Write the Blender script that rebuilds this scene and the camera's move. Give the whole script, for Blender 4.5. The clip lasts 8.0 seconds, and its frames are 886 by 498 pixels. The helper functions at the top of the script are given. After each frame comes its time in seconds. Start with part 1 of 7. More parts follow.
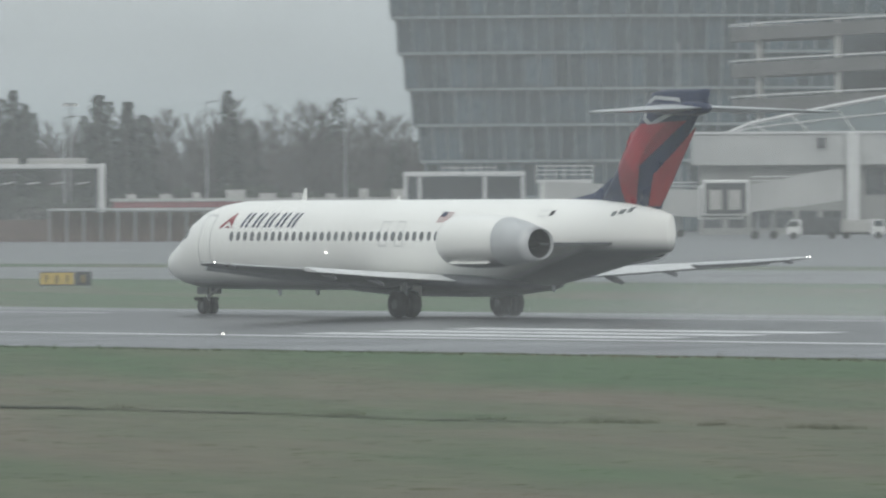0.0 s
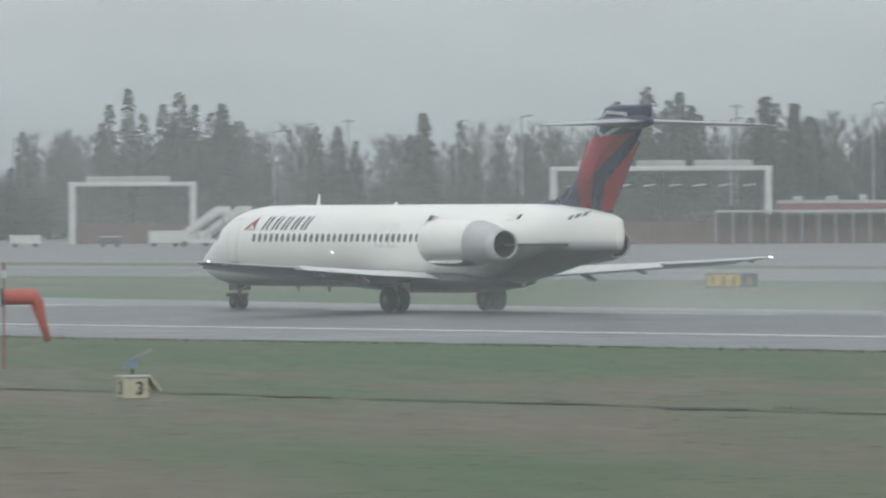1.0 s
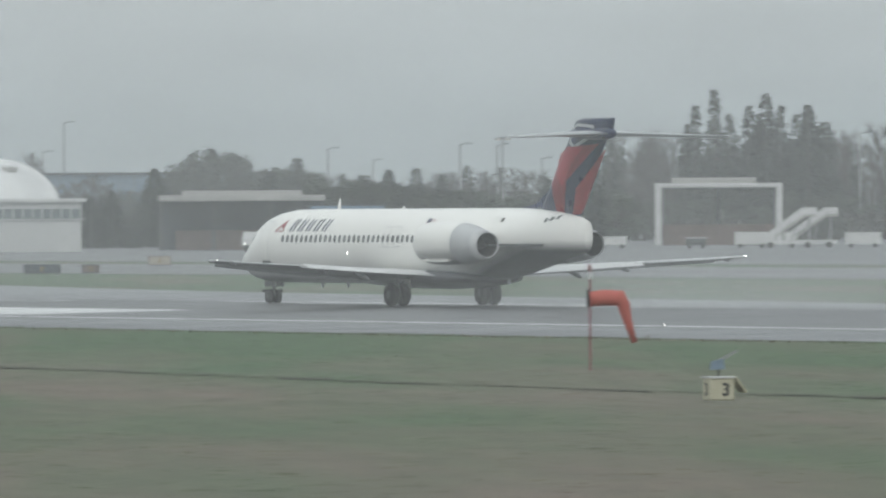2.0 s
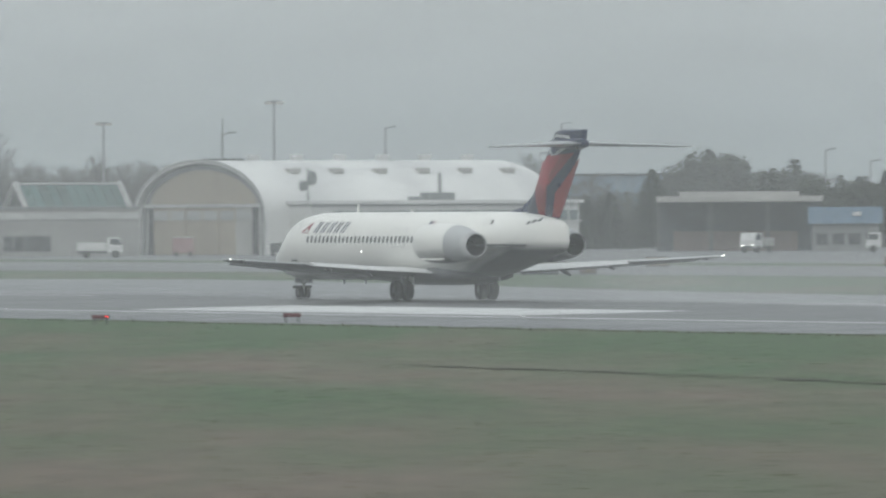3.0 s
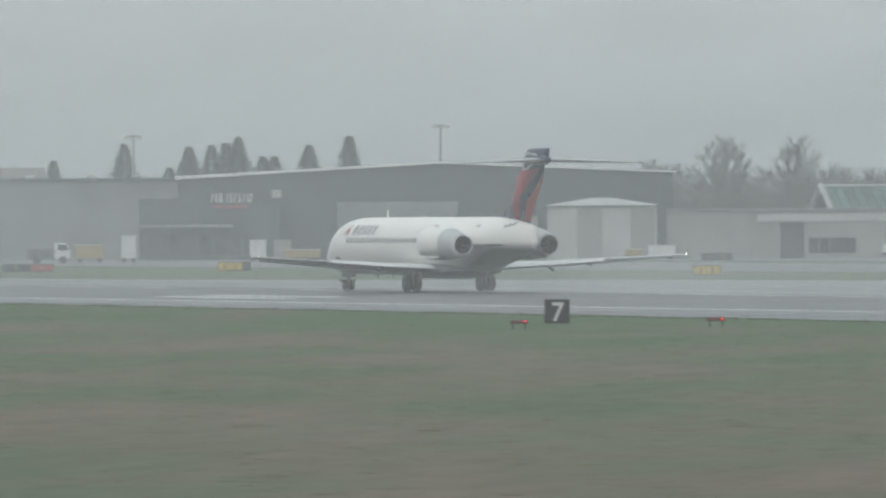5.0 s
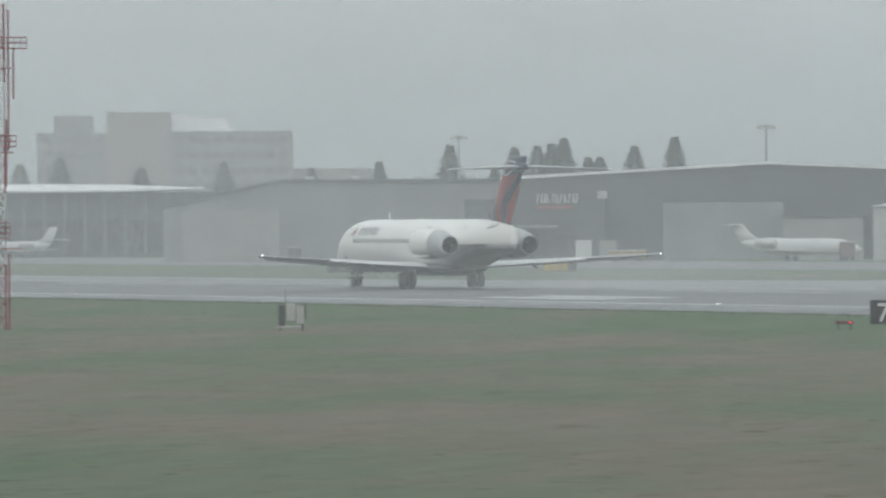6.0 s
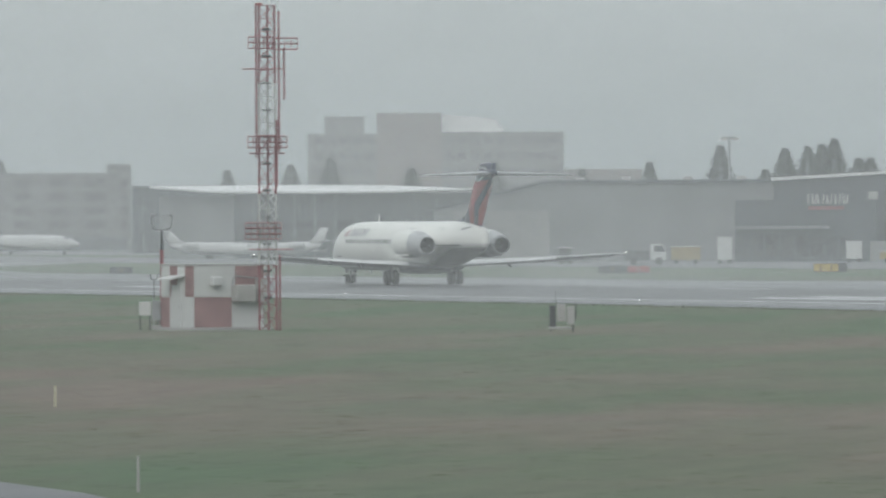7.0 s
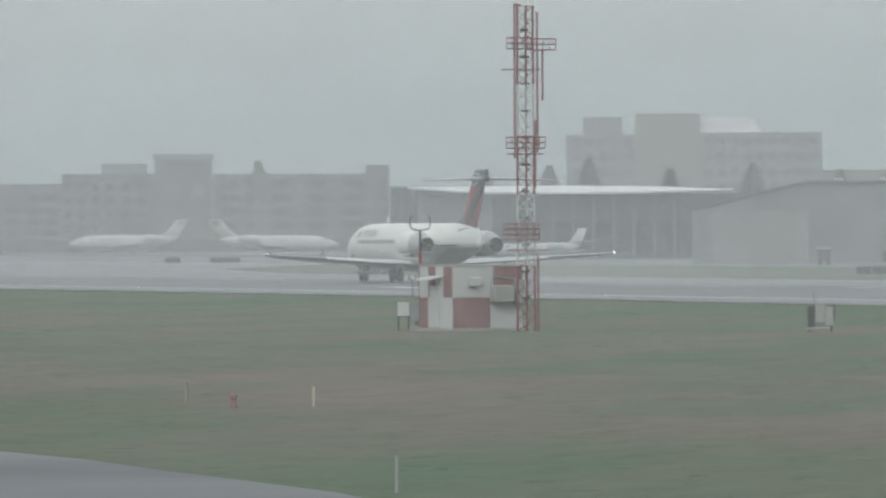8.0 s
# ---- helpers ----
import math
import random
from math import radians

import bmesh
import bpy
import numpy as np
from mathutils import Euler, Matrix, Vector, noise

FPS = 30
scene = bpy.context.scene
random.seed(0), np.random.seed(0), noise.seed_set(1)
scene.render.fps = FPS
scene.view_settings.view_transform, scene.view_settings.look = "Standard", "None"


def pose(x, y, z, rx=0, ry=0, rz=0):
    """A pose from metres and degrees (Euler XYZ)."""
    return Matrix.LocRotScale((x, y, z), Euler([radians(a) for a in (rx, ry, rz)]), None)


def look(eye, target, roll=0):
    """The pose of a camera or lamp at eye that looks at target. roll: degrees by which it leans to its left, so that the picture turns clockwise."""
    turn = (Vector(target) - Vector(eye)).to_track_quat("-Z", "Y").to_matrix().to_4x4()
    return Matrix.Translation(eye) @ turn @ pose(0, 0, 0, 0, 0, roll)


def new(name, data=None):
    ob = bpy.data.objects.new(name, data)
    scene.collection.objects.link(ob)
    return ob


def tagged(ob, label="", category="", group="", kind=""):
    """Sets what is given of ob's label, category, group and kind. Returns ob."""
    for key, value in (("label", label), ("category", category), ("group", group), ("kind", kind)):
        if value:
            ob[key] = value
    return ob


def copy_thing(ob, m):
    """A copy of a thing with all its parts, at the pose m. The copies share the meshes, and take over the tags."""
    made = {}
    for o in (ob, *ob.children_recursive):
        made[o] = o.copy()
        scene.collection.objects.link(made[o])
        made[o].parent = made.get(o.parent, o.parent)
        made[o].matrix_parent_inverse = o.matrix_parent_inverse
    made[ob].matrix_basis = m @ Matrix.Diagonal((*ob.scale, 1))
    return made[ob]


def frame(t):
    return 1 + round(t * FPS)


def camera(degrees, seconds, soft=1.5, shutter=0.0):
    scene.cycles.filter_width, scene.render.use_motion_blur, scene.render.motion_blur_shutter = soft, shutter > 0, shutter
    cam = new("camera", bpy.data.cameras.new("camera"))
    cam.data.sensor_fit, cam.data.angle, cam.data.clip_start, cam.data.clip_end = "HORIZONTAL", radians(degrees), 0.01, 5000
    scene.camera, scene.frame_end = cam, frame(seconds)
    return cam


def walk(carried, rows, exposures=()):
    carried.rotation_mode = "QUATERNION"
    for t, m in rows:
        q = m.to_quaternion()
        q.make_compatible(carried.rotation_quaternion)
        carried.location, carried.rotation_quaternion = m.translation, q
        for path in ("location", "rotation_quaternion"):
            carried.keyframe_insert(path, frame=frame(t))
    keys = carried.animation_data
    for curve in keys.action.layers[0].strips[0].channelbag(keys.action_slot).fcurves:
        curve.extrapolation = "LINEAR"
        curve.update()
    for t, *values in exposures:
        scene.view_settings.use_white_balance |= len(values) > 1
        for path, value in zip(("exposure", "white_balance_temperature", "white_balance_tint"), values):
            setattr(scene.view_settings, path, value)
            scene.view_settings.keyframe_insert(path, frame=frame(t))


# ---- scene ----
RUNWAY_X, EYE_Z = 241.05, 4.664
cam = camera(4.697, 8.0, soft=2.2, shutter=0.2)


def aim(bearing, tilt):
    """The camera on its stand: bearing clockwise from the runway's direction, tilt upwards, in degrees."""
    return pose(0, 0, EYE_Z, 90 + tilt, 0, -bearing) @ pose(0, 0, 0, 0, 0, -0.29)


PATH = [(0.0, 34.7001, -0.2713), (0.1, 34.3245, -0.2684), (0.2, 33.9506, -0.2655), (0.3, 33.5802, -0.2627), (0.4, 33.2148, -0.2600), (0.5, 32.8562, -0.2572), (0.6, 32.5057, -0.2546), (0.7, 32.1625, -0.2520), (0.8, 31.8255, -0.2494), (0.9, 31.4937, -0.2469), (1.0, 31.1657, -0.2444), (1.1, 30.8408, -0.2420), (1.2, 30.5187, -0.2397), (1.3, 30.1996, -0.2373), (1.4, 29.8834, -0.2351), (1.5, 29.5704, -0.2328), (1.6, 29.2605, -0.2306), (1.7, 28.9540, -0.2285), (1.8, 28.6511, -0.2264), (1.9, 28.3523, -0.2243), (2.0, 28.0578, -0.2222), (2.1, 27.7679, -0.2202), (2.2, 27.4830, -0.2183), (2.3, 27.2033, -0.2163), (2.4, 26.9293, -0.2144), (2.5, 26.6612, -0.2126), (2.6, 26.3993, -0.2107), (2.7, 26.1440, -0.2089), (2.8, 25.8955, -0.2072), (2.9, 25.6541, -0.2054), (3.0, 25.4188, -0.2037), (3.1, 25.1885, -0.2020), (3.2, 24.9623, -0.2004), (3.3, 24.7390, -0.1987), (3.4, 24.5175, -0.1971), (3.5, 24.2969, -0.1955), (3.6, 24.0762, -0.1940), (3.7, 23.8555, -0.1925), (3.8, 23.6353, -0.1909), (3.9, 23.4159, -0.1895), (4.0, 23.1977, -0.1880), (4.1, 22.9809, -0.1865), (4.2, 22.7660, -0.1851), (4.3, 22.5532, -0.1837), (4.4, 22.3431, -0.1823), (4.5, 22.1358, -0.1810), (4.6, 21.9318, -0.1796), (4.7, 21.7310, -0.1783), (4.8, 21.5335, -0.1770), (4.9, 21.3393, -0.1757), (5.0, 21.1484, -0.1744), (5.1, 20.9607, -0.1731), (5.2, 20.7764, -0.1718), (5.3, 20.5953, -0.1706), (5.4, 20.4176, -0.1694), (5.5, 20.2431, -0.1682), (5.6, 20.0721, -0.1670), (5.7, 19.9044, -0.1658), (5.8, 19.7401, -0.1646), (5.9, 19.5792, -0.1634), (6.0, 19.4217, -0.1623), (6.1, 19.2677, -0.1611), (6.2, 19.1172, -0.1600), (6.3, 18.9701, -0.1589), (6.4, 18.8263, -0.1578), (6.5, 18.6846, -0.1567), (6.6, 18.5440, -0.1556), (6.7, 18.4040, -0.1545), (6.8, 18.2646, -0.1534), (6.9, 18.1258, -0.1523), (7.0, 17.9873, -0.1513), (7.1, 17.8491, -0.1502), (7.2, 17.7112, -0.1492), (7.3, 17.5736, -0.1482), (7.4, 17.4362, -0.1471), (7.5, 17.2991, -0.1461), (7.6, 17.1623, -0.1451), (7.7, 17.0257, -0.1441), (7.8, 16.8893, -0.1431), (7.9, 16.7529, -0.1421), (8.0, 16.6167, -0.1412)]
walk(cam, [(t, aim(b, e)) for t, b, e in PATH], exposures=[(0.0, -0.08, 6500, 10), (1.5, -0.03, 6500, 10), (2.8, -0.17, 6500, 10), (4.0, -0.18, 6500, 10), (5.2, -0.11, 6500, 10), (8.0, -0.11, 6500, 10)])

scene.cycles.transparent_max_bounces = 24

# world: an overcast sky, brighter overhead, and a wide weak sun behind the cloud
SUN_UP, SUN_TURN = radians(30), radians(217)
world = bpy.data.worlds.new("overcast")
scene.world = world
world.use_nodes = True
wn, wl = world.node_tree.nodes, world.node_tree.links
wn.clear()
w_out, w_bg, w_sky = wn.new("ShaderNodeOutputWorld"), wn.new("ShaderNodeBackground"), wn.new("ShaderNodeTexSky")
w_sky.sky_type, w_sky.sun_disc, w_sky.sun_elevation, w_sky.sun_rotation = "NISHITA", False, SUN_UP, SUN_TURN
w_geo, w_sep, w_ramp = wn.new("ShaderNodeTexCoord"), wn.new("ShaderNodeSeparateXYZ"), wn.new("ShaderNodeValToRGB")
wl.new(w_geo.outputs["Generated"], w_sep.inputs[0])
wl.new(w_sep.outputs["Z"], w_ramp.inputs[0])
for at, c in ((0.0, (0.32, 0.38, 0.405)), (0.008, (0.37, 0.437, 0.465)), (0.021, (0.51, 0.573, 0.595)), (0.25, (0.64, 0.70, 0.73)), (1.0, (1.20, 1.28, 1.31))):
    e = w_ramp.color_ramp.elements.new(at) if at not in (0.0, 1.0) else w_ramp.color_ramp.elements[0 if at == 0 else -1]
    e.position, e.color = at, (*c, 1)
# broad cloud banks
w_map, w_noise, w_mix, w_add = wn.new("ShaderNodeMapping"), wn.new("ShaderNodeTexNoise"), wn.new("ShaderNodeMix"), wn.new("ShaderNodeMix")
w_map.inputs["Scale"].default_value = (26, 26, 100)
w_noise.inputs["Scale"].default_value, w_noise.inputs["Detail"].default_value = 1.6, 3
wl.new(w_geo.outputs["Generated"], w_map.inputs[0])
wl.new(w_map.outputs[0], w_noise.inputs["Vector"])
w_range = wn.new("ShaderNodeMapRange")
w_range.inputs["To Min"].default_value, w_range.inputs["To Max"].default_value = 0.82, 1.16
wl.new(w_noise.outputs["Fac"], w_range.inputs["Value"])
w_mix.data_type = w_add.data_type = "RGBA"
w_mix.blend_type = "MULTIPLY"
w_mix.inputs["Factor"].default_value = 1
wl.new(w_ramp.outputs[0], w_mix.inputs["A"])
wl.new(w_range.outputs[0], w_mix.inputs["B"])
# a little of the clear sky's tint comes through the cloud
w_scale = wn.new("ShaderNodeMix")
w_scale.data_type, w_scale.blend_type = "RGBA", "MULTIPLY"
w_scale.inputs["Factor"].default_value = 1
w_scale.inputs["B"].default_value = (0.07, 0.07, 0.07, 1)
wl.new(w_sky.outputs[0], w_scale.inputs["A"])
w_add.inputs["Factor"].default_value = 0.06
wl.new(w_mix.outputs["Result"], w_add.inputs["A"])
wl.new(w_scale.outputs["Result"], w_add.inputs["B"])
wl.new(w_add.outputs["Result"], w_bg.inputs["Color"])
wl.new(w_bg.outputs[0], w_out.inputs[0])
sun_data = bpy.data.lights.new("sun", "SUN")
sun_data.energy, sun_data.angle, sun_data.color = 1.1, radians(25), (1, 0.97, 0.93)
sun = new("sun", sun_data)
sun.matrix_world = look((0, 0, 100), (104, 139, 0))


# ---- materials ----
def mat(name, col, rough=0.6, metal=0.0, var=0.14, size=1.0, bump=0.0, col2=None, moving=False, pieces=0.0, spread=0.5):
    """Paint, stone or metal: colour that varies at a broad scale (size metres) and a fine one, with fine relief."""
    m = bpy.data.materials.new(name)
    m.use_nodes = True
    n, l = m.node_tree.nodes, m.node_tree.links
    b = n["Principled BSDF"]
    b.inputs["Roughness"].default_value, b.inputs["Metallic"].default_value = rough, metal
    if moving:
        co = n.new("ShaderNodeTexCoord").outputs["Object"]
    else:
        co = n.new("ShaderNodeNewGeometry").outputs["Position"]
    big, small = n.new("ShaderNodeTexNoise"), n.new("ShaderNodeTexNoise")
    for node, s, d in ((big, 1 / size, 3), (small, 14 / size, 4)):
        node.inputs["Scale"].default_value, node.inputs["Detail"].default_value = s, d
        l.new(co, node.inputs["Vector"])
    c2 = col2 or [c * (1 - 2.2 * var) for c in col]
    ramp = n.new("ShaderNodeMapRange")
    ramp.inputs["From Min"].default_value, ramp.inputs["From Max"].default_value = 0.5 - spread * 0.4, 0.5 + spread * 0.4
    l.new(big.outputs["Fac"], ramp.inputs["Value"])
    mix = n.new("ShaderNodeMix")
    mix.data_type = "RGBA"
    mix.inputs["A"].default_value, mix.inputs["B"].default_value = (*col, 1), (*c2, 1)
    l.new(ramp.outputs[0], mix.inputs["Factor"])
    fine = n.new("ShaderNodeMapRange")
    fine.inputs["To Min"].default_value, fine.inputs["To Max"].default_value = 1 - 1.6 * var, 1 + 1.6 * var
    l.new(small.outputs["Fac"], fine.inputs["Value"])
    mul = n.new("ShaderNodeMix")
    mul.data_type, mul.blend_type = "RGBA", "MULTIPLY"
    mul.inputs["Factor"].default_value = 1
    l.new(mix.outputs["Result"], mul.inputs["A"])
    l.new(fine.outputs[0], mul.inputs["B"])
    last = mul.outputs["Result"]
    if pieces:
        info, rr, pm = n.new("ShaderNodeObjectInfo"), n.new("ShaderNodeMapRange"), n.new("ShaderNodeMix")
        rr.inputs["To Min"].default_value, rr.inputs["To Max"].default_value = 1 - pieces, 1 + pieces
        l.new(info.outputs["Random"], rr.inputs["Value"])
        pm.data_type, pm.blend_type = "RGBA", "MULTIPLY"
        pm.inputs["Factor"].default_value = 1
        l.new(last, pm.inputs["A"])
        l.new(rr.outputs[0], pm.inputs["B"])
        last = pm.outputs["Result"]
    l.new(last, b.inputs["Base Color"])
    rv = n.new("ShaderNodeMapRange")
    rv.inputs["To Min"].default_value, rv.inputs["To Max"].default_value = max(0.03, rough - 0.12), min(1, rough + 0.12)
    l.new(big.outputs["Fac"], rv.inputs["Value"])
    l.new(rv.outputs[0], b.inputs["Roughness"])
    if bump:
        bm_ = n.new("ShaderNodeBump")
        bm_.inputs["Strength"].default_value, bm_.inputs["Distance"].default_value = bump, 0.05 * size
        l.new(small.outputs["Fac"], bm_.inputs["Height"])
        l.new(bm_.outputs[0], b.inputs["Normal"])
    return m


def glow(name, col, strength):
    m = bpy.data.materials.new(name)
    m.use_nodes = True
    b = m.node_tree.nodes["Principled BSDF"]
    b.inputs["Base Color"].default_value = (*col, 1)
    b.inputs["Emission Color"].default_value, b.inputs["Emission Strength"].default_value = (*col, 1), strength
    return m


def veil(name, alpha_from, alpha_to, y_from, y_to):
    """Drizzle hanging in the air: a thin white scatterer, denser down the field."""
    m = bpy.data.materials.new(name)
    m.use_nodes = True
    n, l = m.node_tree.nodes, m.node_tree.links
    n.clear()
    out, mix, clear = n.new("ShaderNodeOutputMaterial"), n.new("ShaderNodeMixShader"), n.new("ShaderNodeBsdfTransparent")
    both, dif, tra = n.new("ShaderNodeMixShader"), n.new("ShaderNodeBsdfDiffuse"), n.new("ShaderNodeBsdfTranslucent")
    dif.inputs["Color"].default_value = tra.inputs["Color"].default_value = (0.95, 0.97, 0.98, 1)
    geo, sep, rng, noi, mul = n.new("ShaderNodeNewGeometry"), n.new("ShaderNodeSeparateXYZ"), n.new("ShaderNodeMapRange"), n.new("ShaderNodeTexNoise"), n.new("ShaderNodeMath")
    l.new(geo.outputs["Position"], sep.inputs[0])
    l.new(sep.outputs["Y"], rng.inputs["Value"])
    for key, v in (("From Min", y_from), ("From Max", y_to), ("To Min", alpha_from), ("To Max", alpha_to)):
        rng.inputs[key].default_value = v
    noi.inputs["Scale"].default_value, noi.inputs["Detail"].default_value = 0.012, 2
    l.new(geo.outputs["Position"], noi.inputs["Vector"])
    nr = n.new("ShaderNodeMapRange")
    nr.inputs["To Min"].default_value, nr.inputs["To Max"].default_value = 0.75, 1.25
    l.new(noi.outputs["Fac"], nr.inputs["Value"])
    mul.operation = "MULTIPLY"
    l.new(rng.outputs[0], mul.inputs[0])
    l.new(nr.outputs[0], mul.inputs[1])
    l.new(mul.outputs[0], mix.inputs[0])
    l.new(clear.outputs[0], mix.inputs[1])
    both.inputs[0].default_value = 0.5
    l.new(dif.outputs[0], both.inputs[1])
    l.new(tra.outputs[0], both.inputs[2])
    l.new(both.outputs[0], mix.inputs[2])
    l.new(mix.outputs[0], out.inputs[0])
    return m


WHITE_SKIN = mat("white aircraft paint", (0.88, 0.88, 0.845), 0.25, 0, 0.03, 3.0, moving=True)


def shaded_below(name, upper, lower, rough, y0, y1, z0, z1, soft):
    """White upper skin over a dark lower part with underside shade in its colour; the dividing line rises towards the
    tail.
    """
    m = mat(name, upper, rough, 0, 0.03, 3.0, moving=True)
    n, l = m.node_tree.nodes, m.node_tree.links
    b = n["Principled BSDF"]
    old = b.inputs["Base Color"].links[0].from_socket
    co, sep = n.new("ShaderNodeTexCoord"), n.new("ShaderNodeSeparateXYZ")
    l.new(co.outputs["Object"], sep.inputs[0])
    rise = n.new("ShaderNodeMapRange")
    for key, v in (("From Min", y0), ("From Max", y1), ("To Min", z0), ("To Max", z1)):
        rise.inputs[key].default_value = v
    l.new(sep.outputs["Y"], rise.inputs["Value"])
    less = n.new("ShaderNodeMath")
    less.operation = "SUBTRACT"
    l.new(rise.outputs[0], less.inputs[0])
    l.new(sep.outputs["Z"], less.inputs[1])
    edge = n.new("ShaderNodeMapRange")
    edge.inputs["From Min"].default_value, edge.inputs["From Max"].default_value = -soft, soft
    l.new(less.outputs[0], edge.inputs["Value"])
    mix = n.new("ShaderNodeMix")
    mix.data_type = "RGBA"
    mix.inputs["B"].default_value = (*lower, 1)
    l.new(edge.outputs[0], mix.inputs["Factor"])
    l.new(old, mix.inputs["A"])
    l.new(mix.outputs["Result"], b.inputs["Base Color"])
    return m


# dark belly paint; its rise aft colours in shade and soot under the tail
HULL_SKIN = shaded_below("white hull with dark belly and painted shade aft", (0.88, 0.88, 0.845), (0.06, 0.065, 0.07), 0.36, -4.5, -10.5, 1.42, 2.86, 0.26)
# white all round; the grey below is the nacelle's shaded half put into colour
NACELLE_SKIN = shaded_below("white nacelle with painted underside shade", (0.88, 0.88, 0.845), (0.13, 0.135, 0.14), 0.3, 0.0, -10.0, 2.30, 2.5, 0.34)
GREY_SKIN = mat("grey aircraft paint", (0.42, 0.44, 0.45), 0.35, 0, 0.06, 2.0, moving=True)
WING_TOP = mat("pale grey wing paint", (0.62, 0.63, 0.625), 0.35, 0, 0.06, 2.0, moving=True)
BELLY = mat("dark belly paint", (0.07, 0.076, 0.09), 0.35, 0, 0.08, 2.0, moving=True)
BARE_METAL = mat("bare aluminium", (0.55, 0.56, 0.57), 0.32, 0.8, 0.06, 1.5, moving=True)
COWL_GREY = mat("light grey cowl paint", (0.52, 0.535, 0.545), 0.35, 0.1, 0.1, 0.9, moving=True)
SOOT = mat("sooty dark metal", (0.013, 0.013, 0.014), 0.85, 0.0, 0.2, 0.6, moving=True)
NAVY = mat("navy paint", (0.012, 0.022, 0.07), 0.3, 0, 0.1, 1.5, moving=True)
RED_SKIN = mat("red paint", (0.29, 0.014, 0.028), 0.3, 0, 0.12, 1.6, moving=True, col2=(0.20, 0.012, 0.022))
RED_LIGHT = mat("bright red paint", (0.40, 0.018, 0.034), 0.3, 0, 0.1, 1.4, moving=True, col2=(0.30, 0.014, 0.028))
RED_DEEP = mat("deep red paint", (0.24, 0.01, 0.02), 0.3, 0, 0.1, 1.2, moving=True)
RED_ORANGE = mat("orange red paint", (0.30, 0.022, 0.03), 0.3, 0, 0.1, 1.2, moving=True)
PANE_DARK = mat("dark cabin pane", (0.17, 0.18, 0.185), 0.15, 0, 0.1, 0.5, moving=True)
SEAM = mat("seam line grey", (0.42, 0.43, 0.425), 0.5, 0, 0.05, 0.5, moving=True)
TYRE = mat("tyre rubber", (0.018, 0.018, 0.018), 0.75, 0, 0.1, 0.3, moving=True)
RIM_DARK = mat("grimy wheel rim", (0.07, 0.07, 0.072), 0.5, 0.3, 0.15, 0.3, moving=True)
# underside grey, made darker than its paint to carry the shade below the wing
SHADED_GREY = mat("grey wing underside with shade painted in", (0.085, 0.09, 0.098), 0.45, 0, 0.08, 2.0, moving=True)
GEAR_GREY = mat("gear strut paint", (0.35, 0.36, 0.36), 0.4, 0.2, 0.1, 0.4, moving=True)



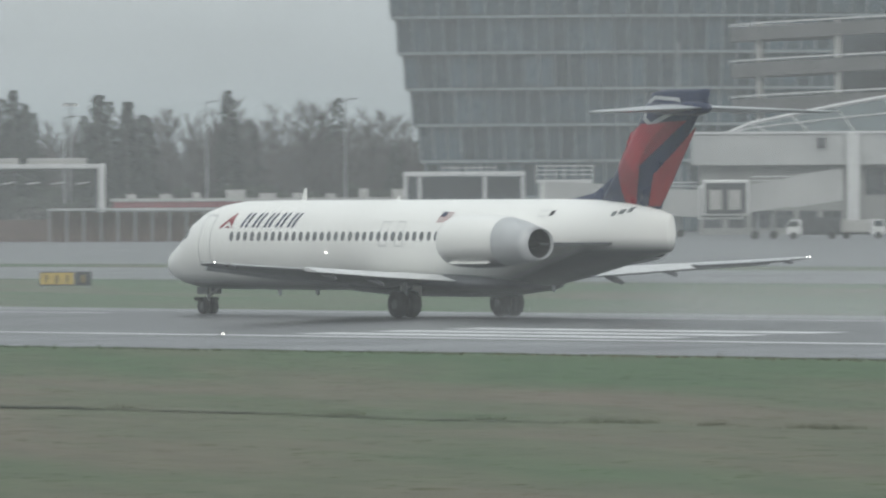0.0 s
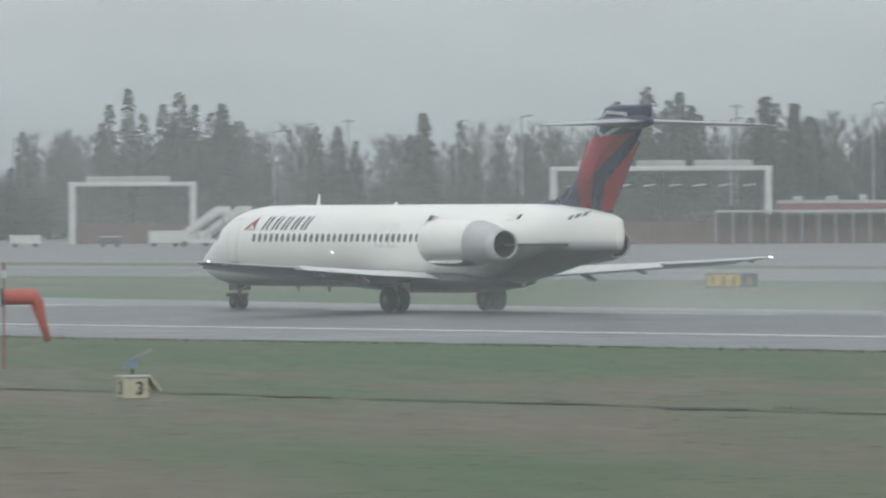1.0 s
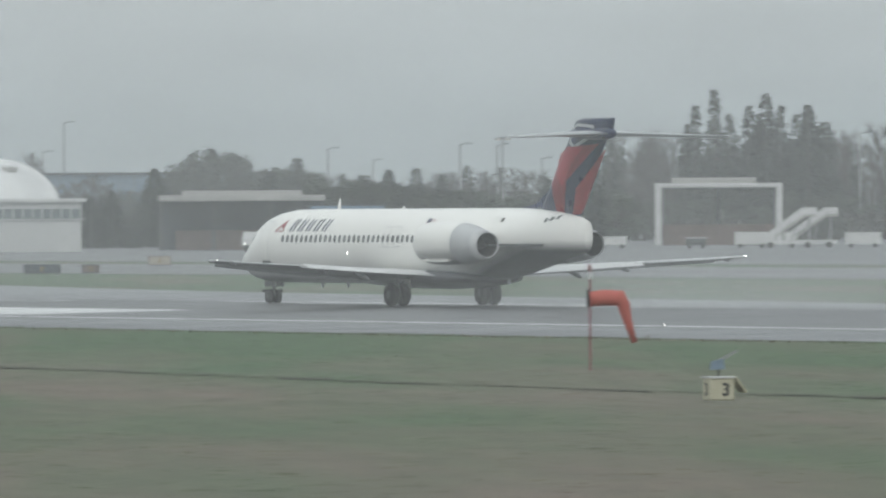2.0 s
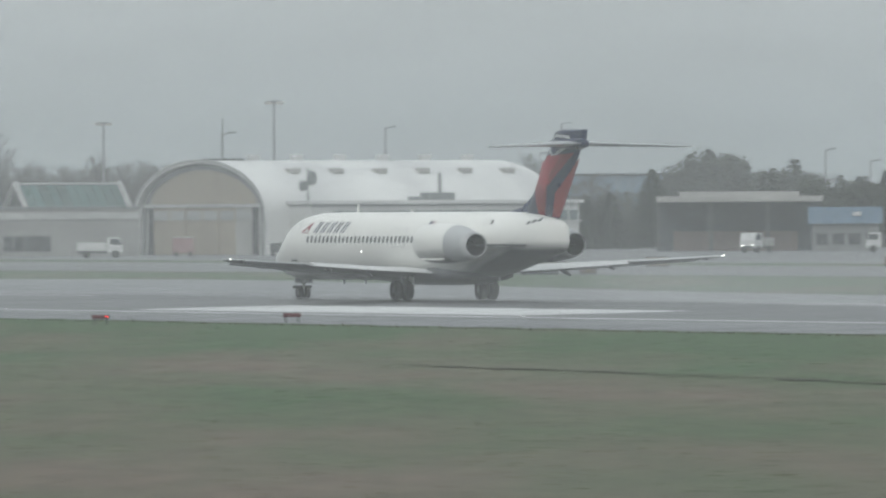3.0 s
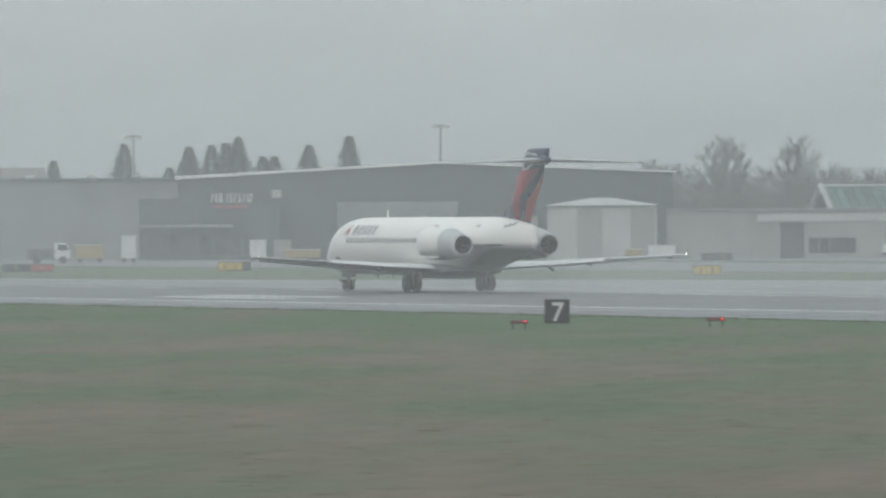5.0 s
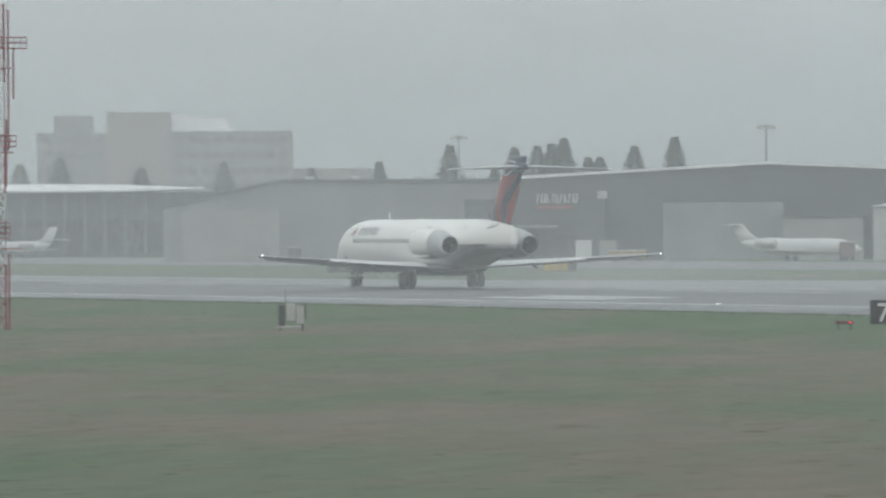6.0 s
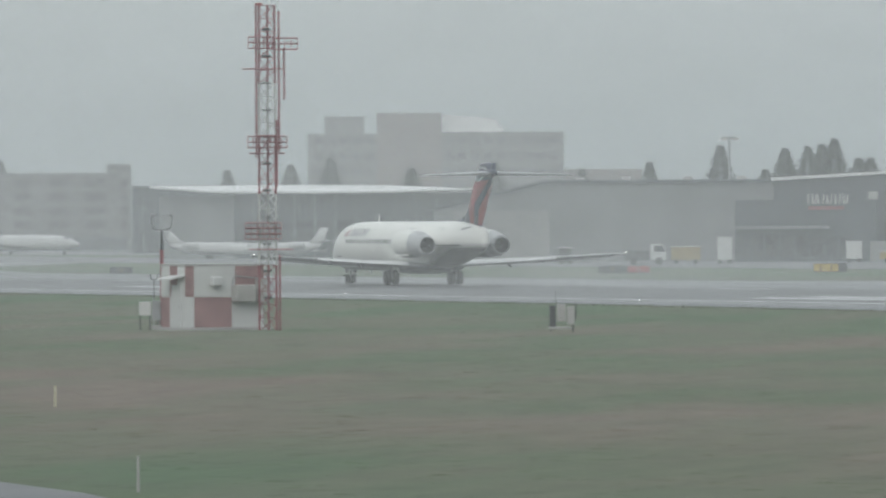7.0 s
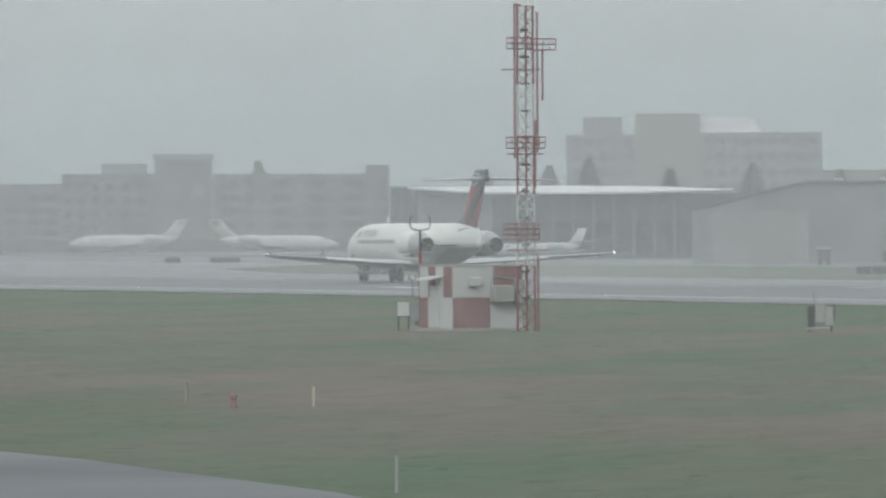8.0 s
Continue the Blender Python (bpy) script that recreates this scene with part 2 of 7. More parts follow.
def grass_mat():
    """Winter grass: broad green and brown patches, smaller tufty mottling and fine grain."""
    m = mat("wet grass", (0.056, 0.100, 0.045), 0.95, 0, 0.05, 38, 0, col2=(0.140, 0.116, 0.090), spread=0.5)
    n, l = m.node_tree.nodes, m.node_tree.links
    b = n["Principled BSDF"]
    co = n.new("ShaderNodeNewGeometry").outputs["Position"]
    # the grass leans one way, so its patches are long along the lean and narrow across it
    lean = n.new("ShaderNodeMapping")
    lean.vector_type = "TEXTURE"
    lean.inputs["Rotation"].default_value = (0, 0, radians(-25))
    lean.inputs["Scale"].default_value = (0.25, 1.5, 1)
    l.new(co, lean.inputs["Vector"])
    for t in [x for x in n if x.type == "TEX_NOISE"]:
        l.new(lean.outputs[0], t.inputs["Vector"])
    last = b.inputs["Base Color"].links[0].from_socket
    for scale, lo, hi in ((0.22, 0.88, 1.12), (1.9, 0.95, 1.05)):
        t, r, x = n.new("ShaderNodeTexNoise"), n.new("ShaderNodeMapRange"), n.new("ShaderNodeMix")
        t.inputs["Scale"].default_value, t.inputs["Detail"].default_value = scale, 3
        r.inputs["From Min"].default_value, r.inputs["From Max"].default_value = 0.25, 0.75
        r.inputs["To Min"].default_value, r.inputs["To Max"].default_value = lo, hi
        x.data_type, x.blend_type = "RGBA", "MULTIPLY"
        x.inputs["Factor"].default_value = 1
        l.new(lean.outputs[0], t.inputs["Vector"])
        l.new(t.outputs["Fac"], r.inputs["Value"])
        l.new(last, x.inputs["A"])
        l.new(r.outputs[0], x.inputs["B"])
        last = x.outputs["Result"]
    l.new(last, b.inputs["Base Color"])
    # mown strips along the runway: green beside the pavement, rougher and browner further out
    sep, ramp, add = n.new("ShaderNodeSeparateXYZ"), n.new("ShaderNodeValToRGB"), n.new("ShaderNodeMath")
    scale = n.new("ShaderNodeMath")
    scale.operation = "DIVIDE"
    scale.inputs[1].default_value = 300
    l.new(co, sep.inputs[0])
    l.new(sep.outputs["X"], scale.inputs[0])
    l.new(scale.outputs[0], ramp.inputs[0])
    el = ramp.color_ramp.elements
    el[0].position, el[0].color = 0.0, (0.28, 0.28, 0.28, 1)
    el[1].position, el[1].color = 1.0, (0.15, 0.15, 0.15, 1)
    for at_, v in ((0.2, 0.26), (0.25, 0.46), (0.29, 0.72), (0.35, 0.72), (0.39, 0.40), (0.44, 0.42), (0.50, 0.60), (0.56, 0.48), (0.6, 0.27), (0.68, 0.12)):
        e = el.new(at_)
        e.color = (v, v, v, 1)
    first = [x for x in n if x.type == "MIX" and x.blend_type == "MIX"][0]
    wide = first.inputs["Factor"].links[0].from_socket
    spread = n.new("ShaderNodeMapRange")
    spread.inputs["To Min"].default_value, spread.inputs["To Max"].default_value = -0.46, 0.46
    l.new(wide, spread.inputs["Value"])
    add.operation, add.use_clamp = "ADD", True
    l.new(spread.outputs[0], add.inputs[0])
    l.new(ramp.outputs[0], add.inputs[1])
    l.new(add.outputs[0], first.inputs["Factor"])
    return m


GRASS = grass_mat()
TOWER_GLASS = mat("blue grey curtain glass", (0.046, 0.072, 0.09), 0.3, 0, 0.15, 4, pieces=0.5)
TOWER_TRIM = mat("blue grey facade trim", (0.23, 0.27, 0.285), 0.5, 0, 0.1, 4)
CLAD_MID = mat("dull grey cladding", (0.255, 0.262, 0.255), 0.7, 0, 0.1, 4, col2=(0.21, 0.215, 0.21))
ASPHALT = mat("wet asphalt", (0.050, 0.053, 0.057), 0.44, 0, 0.12, 12, 0, col2=(0.078, 0.081, 0.085))
CONCRETE = mat("wet concrete", (0.118, 0.124, 0.128), 0.55, 0, 0.1, 18, 0, col2=(0.085, 0.091, 0.096))
SHOULDER = mat("pale wet shoulder asphalt", (0.145, 0.152, 0.158), 0.42, 0, 0.1, 10, 0, col2=(0.105, 0.111, 0.117))
LINE_WHITE = mat("runway marking paint", (0.66, 0.67, 0.67), 0.45, 0, 0.1, 4)
WALL_WHITE = mat("white cladding", (0.55, 0.56, 0.55), 0.6, 0, 0.08, 6, col2=(0.5, 0.51, 0.51))
WALL_PALE = mat("pale concrete wall", (0.40, 0.40, 0.385), 0.8, 0, 0.1, 5, col2=(0.31, 0.31, 0.3))
WALL_TAN = mat("tan cladding", (0.36, 0.32, 0.26), 0.75, 0, 0.08, 4)
WALL_GREY = mat("mid grey cladding", (0.20, 0.215, 0.22), 0.65, 0, 0.1, 6)
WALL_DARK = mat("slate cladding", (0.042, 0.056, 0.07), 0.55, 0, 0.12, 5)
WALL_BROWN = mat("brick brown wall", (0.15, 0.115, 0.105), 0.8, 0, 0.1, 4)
ROOF_METAL = mat("pale roof metal", (0.72, 0.73, 0.72), 0.5, 0.0, 0.07, 9, col2=(0.52, 0.53, 0.53))
ROOF_WET = mat("bright wet roof sheet", (0.84, 0.85, 0.85), 0.4, 0.0, 0.05, 9)
FADED_PINK = mat("sun-faded red panel", (0.31, 0.185, 0.185), 0.6, 0, 0.12, 1.2)
SOIL = mat("dark wet soil", (0.068, 0.072, 0.048), 0.9, 0, 0.2, 3)
DULL_MARK = mat("dull sign lettering", (0.20, 0.15, 0.05), 0.6, 0, 0.1, 0.5)
BLADES = mat("grass blades", (0.07, 0.115, 0.05), 0.9, 0, 0.15, 30, 0, col2=(0.19, 0.16, 0.115))
LEAVES = mat("evergreen leaves", (0.030, 0.042, 0.026), 0.85, 0, 0.3, 3, col2=(0.05, 0.06, 0.04), pieces=0.2)
DULL_RED = mat("dull dark red housing", (0.13, 0.045, 0.05), 0.6, 0, 0.12, 0.5)
CONC_WHITE = mat("rain-streaked pale cladding", (0.40, 0.41, 0.405), 0.6, 0, 0.08, 6, col2=(0.32, 0.33, 0.33))
ROOF_GLASS = mat("grey sloping roof glass", (0.15, 0.19, 0.20), 0.35, 0, 0.12, 4)
FAR_WALL = mat("weathered grey render", (0.12, 0.12, 0.12), 0.8, 0, 0.1, 6)
ROOF_BLUE = mat("blue roof metal", (0.055, 0.115, 0.18), 0.45, 0, 0.1, 3)
GLASS_DARK = mat("dark window glass", (0.032, 0.04, 0.048), 0.28, 0, 0.2, 3, pieces=0.35)
GLASS_GREEN = mat("green tinted skylight glass", (0.05, 0.115, 0.11), 0.3, 0, 0.15, 3, pieces=0.3)
STEEL = mat("galvanised steel", (0.30, 0.31, 0.32), 0.5, 0.5, 0.1, 1)
STEEL_DARK = mat("dark painted steel", (0.06, 0.065, 0.07), 0.5, 0.2, 0.1, 1)
FRAME_WHITE = mat("white painted steel", (0.54, 0.55, 0.55), 0.5, 0, 0.06, 2)
RED_PAINT = mat("faded red paint", (0.25, 0.068, 0.082), 0.55, 0, 0.15, 0.8)
ORANGE = mat("orange fabric", (0.47, 0.115, 0.09), 0.7, 0, 0.1, 0.4)
YELLOW_SIGN = mat("yellow sign face", (0.52, 0.37, 0.08), 0.5, 0, 0.1, 0.5)
RED_SIGN = mat("red sign face", (0.34, 0.07, 0.075), 0.5, 0, 0.1, 0.5)
BLACK = mat("black sign face", (0.035, 0.037, 0.04), 0.5, 0, 0.1, 0.5)
CREAM = mat("cream painted box", (0.50, 0.48, 0.36), 0.6, 0, 0.1, 0.4)
BLUE_GREY = mat("blue grey painted metal", (0.16, 0.23, 0.30), 0.5, 0.1, 0.1, 0.4)
BARK = mat("wet bark", (0.06, 0.05, 0.042), 0.9, 0, 0.2, 0.8)
NEEDLES = mat("conifer needles", (0.019, 0.032, 0.024), 0.9, 0, 0.3, 3, col2=(0.034, 0.047, 0.034), pieces=0.2)
TWIGS = mat("bare twigs", (0.075, 0.066, 0.062), 0.9, 0, 0.25, 4, col2=(0.05, 0.047, 0.046), pieces=0.2)
BRUSH = mat("wet brushwood", (0.06, 0.052, 0.048), 0.9, 0, 0.25, 4, col2=(0.04, 0.042, 0.036))
YELLOW_MACHINE = mat("yellow machine paint", (0.34, 0.26, 0.10), 0.5, 0, 0.15, 0.8)
LAMP_WHITE = glow("white lamp", (1, 0.97, 0.9), 14)
LAMP_RED = glow("red lamp", (1, 0.04, 0.04), 5)
GLASS_CLEAR = mat("pale lamp glass", (0.5, 0.5, 0.48), 0.2, 0, 0.05, 0.3)


# ---- building helpers ----
def part(name, bm, material, parent=None, label="", smooth=False):
    me = bpy.data.meshes.new(name)
    bmesh.ops.recalc_face_normals(bm, faces=bm.faces)
    if smooth:
        for f in bm.faces:
            f.smooth = True
    bm.to_mesh(me)
    bm.free()
    me.materials.append(material)
    ob = new(name, me)
    ob.parent = parent
    if label:
        tagged(ob, label)
    return ob


def thing(name, m, label, category, group="", kind=""):
    ob = new(name)
    ob.matrix_basis = m
    return tagged(ob, label, category, group, kind)


def solo(name, bm, material, m, label, category, group="", kind="", smooth=False):
    ob = part(name, bm, material, None, "", smooth)
    ob.matrix_basis = m
    return tagged(ob, label, category, group, kind)


def again(name, like, parent, m):
    """One more object on the mesh of another."""
    ob = new(name, like.data)
    ob.parent = parent
    ob.matrix_basis = m
    return ob


def box(bm, x0, x1, y0, y1, z0, z1, bevel=0.0, m=None):
    vs = [bm.verts.new((x, y, z)) for z in (z0, z1) for y in (y0, y1) for x in (x0, x1)]
    fs = [bm.faces.new([vs[i] for i in f]) for f in ((0, 2, 3, 1), (4, 5, 7, 6), (0, 1, 5, 4), (2, 6, 7, 3), (0, 4, 6, 2), (1, 3, 7, 5))]
    if bevel:
        es = list({e for f in fs for e in f.edges})
        bmesh.ops.bevel(bm, geom=es, offset=bevel, segments=1, affect="EDGES")
    elif m is not None:
        bmesh.ops.transform(bm, matrix=m, verts=vs)
    return bm


def rod(bm, a, b, r0, r1=None, n=8):
    """A round bar from a to b."""
    a, b = Vector(a), Vector(b)
    r1 = r0 if r1 is None else r1
    q = (b - a).to_track_quat("Z", "Y").to_matrix()
    rings = []
    for p, r in ((a, r0), (b, r1)):
        rings.append([bm.verts.new(p + q @ Vector((r * math.cos(2 * math.pi * i / n), r * math.sin(2 * math.pi * i / n), 0))) for i in range(n)])
    for i in range(n):
        bm.faces.new((rings[0][i], rings[0][(i + 1) % n], rings[1][(i + 1) % n], rings[1][i]))
    bm.faces.new(rings[0][::-1])
    bm.faces.new(rings[1])
    return bm


def loft(bm, rings, caps=True):
    made = [[bm.verts.new(p) for p in ring] for ring in rings]
    n = len(made[0])
    for a, b in zip(made, made[1:]):
        for i in range(n):
            bm.faces.new((a[i], a[(i + 1) % n], b[(i + 1) % n], b[i]))
    if caps:
        bm.faces.new(made[0][::-1])
        bm.faces.new(made[-1])
    return bm


def prism(bm, outline, axis, a, b):
    """An outline of (u, v) drawn out along an axis from a to b: axis x gives (y, z), y gives (x, z), z gives (x, y)."""
    put = {"x": lambda u, v, w: (w, u, v), "y": lambda u, v, w: (u, w, v), "z": lambda u, v, w: (u, v, w)}[axis]
    lo, hi = [bm.verts.new(put(u, v, a)) for u, v in outline], [bm.verts.new(put(u, v, b)) for u, v in outline]
    n = len(outline)
    for i in range(n):
        bm.faces.new((lo[i], lo[(i + 1) % n], hi[(i + 1) % n], hi[i]))
    bm.faces.new(lo[::-1])
    bm.faces.new(hi)
    return bm


def B():
    return bmesh.new()


def at(bearing, dist, z=0.0, face=0.0):
    """A pose at a bearing and distance from the camera's stand; its -y side faces the stand, turned by face degrees."""
    a = radians(bearing)
    return pose(dist * math.sin(a), dist * math.cos(a), z, 0, 0, -bearing + face)


def ground_z(x):
    o = abs(x - RUNWAY_X)
    return -0.015 * o if o < 35 else (-0.525 - 0.015 * (o - 35) if o < 55 else -0.825)


GZ = -0.825
# ---- ground, runway, taxiways ----
def sheet(name, xs, y0, y1, lift, material, label, category, steps=1, wob=0.0):
    """A strip of ground along the runway that follows the crown."""
    bm = B()
    rows = []
    for j in range(steps + 1):
        y = y0 + (y1 - y0) * j / steps
        rows.append([bm.verts.new((x + (random.uniform(-wob, wob) if i in (0, len(xs) - 1) else 0), y, ground_z(x) + lift)) for i, x in enumerate(xs)])
    for a, b in zip(rows, rows[1:]):
        for i in range(len(xs) - 1):
            bm.faces.new((a[i], a[i + 1], b[i + 1], b[i]))
    ob = part(name, bm, material)
    return tagged(ob, label, category, kind="structure")


C = RUNWAY_X
sheet("ground", [-5000, -1000, -200, 0, 100, C - 55, C - 35, C - 18, C, C + 18, C + 35, C + 55, 400, 800, 2000, 6000], -3000, 9000, 0, GRASS, "wet mown airfield grass with green and brown patches", "ground")
sheet("runway", [C - 24.2, C - 16, C - 8, C, C + 8, C + 16, C + 24.2], -400, 3600, 0.024, ASPHALT, "wet dark grey asphalt runway with white markings", "runway", 400, 0.15)


def shoulder(name, inner, edge, y0, y1, n, label):
    """A paved strip between a straight inner line and an outer edge that wanders."""
    bm = B()
    rows = []
    for j in range(n + 1):
        y = y0 + (y1 - y0) * j / n
        e = edge(y)
        xs = sorted([inner + (e - inner) * k / 6 for k in range(7)])
        rows.append([bm.verts.new((x, y, ground_z(x) + 0.02)) for x in xs])
    for a, b in zip(rows, rows[1:]):
        for i in range(6):
            bm.faces.new((a[i], a[i + 1], b[i + 1], b[i]))
    return tagged(part(name, bm, SHOULDER), label, "pavement", kind="structure")


def near_edge(y):
    return C - 35 + 5.5 * min(1, max(0, (y - 420) / 260)) + random.uniform(-0.5, 0.5)


FAR_EDGE = [(-400, 285), (300, 288), (480, 298), (640, 322), (790, 360), (850, 345), (900, 318), (1120, 318), (1250, 345), (1400, 404), (3600, 404)]


def far_edge(y):
    for (ya, xa), (yb, xb) in zip(FAR_EDGE, FAR_EDGE[1:]):
        if y <= yb:
            return xa + (xb - xa) * (y - ya) / (yb - ya)
    return 404


shoulder("shoulder_near", C - 24.2, near_edge, -400, 3600, 1600, "pale wet runway shoulder with a ragged grass edge")
shoulder("shoulder_far", C + 24.2, far_edge, -400, 3600, 160, "pale wet runway shoulder and exit taxiway")
sheet("taxiway", [404, 440, 474], -400, 3600, 0.02, CONCRETE, "wet grey concrete taxiway beside the runway", "taxiway")
sheet("apron", [500, 700, 1000, 1900], -400, 3600, 0.02, CONCRETE, "wet grey concrete apron before the hangars", "apron")


def stripe(name, x0, x1, y0, y1, label):
    bm = B()
    n = 6
    lo = [[bm.verts.new((x0 + (x1 - x0) * i / n, y, ground_z(x0 + (x1 - x0) * i / n) + z)) for i in range(n + 1)] for y in (y0, y1) for z in (0.026,)]
    for i in range(n):
        bm.faces.new((lo[0][i], lo[0][i + 1], lo[1][i + 1], lo[1][i]))
    return tagged(part(name, bm, LINE_WHITE), label, "marking", kind="structure")


stripe("edge_line_near", C - 22.95, C - 22.05, -400, 3600, "long white painted runway edge line")
stripe("edge_line_far", C + 22.05, C + 22.95, -400, 3600, "long white painted runway edge line")

# ---- drizzle hanging between the things ----
def mist(points, top, a0, a1, y0, y1):
    bm = B()
    lo, hi = [bm.verts.new((x, y, -2)) for x, y in points], [bm.verts.new((x, y, top)) for x, y in points]
    for i in range(len(points) - 1):
        bm.faces.new((lo[i], lo[i + 1], hi[i + 1], hi[i]))
    ob = part("drizzle", bm, veil("drizzle", a0, a1, y0, y1))
    return tagged(ob, "thin grey veil of drizzle hanging over the airfield", "drizzle", kind="stuff")


for x in (48, 62):
    mist([(x, -200), (x, 2200)], 60, 0.0, 0.03, 1.55 * x, 3.45 * x)
for x in (92, 116, 140, 164, 188):
    mist([(x, -200), (x, 2600)], 90, 0.012, 0.034, 1.2 * x, 3.73 * x)
mist([(215, -200), (215, 3000)], 90, 0.085, 0.215, 300, 800)
mist([(300, -200), (300, 3200)], 90, 0.05, 0.15, 400, 1000)
mist([(395, -200), (395, 3400)], 90, 0.05, 0.13, 500, 1300)
mist([(1180, 900), (760, 1420), (610, 1640), (520, 1900), (430, 2160), (300, 2540)], 120, 0.07, 0.12, 1300, 1900)
mist([(at(b, 2280).translation.x, at(b, 2280).translation.y) for b in range(4, 61, 4)], 260, 0.20, 0.20, 1000, 3000)
# ---- the airliner (its y points forwards, its origin lies on the ground between the main wheels) ----
HULL = [(20.05, 1.98, 2.14, 0.08), (19.85, 1.70, 2.44, 0.42), (19.4, 1.42, 2.68, 0.76), (18.7, 1.22, 3.00, 1.02), (17.9, 1.10, 3.50, 1.26), (17.3, 1.06, 3.96, 1.41), (16.6, 1.04, 4.26, 1.53), (15.8, 1.03, 4.44, 1.62),
        (14.5, 1.02, 4.57, 1.67), (12.0, 1.02, 4.60, 1.67), (6.0, 1.02, 4.60, 1.67), (0.0, 1.02, 4.60, 1.67), (-4.0, 1.02, 4.60, 1.67), (-6.0, 1.16, 4.60, 1.66), (-8.0, 1.45, 4.60, 1.60),
        (-10.0, 1.81, 4.56, 1.45), (-12.0, 2.16, 4.44, 1.12), (-13.2, 2.36, 4.27, 0.72), (-14.0, 2.50, 4.08, 0.40), (-14.38, 2.60, 3.98, 0.22), (-14.42, 2.66, 3.94, 0.19)]
FIN = [(4.20, -9.5, -13.75, 0.44), (5.2, -10.45, -14.25, 0.40), (6.6, -11.6, -15.2, 0.34), (7.75, -12.52, -16.2, 0.30), (7.95, -12.68, -16.72, 0.30), (8.3, -12.95, -16.84, 0.30), (8.62, -13.2, -16.92, 0.24), (8.74, -13.9, -16.95, 0.14)]
FOIL = [(0.0, 0.0), (0.03, 0.42), (0.1, 0.74), (0.25, 0.98), (0.4, 1.0), (0.6, 0.82), (0.8, 0.46), (1.0, 0.05)]


def along(table, key, col, k):
    """The k-th column of a table at a value of its key column, whichever way it runs."""
    rows = sorted(table, key=lambda r: r[col])
    v = min(max(key, rows[0][col]), rows[-1][col])
    for a, b in zip(rows, rows[1:]):
        if v <= b[col]:
            return a[k] + (b[k] - a[k]) * (v - a[col]) / (b[col] - a[col])
    return rows[-1][k]


def hull_side(y, z, lift=0.012):
    """How far the hull's skin lies from the middle at y and z."""
    lo, hi, w = (along(HULL, y, 0, k) for k in (1, 2, 3))
    u = min(0.999, abs(z - (lo + hi) / 2) / ((hi - lo) / 2))
    return w * math.sqrt(1 - u * u) + lift


def fin_side(y, z, lift=0.012):
    le, te, th = (along(FIN, z, 0, k) for k in (1, 2, 3))
    u = min(1, max(0, (le - y) / (le - te)))
    for a, b in zip(FOIL, FOIL[1:]):
        if u <= b[0]:
            return th / 2 * (a[1] + (b[1] - a[1]) * (u - a[0]) / (b[0] - a[0])) + lift
    return lift


def decal(name, outline, side, material, parent, surface=hull_side, cuts=3, label=""):
    """Paint of a given outline in (y, z) laid on a curved skin."""
    bm = B()
    f = bm.faces.new([bm.verts.new((0, y, z)) for y, z in outline])
    bmesh.ops.triangulate(bm, faces=[f])
    for _ in range(cuts):
        bmesh.ops.subdivide_edges(bm, edges=[e for e in bm.edges if e.calc_length() > 0.25], cuts=1, use_grid_fill=True)
        bmesh.ops.triangulate(bm, faces=bm.faces)
    for v in bm.verts:
        v.co.x = side * surface(v.co.y, v.co.z)
    return part(name, bm, material, parent, label)


def foil_ring(chord_a, chord_b, thick, put):
    """A closed wing section from leading a to trailing b; put(y, half-thickness) gives its points."""
    up = [put(chord_a + (chord_b - chord_a) * u, thick / 2 * t) for u, t in FOIL]
    down = [put(chord_a + (chord_b - chord_a) * u, -thick / 2 * t) for u, t in FOIL[1:]]
    return up + down[::-1]


def wheel_set(parent, name, x, y, r, w):
    bm = B()
    prof = [(-0.5, 0.55), (-0.5, 0.9), (-0.3, 1.0), (0.3, 1.0), (0.5, 0.9), (0.5, 0.55)]
    loft(bm, [[(x + a * w, y + b * r * math.cos(t), r + b * r * math.sin(t)) for t in [2 * math.pi * i / 28 for i in range(28)]] for a, b in prof])
    tyre = part(name, bm, TYRE, parent, "", True)
    bm = B()
    loft(bm, [[(x + a * w, y + b * r * math.cos(t), r + b * r * math.sin(t)) for t in [2 * math.pi * i / 20 for i in range(20)]] for a, b in ((-0.52, 0.3), (-0.45, 0.52), (0.45, 0.52), (0.52, 0.3))])
    part("rim", bm, RIM_DARK, tyre)


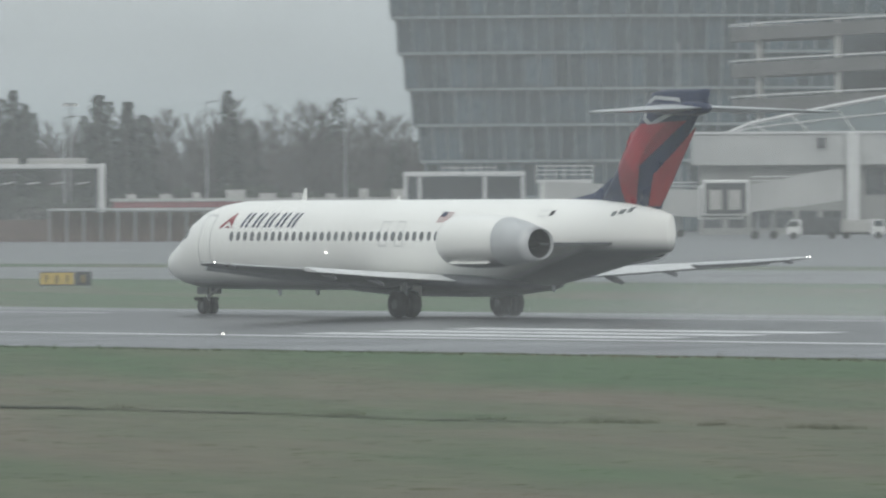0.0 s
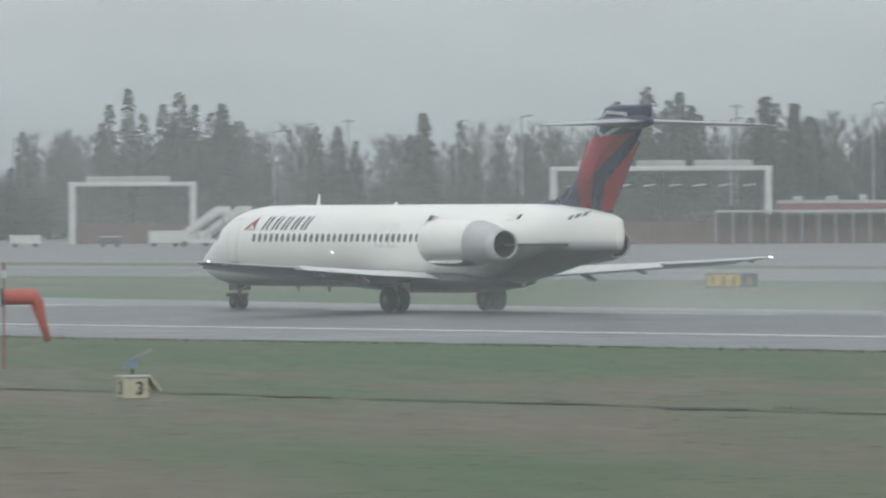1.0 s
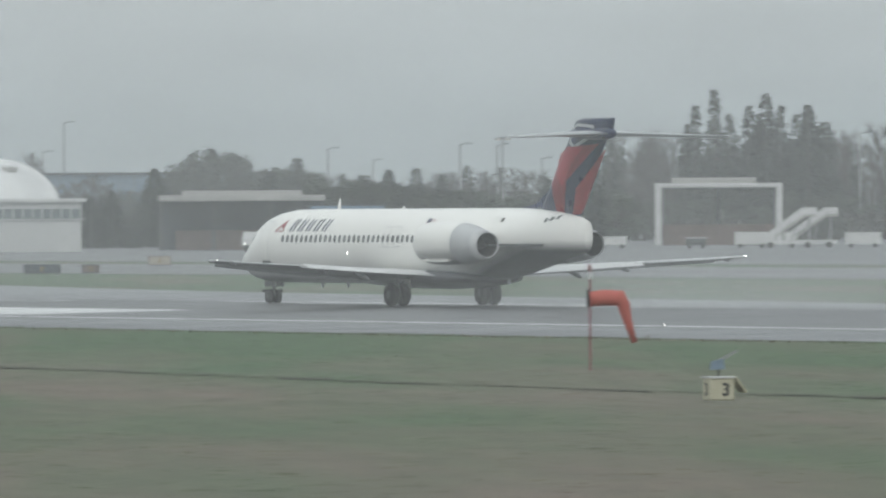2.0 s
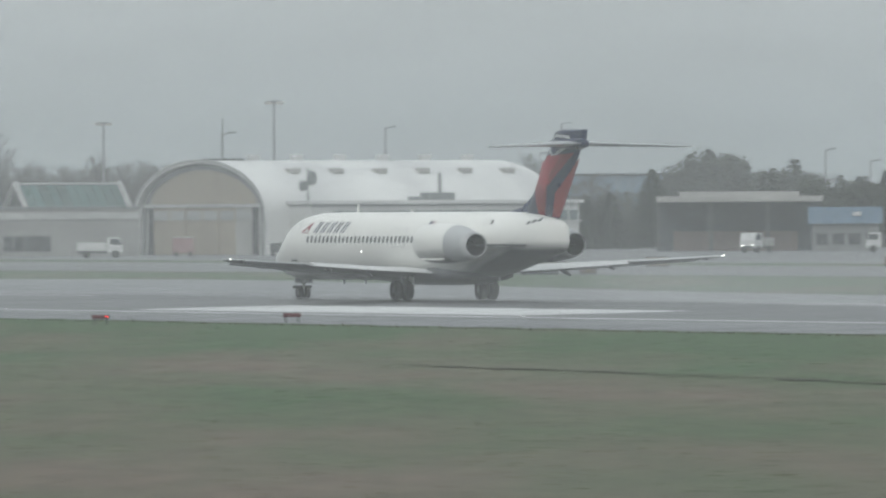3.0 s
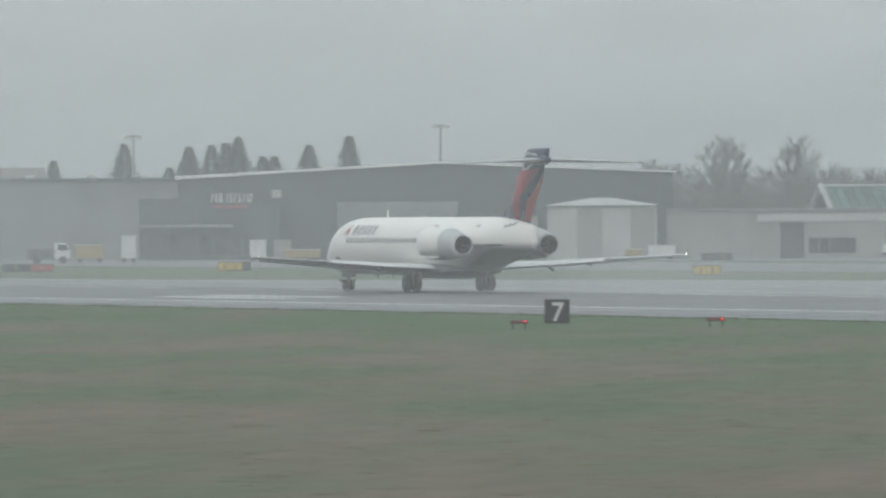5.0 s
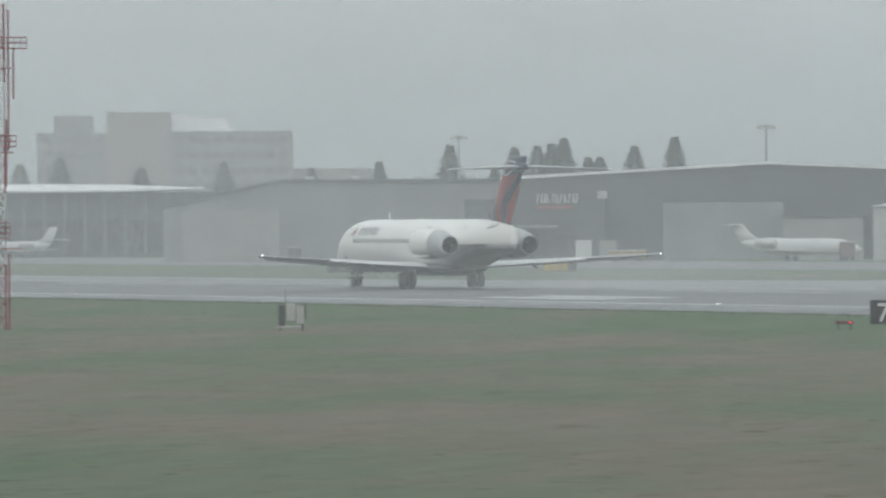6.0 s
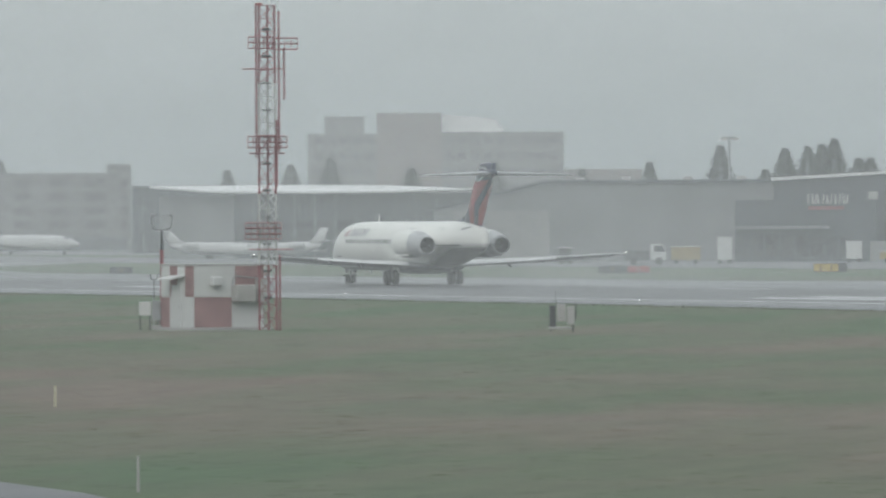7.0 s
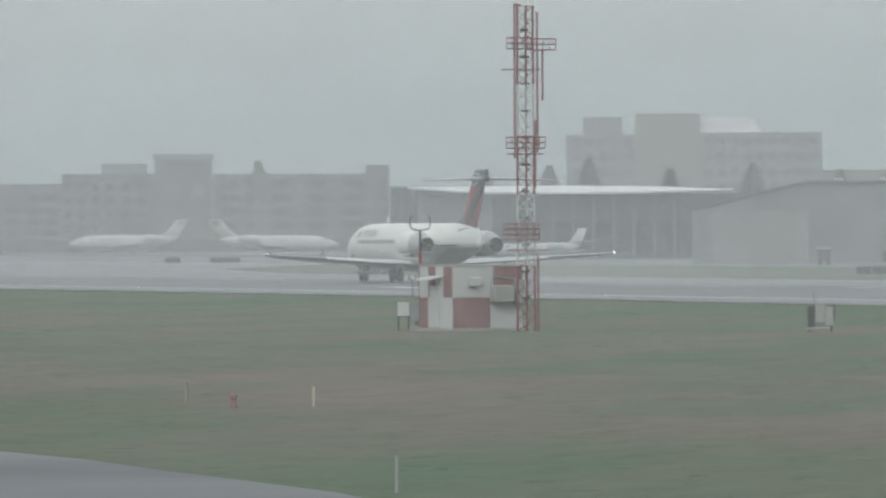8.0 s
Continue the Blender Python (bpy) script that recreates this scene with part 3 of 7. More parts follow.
def airliner():
    root = thing("airliner", pose(RUNWAY_X, 347.2, 0), "white T-tail airliner with red and navy fin on wet runway", "aircraft")
    bm = B()
    n = 48
    loft(bm, [[(w * math.cos(a), y, (lo + hi) / 2 + (hi - lo) / 2 * math.sin(a)) for a in [2 * math.pi * i / n for i in range(n)]] for y, lo, hi, w in HULL])
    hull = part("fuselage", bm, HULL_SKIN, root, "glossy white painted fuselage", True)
    # wing-body fairing
    bm = B()
    loft(bm, [[(w * math.cos(a), y, 1.30 + h * math.sin(a)) for a in [2 * math.pi * i / 24 for i in range(24)]] for y, w, h in ((7.0, 0.5, 0.1), (5.8, 1.5, 0.36), (3, 1.88, 0.5), (-1.5, 1.92, 0.52), (-3.6, 1.75, 0.46), (-5.4, 1.4, 0.3), (-6.4, 0.5, 0.1))])
    part("belly_fairing", bm, BELLY, root, "dark grey belly fairing between the wings", True)
    # cabin windows
    bm = B()
    loft(bm, [[(dx, 0.13 * math.cos(a), 0.19 * math.sin(a)) for a in [2 * math.pi * i / 14 for i in range(14)]] for dx in (-0.02, 0.02)])
    pane = part("cabin_window", bm, PANE_DARK, hull)
    spots = [13.4 - 0.497 * i for i in range(30)]
    for k, (side, y) in enumerate((s, y) for s in (-1, 1) for y in spots):
        m = Matrix.Translation((side * hull_side(y, 3.17, 0.0), y, 3.17)) @ Matrix.Rotation(-side * radians(12), 4, "Y")
        if k == 0:
            pane.matrix_basis = m
        else:
            again("cabin_window", pane, hull, m)
    # doors and hatches as seams
    def seam(name, y0, y1, z0, z1, side, t=0.045):
        for a in ([(y0, z0), (y0 + t, z0), (y0 + t, z1), (y0, z1)], [(y1 - t, z0), (y1, z0), (y1, z1), (y1 - t, z1)], [(y0, z1 - t), (y1, z1 - t), (y1, z1), (y0, z1)], [(y0, z0), (y1, z0), (y1, z0 + t), (y0, z0 + t)]):
            decal(name, a, side, SEAM, hull, cuts=4)
    for s in (-1, 1):
        seam("door_seam", 14.95, 15.85, 2.1, 4.02, s)
        seam("exit_seam", 2.35, 2.9, 2.76, 3.76, s)
        seam("exit_seam", 1.27, 1.82, 2.76, 3.76, s)
        decal("door_step", [(14.9, 2.0), (15.9, 2.0), (15.9, 2.07), (14.9, 2.07)], s, SOOT, hull)
    # cockpit panes
    for s in (-1, 1):
        for y0, y1 in ((17.05, 17.55), (17.62, 18.1), (18.15, 18.5)):
            decal("cockpit_window", [(y0, 3.10), (y1, 2.98), (y1 - 0.02, 2.98 + (0.30 if y1 < 18.2 else 0.1)), (y0, 3.46)], s, PANE_DARK, hull)
    # the emblem and five plain slanted marks where the name stands
    for s in (-1, 1):
        decal("emblem", [(14.5, 3.50), (13.52, 3.50), (13.58, 4.13)], s, RED_SKIN, hull, label="red triangular emblem")
        decal("emblem_notch", [(14.22, 3.50), (14.05, 3.50), (13.86, 3.60), (13.62, 3.50), (13.56, 3.56), (13.88, 3.76)], s, WHITE_SKIN, hull, surface=lambda y, z: hull_side(y, z, 0.02))
        for k in range(5):
            y, lean = 12.95 - 0.84 * k, 0.26
            for o in (0.0, 0.32):
                decal("name_mark", [(y - o, 3.52), (y - o - 0.17, 3.52), (y - o - 0.17 - lean, 4.1), (y - o - lean, 4.1)], s, NAVY, hull)
        # the flag, a small hatch, and three dark marks at the tail
        for i in range(5):
            z = 3.72 + 0.085 * i
            decal("flag_stripe", [(-0.75 - 0.03 * i, z), (-1.55 - 0.03 * i, z), (-1.56 - 0.03 * i, z + 0.034), (-0.76 - 0.03 * i, z + 0.034)], s, RED_SKIN, hull)
        decal("flag_canton", [(-0.85, 3.93), (-1.2, 3.93), (-1.22, 4.13), (-0.87, 4.13)], s, NAVY, hull, surface=lambda y, z: hull_side(y, z, 0.02))
        decal("vent", [(-8.1, 3.95), (-8.35, 3.95), (-8.4, 4.16), (-8.15, 4.16)], s, SOOT, hull)
        seam("hatch_seam", -7.95, -7.4, 3.92, 4.18, s, 0.03)
        for i in range(3):
            y, z = -11.75 - 0.33 * i, 3.92 + 0.07 * i
            decal("tail_mark", [(y, z), (y - 0.24, z + 0.03), (y - 0.24, z + 0.22), (y, z + 0.19)], s, PANE_DARK, hull)
    # aerials
    for y, h in ((10.6, 0.5), (4.0, 0.14)):
        bm = B()
        loft(bm, [foil_ring(y + 0.18, y - 0.18, 0.05, lambda u, t: (t, u, 4.58)), foil_ring(y - 0.05, y - 0.2, 0.03, lambda u, t: (t, u, 4.58 + h))])
        part("blade_aerial", bm, WHITE_SKIN, hull)
    # wings
    for s in (-1, 1):
        def put_at(x, le, te, zl, zt):
            return lambda u, t: (s * x, u, zt + (zl - zt) * (u - te) / (le - te) + t)
        bm = B()
        rings = []
        for x, le, te, zl, zt, th in ((1.0, 4.6, -1.5, 1.38, 1.52, 0.66), (3.0, 3.15, -1.55, 1.46, 1.62, 0.5), (6.0, 1.45, -2.0, 1.62, 1.78, 0.38), (10.0, -0.8, -3.05, 1.86, 2.0, 0.25), (13.6, -2.85, -4.05, 2.13, 2.19, 0.14), (14.1, -3.2, -4.2, 2.19, 2.22, 0.11), (14.26, -3.55, -4.25, 2.22, 2.23, 0.05)):
            rings.append(foil_ring(le, te, th, put_at(x, le, te, zl, zt)))
        loft(bm, rings)
        wing = part("wing", bm, WING_TOP, root, "light grey painted wing with lowered flaps", True)
        # lower skin of the wing, its shade put into the darker grey
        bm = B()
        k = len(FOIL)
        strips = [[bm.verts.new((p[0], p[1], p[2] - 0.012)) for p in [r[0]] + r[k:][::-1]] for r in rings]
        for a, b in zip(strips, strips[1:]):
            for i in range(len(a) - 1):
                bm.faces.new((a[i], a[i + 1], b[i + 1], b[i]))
        part("wing_underside", bm, SHADED_GREY, wing, "grey wing underside with shade painted in", True)
        bm = B()
        rings = []
        for x, y0, y1, z, dz in ((1.9, -1.35, -2.75, 1.60, -0.16), (5.2, -1.75, -2.95, 1.74, -0.13), (9.0, -2.65, -3.6, 1.95, -0.09)):
            rings.append([(s * x, y0, z + 0.05), (s * x, y0 - 0.2, z + 0.09), (s * x, y1, z + dz), (s * x, y1, z + dz - 0.02), (s * x, y0 - 0.3, z - 0.1), (s * x, y0, z - 0.06)])
        loft(bm, rings)
        part("flap", bm, WING_TOP, wing)
        bm = B()
        rings = []
        for x, y0, z in ((2.6, 3.72, 1.33), (8.0, 0.62, 1.62), (13.4, -2.5, 2.04)):
            rings.append([(s * x, y0 + 0.02, z), (s * x, y0 + 0.05, z - 0.1), (s * x, y0 - 0.3, z + 0.14), (s * x, y0 - 0.4, z + 0.1)])
        loft(bm, rings)
        part("slat", bm, BARE_METAL, wing)
        bm = B()
        rings = [[(s * x, y0, z), (s * x, y0 - 0.1, z + 0.03), (s * x, y1, z - 0.02), (s * x, y0 - 0.1, z - 0.05)] for x, y0, y1, z in ((9.4, -2.7, -3.25, 1.98), (13.2, -3.75, -4.2, 2.17))]
        loft(bm, rings)
        part("aileron", bm, GREY_SKIN, wing)
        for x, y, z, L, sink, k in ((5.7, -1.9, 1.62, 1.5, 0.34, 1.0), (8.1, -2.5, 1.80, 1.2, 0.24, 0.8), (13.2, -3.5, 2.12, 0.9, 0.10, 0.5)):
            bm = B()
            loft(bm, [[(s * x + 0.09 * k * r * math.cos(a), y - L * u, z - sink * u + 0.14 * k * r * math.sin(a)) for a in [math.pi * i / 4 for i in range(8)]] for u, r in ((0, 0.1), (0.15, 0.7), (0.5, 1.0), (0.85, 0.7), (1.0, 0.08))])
            part("hinge_fairing", bm, SHADED_GREY, wing, "", True)
        # tip lamps
        for dx, dy, mt in ((14.3, -3.75, LAMP_WHITE), (14.12, -4.25, LAMP_WHITE))[0 if s > 0 else 1:]:
            bm = B()
            bmesh.ops.create_icosphere(bm, subdivisions=2, radius=0.021, matrix=Matrix.Translation((s * dx, dy, 2.25)))
            part("tip_lamp", bm, mt, wing, "bright white tip lamp")
        bm = B()
        bmesh.ops.create_icosphere(bm, subdivisions=2, radius=0.02, matrix=Matrix.Translation((s * (hull_side(6.6, 2.52) + 0.01), 6.6, 2.52)))
        part("wing_lamp", bm, LAMP_WHITE, hull, "bright white wing inspection lamp")
        # engine
        cx, cz = s * 2.81, 2.98
        def ring(y, r, dz=0.0, k=36):
            return [(cx + r * math.cos(2 * math.pi * i / k), y, cz + dz + r * math.sin(2 * math.pi * i / k)) for i in range(k)]
        bm = B()
        loft(bm, [ring(-4.6, 0.76), ring(-4.15, 0.82), ring(-3.95, 0.88), ring(-4.08, 0.94), ring(-4.6, 1.0), ring(-5.6, 1.03), ring(-6.9, 1.01), ring(-7.7, 0.95)], False)
        nac = part("nacelle", bm, NACELLE_SKIN, root, "white engine nacelle with a grey tail cowl", True)
        bm = B()
        loft(bm, [ring(-7.7, 0.945), ring(-8.4, 0.86, -0.03), ring(-9.1, 0.74, -0.07), ring(-9.75, 0.60, -0.09), ring(-9.72, 0.57, -0.09), ring(-8.7, 0.56, -0.08)], False)
        part("tail_cowl", bm, COWL_GREY, nac, "light grey bare tail cowl", True)
        bm = B()
        loft(bm, [ring(-9.6, 0.565, -0.09), ring(-8.3, 0.55, -0.07)], False)
        bm.faces.new([bm.verts.new(p) for p in ring(-8.3, 0.555, -0.07)])
        part("exhaust", bm, SOOT, nac, "dark sooty exhaust pipe", True)
        bm = B()
        loft(bm, [ring(-8.35, 0.26, -0.07, 16), ring(-9.2, 0.18, -0.08, 16), ring(-9.7, 0.03, -0.09, 16)])
        part("exhaust_cone", bm, SOOT, nac, "", True)
        bm = B()
        bm.faces.new([bm.verts.new(p) for p in ring(-4.58, 0.765)])
        part("fan_face", bm, SOOT, nac)
        # pylon, thin and dark all over to draw the shadow line beneath it
        bm = B()
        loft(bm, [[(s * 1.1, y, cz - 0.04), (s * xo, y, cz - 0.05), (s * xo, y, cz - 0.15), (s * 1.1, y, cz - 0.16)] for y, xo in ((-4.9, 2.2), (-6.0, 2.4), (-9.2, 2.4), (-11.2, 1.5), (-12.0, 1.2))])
        part("pylon", bm, SHADED_GREY, root, "thin engine pylon coloured dark as its shadow line")
        bm = B()
        loft(bm, [[(cx + s * 0.62, y, cz - 0.74), (cx + s * 0.84, y, cz - 0.82), (cx + s * 0.84, y, cz - 0.87), (cx + s * 0.58, y, cz - 0.82)] for y in (-4.75, -7.2)])
        part("cowl_strake", bm, WHITE_SKIN, nac, "narrow white strake under the cowl")
        bm = B()
        k = 40
        loft(bm, [[(cx + (0.952 - 0.012 * j) * math.cos(2 * math.pi * i / k), -7.62 - 0.1 * j + 0.07 * math.sin(10 * math.pi * i / k), cz + (0.952 - 0.012 * j) * math.sin(2 * math.pi * i / k)) for i in range(k)] for j in range(2)], False)
        part("cowl_seam", bm, SEAM, nac, "", True)
        # main gear
        bm = B()
        rod(bm, (s * 2.44, 0, 0.5), (s * 2.44, 0, 1.5), 0.12)
        rod(bm, (s * 2.44, 0, 0.95), (s * 1.6, 0.2, 1.4), 0.06)
        rod(bm, (s * 1.95, 0, 0.52), (s * 2.93, 0, 0.52), 0.07)
        gear = part("main_gear", bm, GEAR_GREY, root, "grey main landing gear leg")
        for dx in (-0.3, 0.3):
            wheel_set(gear, "wheel", s * 2.44 + dx, 0, 0.53, 0.38)
        bm = B()
        box(bm, s * 2.0 - 0.02, s * 2.0 + 0.02, -0.5, 0.9, 0.85, 1.25)
        part("gear_door", bm, WHITE_SKIN, root)
    # nose gear
    bm = B()
    rod(bm, (0, 17.6, 0.33), (0, 17.5, 1.2), 0.08)
    rod(bm, (0, 17.5, 0.75), (0, 16.7, 1.1), 0.05)
    rod(bm, (-0.28, 17.6, 0.33), (0.28, 17.6, 0.33), 0.05)
    gear = part("nose_gear", bm, GEAR_GREY, root, "grey nose landing gear leg")
    for dx in (-0.2, 0.2):
        wheel_set(gear, "wheel", dx, 17.6, 0.34, 0.24)
    for s in (-1, 1):
        bm = B()
        box(bm, s * 0.32 - 0.015, s * 0.32 + 0.015, 17.1, 17.9, 0.82, 1.1)
        part("gear_door", bm, SHADED_GREY, root)
    bm = B()
    box(bm, -0.5, 0.5, 17.52, 17.9, 0.55, 0.7, 0.04)
    part("spray_guard", bm, SOOT, root)
    for y, z in ((12.5, 0.78), (9.8, 0.8), (-6.5, 1.0)):
        bm = B()
        prism(bm, [(y + 0.2, z + 0.5), (y - 0.2, z + 0.5), (y - 0.25, z + 0.05), (y - 0.1, z)], "x", -0.025, 0.025)
        part("belly_aerial", bm, GREY_SKIN, hull)
    # fin, its dorsal fillet and paint
    bm = B()
    loft(bm, [foil_ring(le, te, th, lambda u, t, z=z: (t, u, z)) for z, le, te, th in FIN])
    fin = part("fin", bm, NAVY, root, "navy tail fin with red painted areas", True)
    bm = B()
    loft(bm, [[(-0.03, -7.6, 4.52), (0.03, -7.6, 4.52), (0.03, -7.62, 4.56), (-0.03, -7.62, 4.56)], [(-0.16, -9.4, 4.4), (0.16, -9.4, 4.4), (0.02, -9.4, 4.82), (-0.02, -9.4, 4.82)], [(-0.18, -10.7, 4.4), (0.18, -10.7, 4.4), (0.03, -10.62, 5.42), (-0.03, -10.62, 5.42)]])
    part("dorsal_fillet", bm, NAVY, fin)
    for s in (-1, 1):
        decal("fin_paint", [(-11.75, 4.4), (-11.3, 5.2), (-11.02, 5.95), (-11.5, 6.6), (-11.75, 7.1), (-12.6, 7.45), (-15.5, 7.55), (-12.6, 5.85), (-12.35, 4.35)], s, RED_SKIN, fin, fin_side, 4)
        decal("fin_paint", [(-16.02, 7.3), (-13.4, 5.5), (-13.05, 4.3), (-13.75, 4.3), (-15.8, 7.0)], s, RED_ORANGE, fin, fin_side, 4)
        decal("fin_paint", [(-11.75, 4.42), (-11.2, 5.45), (-12.35, 4.42)], s, RED_DEEP, fin, lambda y, z: fin_side(y, z, 0.022), 4)
        decal("fin_paint", [(-11.55, 6.75), (-11.85, 7.1), (-12.6, 7.4), (-14.2, 7.45), (-13.0, 6.6), (-12.3, 5.6), (-11.6, 6.1)], s, RED_LIGHT, fin, lambda y, z: fin_side(y, z, 0.022), 4)
        decal("fin_paint", [(-12.72, 7.62), (-12.98, 8.28), (-13.5, 8.52), (-15.1, 8.42), (-15.5, 8.0), (-14.2, 7.62), (-13.25, 7.3)], s, COWL_GREY, fin, fin_side, 3)
        decal("fin_paint", [(-12.98, 7.68), (-13.18, 8.2), (-13.6, 8.38), (-14.95, 8.3), (-15.15, 8.02), (-14.1, 7.76), (-13.35, 7.5)], s, NAVY, fin, lambda y, z: fin_side(y, z, 0.022), 3)
        bm = B()
        loft(bm, [foil_ring(le, te, th, lambda u, t, x=x, z=z: (s * x, u, z + t)) for x, le, te, z, th in ((0.0, -13.5, -16.6, 8.02, 0.3), (0.4, -13.75, -16.7, 8.03, 0.28), (5.3, -16.45, -17.75, 7.87, 0.1), (5.62, -16.95, -17.75, 7.86, 0.04))])
        part("tailplane", bm, GREY_SKIN, root, "grey tailplane on top of the fin", True)
    bm = B()
    loft(bm, [[(r * math.cos(a), y, 8.02 + r * 1.1 * math.sin(a)) for a in [2 * math.pi * i / 16 for i in range(16)]] for y, r in ((-12.5, 0.03), (-12.9, 0.2), (-13.6, 0.27), (-16.3, 0.26), (-16.8, 0.17), (-17.0, 0.04))])
    part("bullet_fairing", bm, NAVY, root, "", True)
    return root


plane = airliner()


# ---- buildings, hangars and terminal across the field ----
def wall_block(root, name, w0, w1, y0, y1, z0, z1, material, label=""):
    bm = B()
    box(bm, w0, w1, y0, y1, z0, z1)
    return part(name, bm, material, root, label)


def panes(root, name, cells, material, proud=0.12):
    """Window panes: cells of (x, y, z, width, height) on walls that face -y; alike ones share a mesh."""
    made = {}
    for x, y, z, w, h in cells:
        key = (round(w, 2), round(h, 2))
        m = pose(x, y - proud, z)
        if key in made:
            again(name, made[key], root, m)
        else:
            bm = B()
            box(bm, -w / 2, w / 2, 0, 0.1, -h / 2, h / 2)
            made[key] = part(name, bm, material, root)
            made[key].matrix_basis = m


def panel_joints(root, x0, x1, y, z0, z1, step, material):
    """Upright ribs on a clad wall."""
    bm = B()
    k = x0 + step
    while k < x1 - 0.1:
        box(bm, k - 0.05, k + 0.05, y - 0.07, y, z0, z1)
        k += step
    part("cladding_rib", bm, material, root)


def office_tower():
    w, floors, fh = 76.0, 8, 5.65
    root = thing("office_building", at(35.773, 1690, GZ), "tall dark glass office building with leaning facade and floor bands", "building")
    def plan(u, k):
        lean = 0.20 * fh * k
        return -w / 2 + 5.0 - lean + u * (w + 2 * lean - 5), 9 * (2 * u - 1) ** 2 - 0.12 * fh * k
    n = 34
    pane_mesh = None
    for k in range(floors):
        z0, z1 = k * fh, (k + 1) * fh
        bm = B()
        outer, inner = [plan(i / n, k) for i in range(n + 1)], [plan(i / n, k + 0.3) for i in range(n + 1)]
        loft(bm, [[(x, y, z0) for x, y in outer] + [(outer[-1][0], 40, z0), (outer[0][0], 40, z0)], [(x, y, z1 - 0.3) for x, y in inner] + [(inner[-1][0], 40, z1 - 0.3), (inner[0][0], 40, z1 - 0.3)]])
        part("storey", bm, TOWER_GLASS, root, "dark glass storey")
        bm = B()
        edge = [plan(i / n, k + 1) for i in range(n + 1)]
        loft(bm, [[(x, y - 0.7, z) for x, y in edge] + [(edge[-1][0], 38, z), (edge[0][0], 38, z)] for z in (z1 - 0.32, z1 + 0.08)])
        part("floor_band", bm, TOWER_TRIM, root, "pale horizontal floor band")
        bm = B()
        for i in range(0, n + 1):
            (xa, ya), (xb, yb) = plan(i / n, k), plan(i / n, k + 0.3)
            r = 0.12 if i % 3 else 0.16
            rod(bm, (xa, ya - 0.2, z0 + 0.1), (xb, yb - 0.2, z1 - 0.35), r, r, 4)
        for j in range(1, 3):
            pts = [plan(i / n, k + 0.1 * j) for i in range(n + 1)]
            for (xa, ya), (xb, yb) in zip(pts, pts[1:]):
                rod(bm, (xa, ya - 0.14, z0 + fh * 0.94 * j / 3), (xb, yb - 0.14, z0 + fh * 0.94 * j / 3), 0.06, 0.06, 4)
        part("mullions", bm, TOWER_TRIM, root)
        for i in range(n):
            (xa, ya), (xb, yb) = plan(i / n, k + 0.15), plan((i + 1) / n, k + 0.15)
            if pane_mesh is None:
                bm = B()
                box(bm, -0.95, 0.95, -0.05, 0.02, -2.3, 2.3)
                pane_mesh = part("pane", bm, TOWER_GLASS, root)
                bm = B()
                box(bm, -0.95, 0.95, -0.05, 0.02, -2.3, 2.3)
                pale_pane = part("pane", bm, TOWER_GLASS, root)
                pale_pane.matrix_basis = pose(-w / 2 + 6, 9, 3)
                ob = pane_mesh
            else:
                ob = again("pane", pane_mesh if i > 4 else pale_pane, root, Matrix())
            ob.matrix_basis = pose((xa + xb) / 2, (ya + yb) / 2 - 0.16, z0 + fh * 0.46, 2, 0, math.degrees(math.atan2(yb - ya, xb - xa)))
    return root


def ramp_garage():
    root = thing("parking_ramp", at(37.324, 1600, GZ), "round open parking ramp with curved concrete decks and pale railings", "parking ramp")
    R = 30.5
    for k, z in enumerate((18.99, 24.26, 29.61)):
        def ringp(r, zz):
            return [(r * math.cos(a), 0.7 * r * math.sin(a), zz + 0.085 * r * math.cos(a) * 0.5) for a in [2 * math.pi * i / 64 for i in range(64)]]
        bm = B()
        loft(bm, [ringp(R - 9, z), ringp(R, z), ringp(R, z + 2.0), ringp(R - 0.3, z + 2.0), ringp(R - 0.3, z + 0.6), ringp(R - 9, z + 0.6)], False)
        part("deck", bm, FAR_WALL, root, "curved concrete deck with parapet")
        bm = B()
        loft(bm, [ringp(R + 0.05, z + 2.35), ringp(R + 0.2, z + 2.35), ringp(R + 0.2, z + 2.6), ringp(R + 0.05, z + 2.6)], False)
        pts = ringp(R + 0.1, z + 2.0)
        for p in pts[::2]:
            rod(bm, p, (p[0], p[1], p[2] + 0.5), 0.07, 0.07, 4)
        part("railing", bm, FRAME_WHITE, root, "pale metal railing")
    for x in (-26.12, -14.48, 0.0, 14.0):
        y = -0.7 * math.sqrt(max(1, (R - 1.5) ** 2 - x * x))
        bm = B()
        rod(bm, (x, y, 0), (x, y, 31.2), 0.55, 0.55, 10)
        part("column", bm, WALL_PALE, root, "round concrete column")
    bm = B()
    rod(bm, (0, 0, 0), (0, 0, 30), 15, 15, 32)
    part("core", bm, WALL_DARK, root, "dark ramp core")


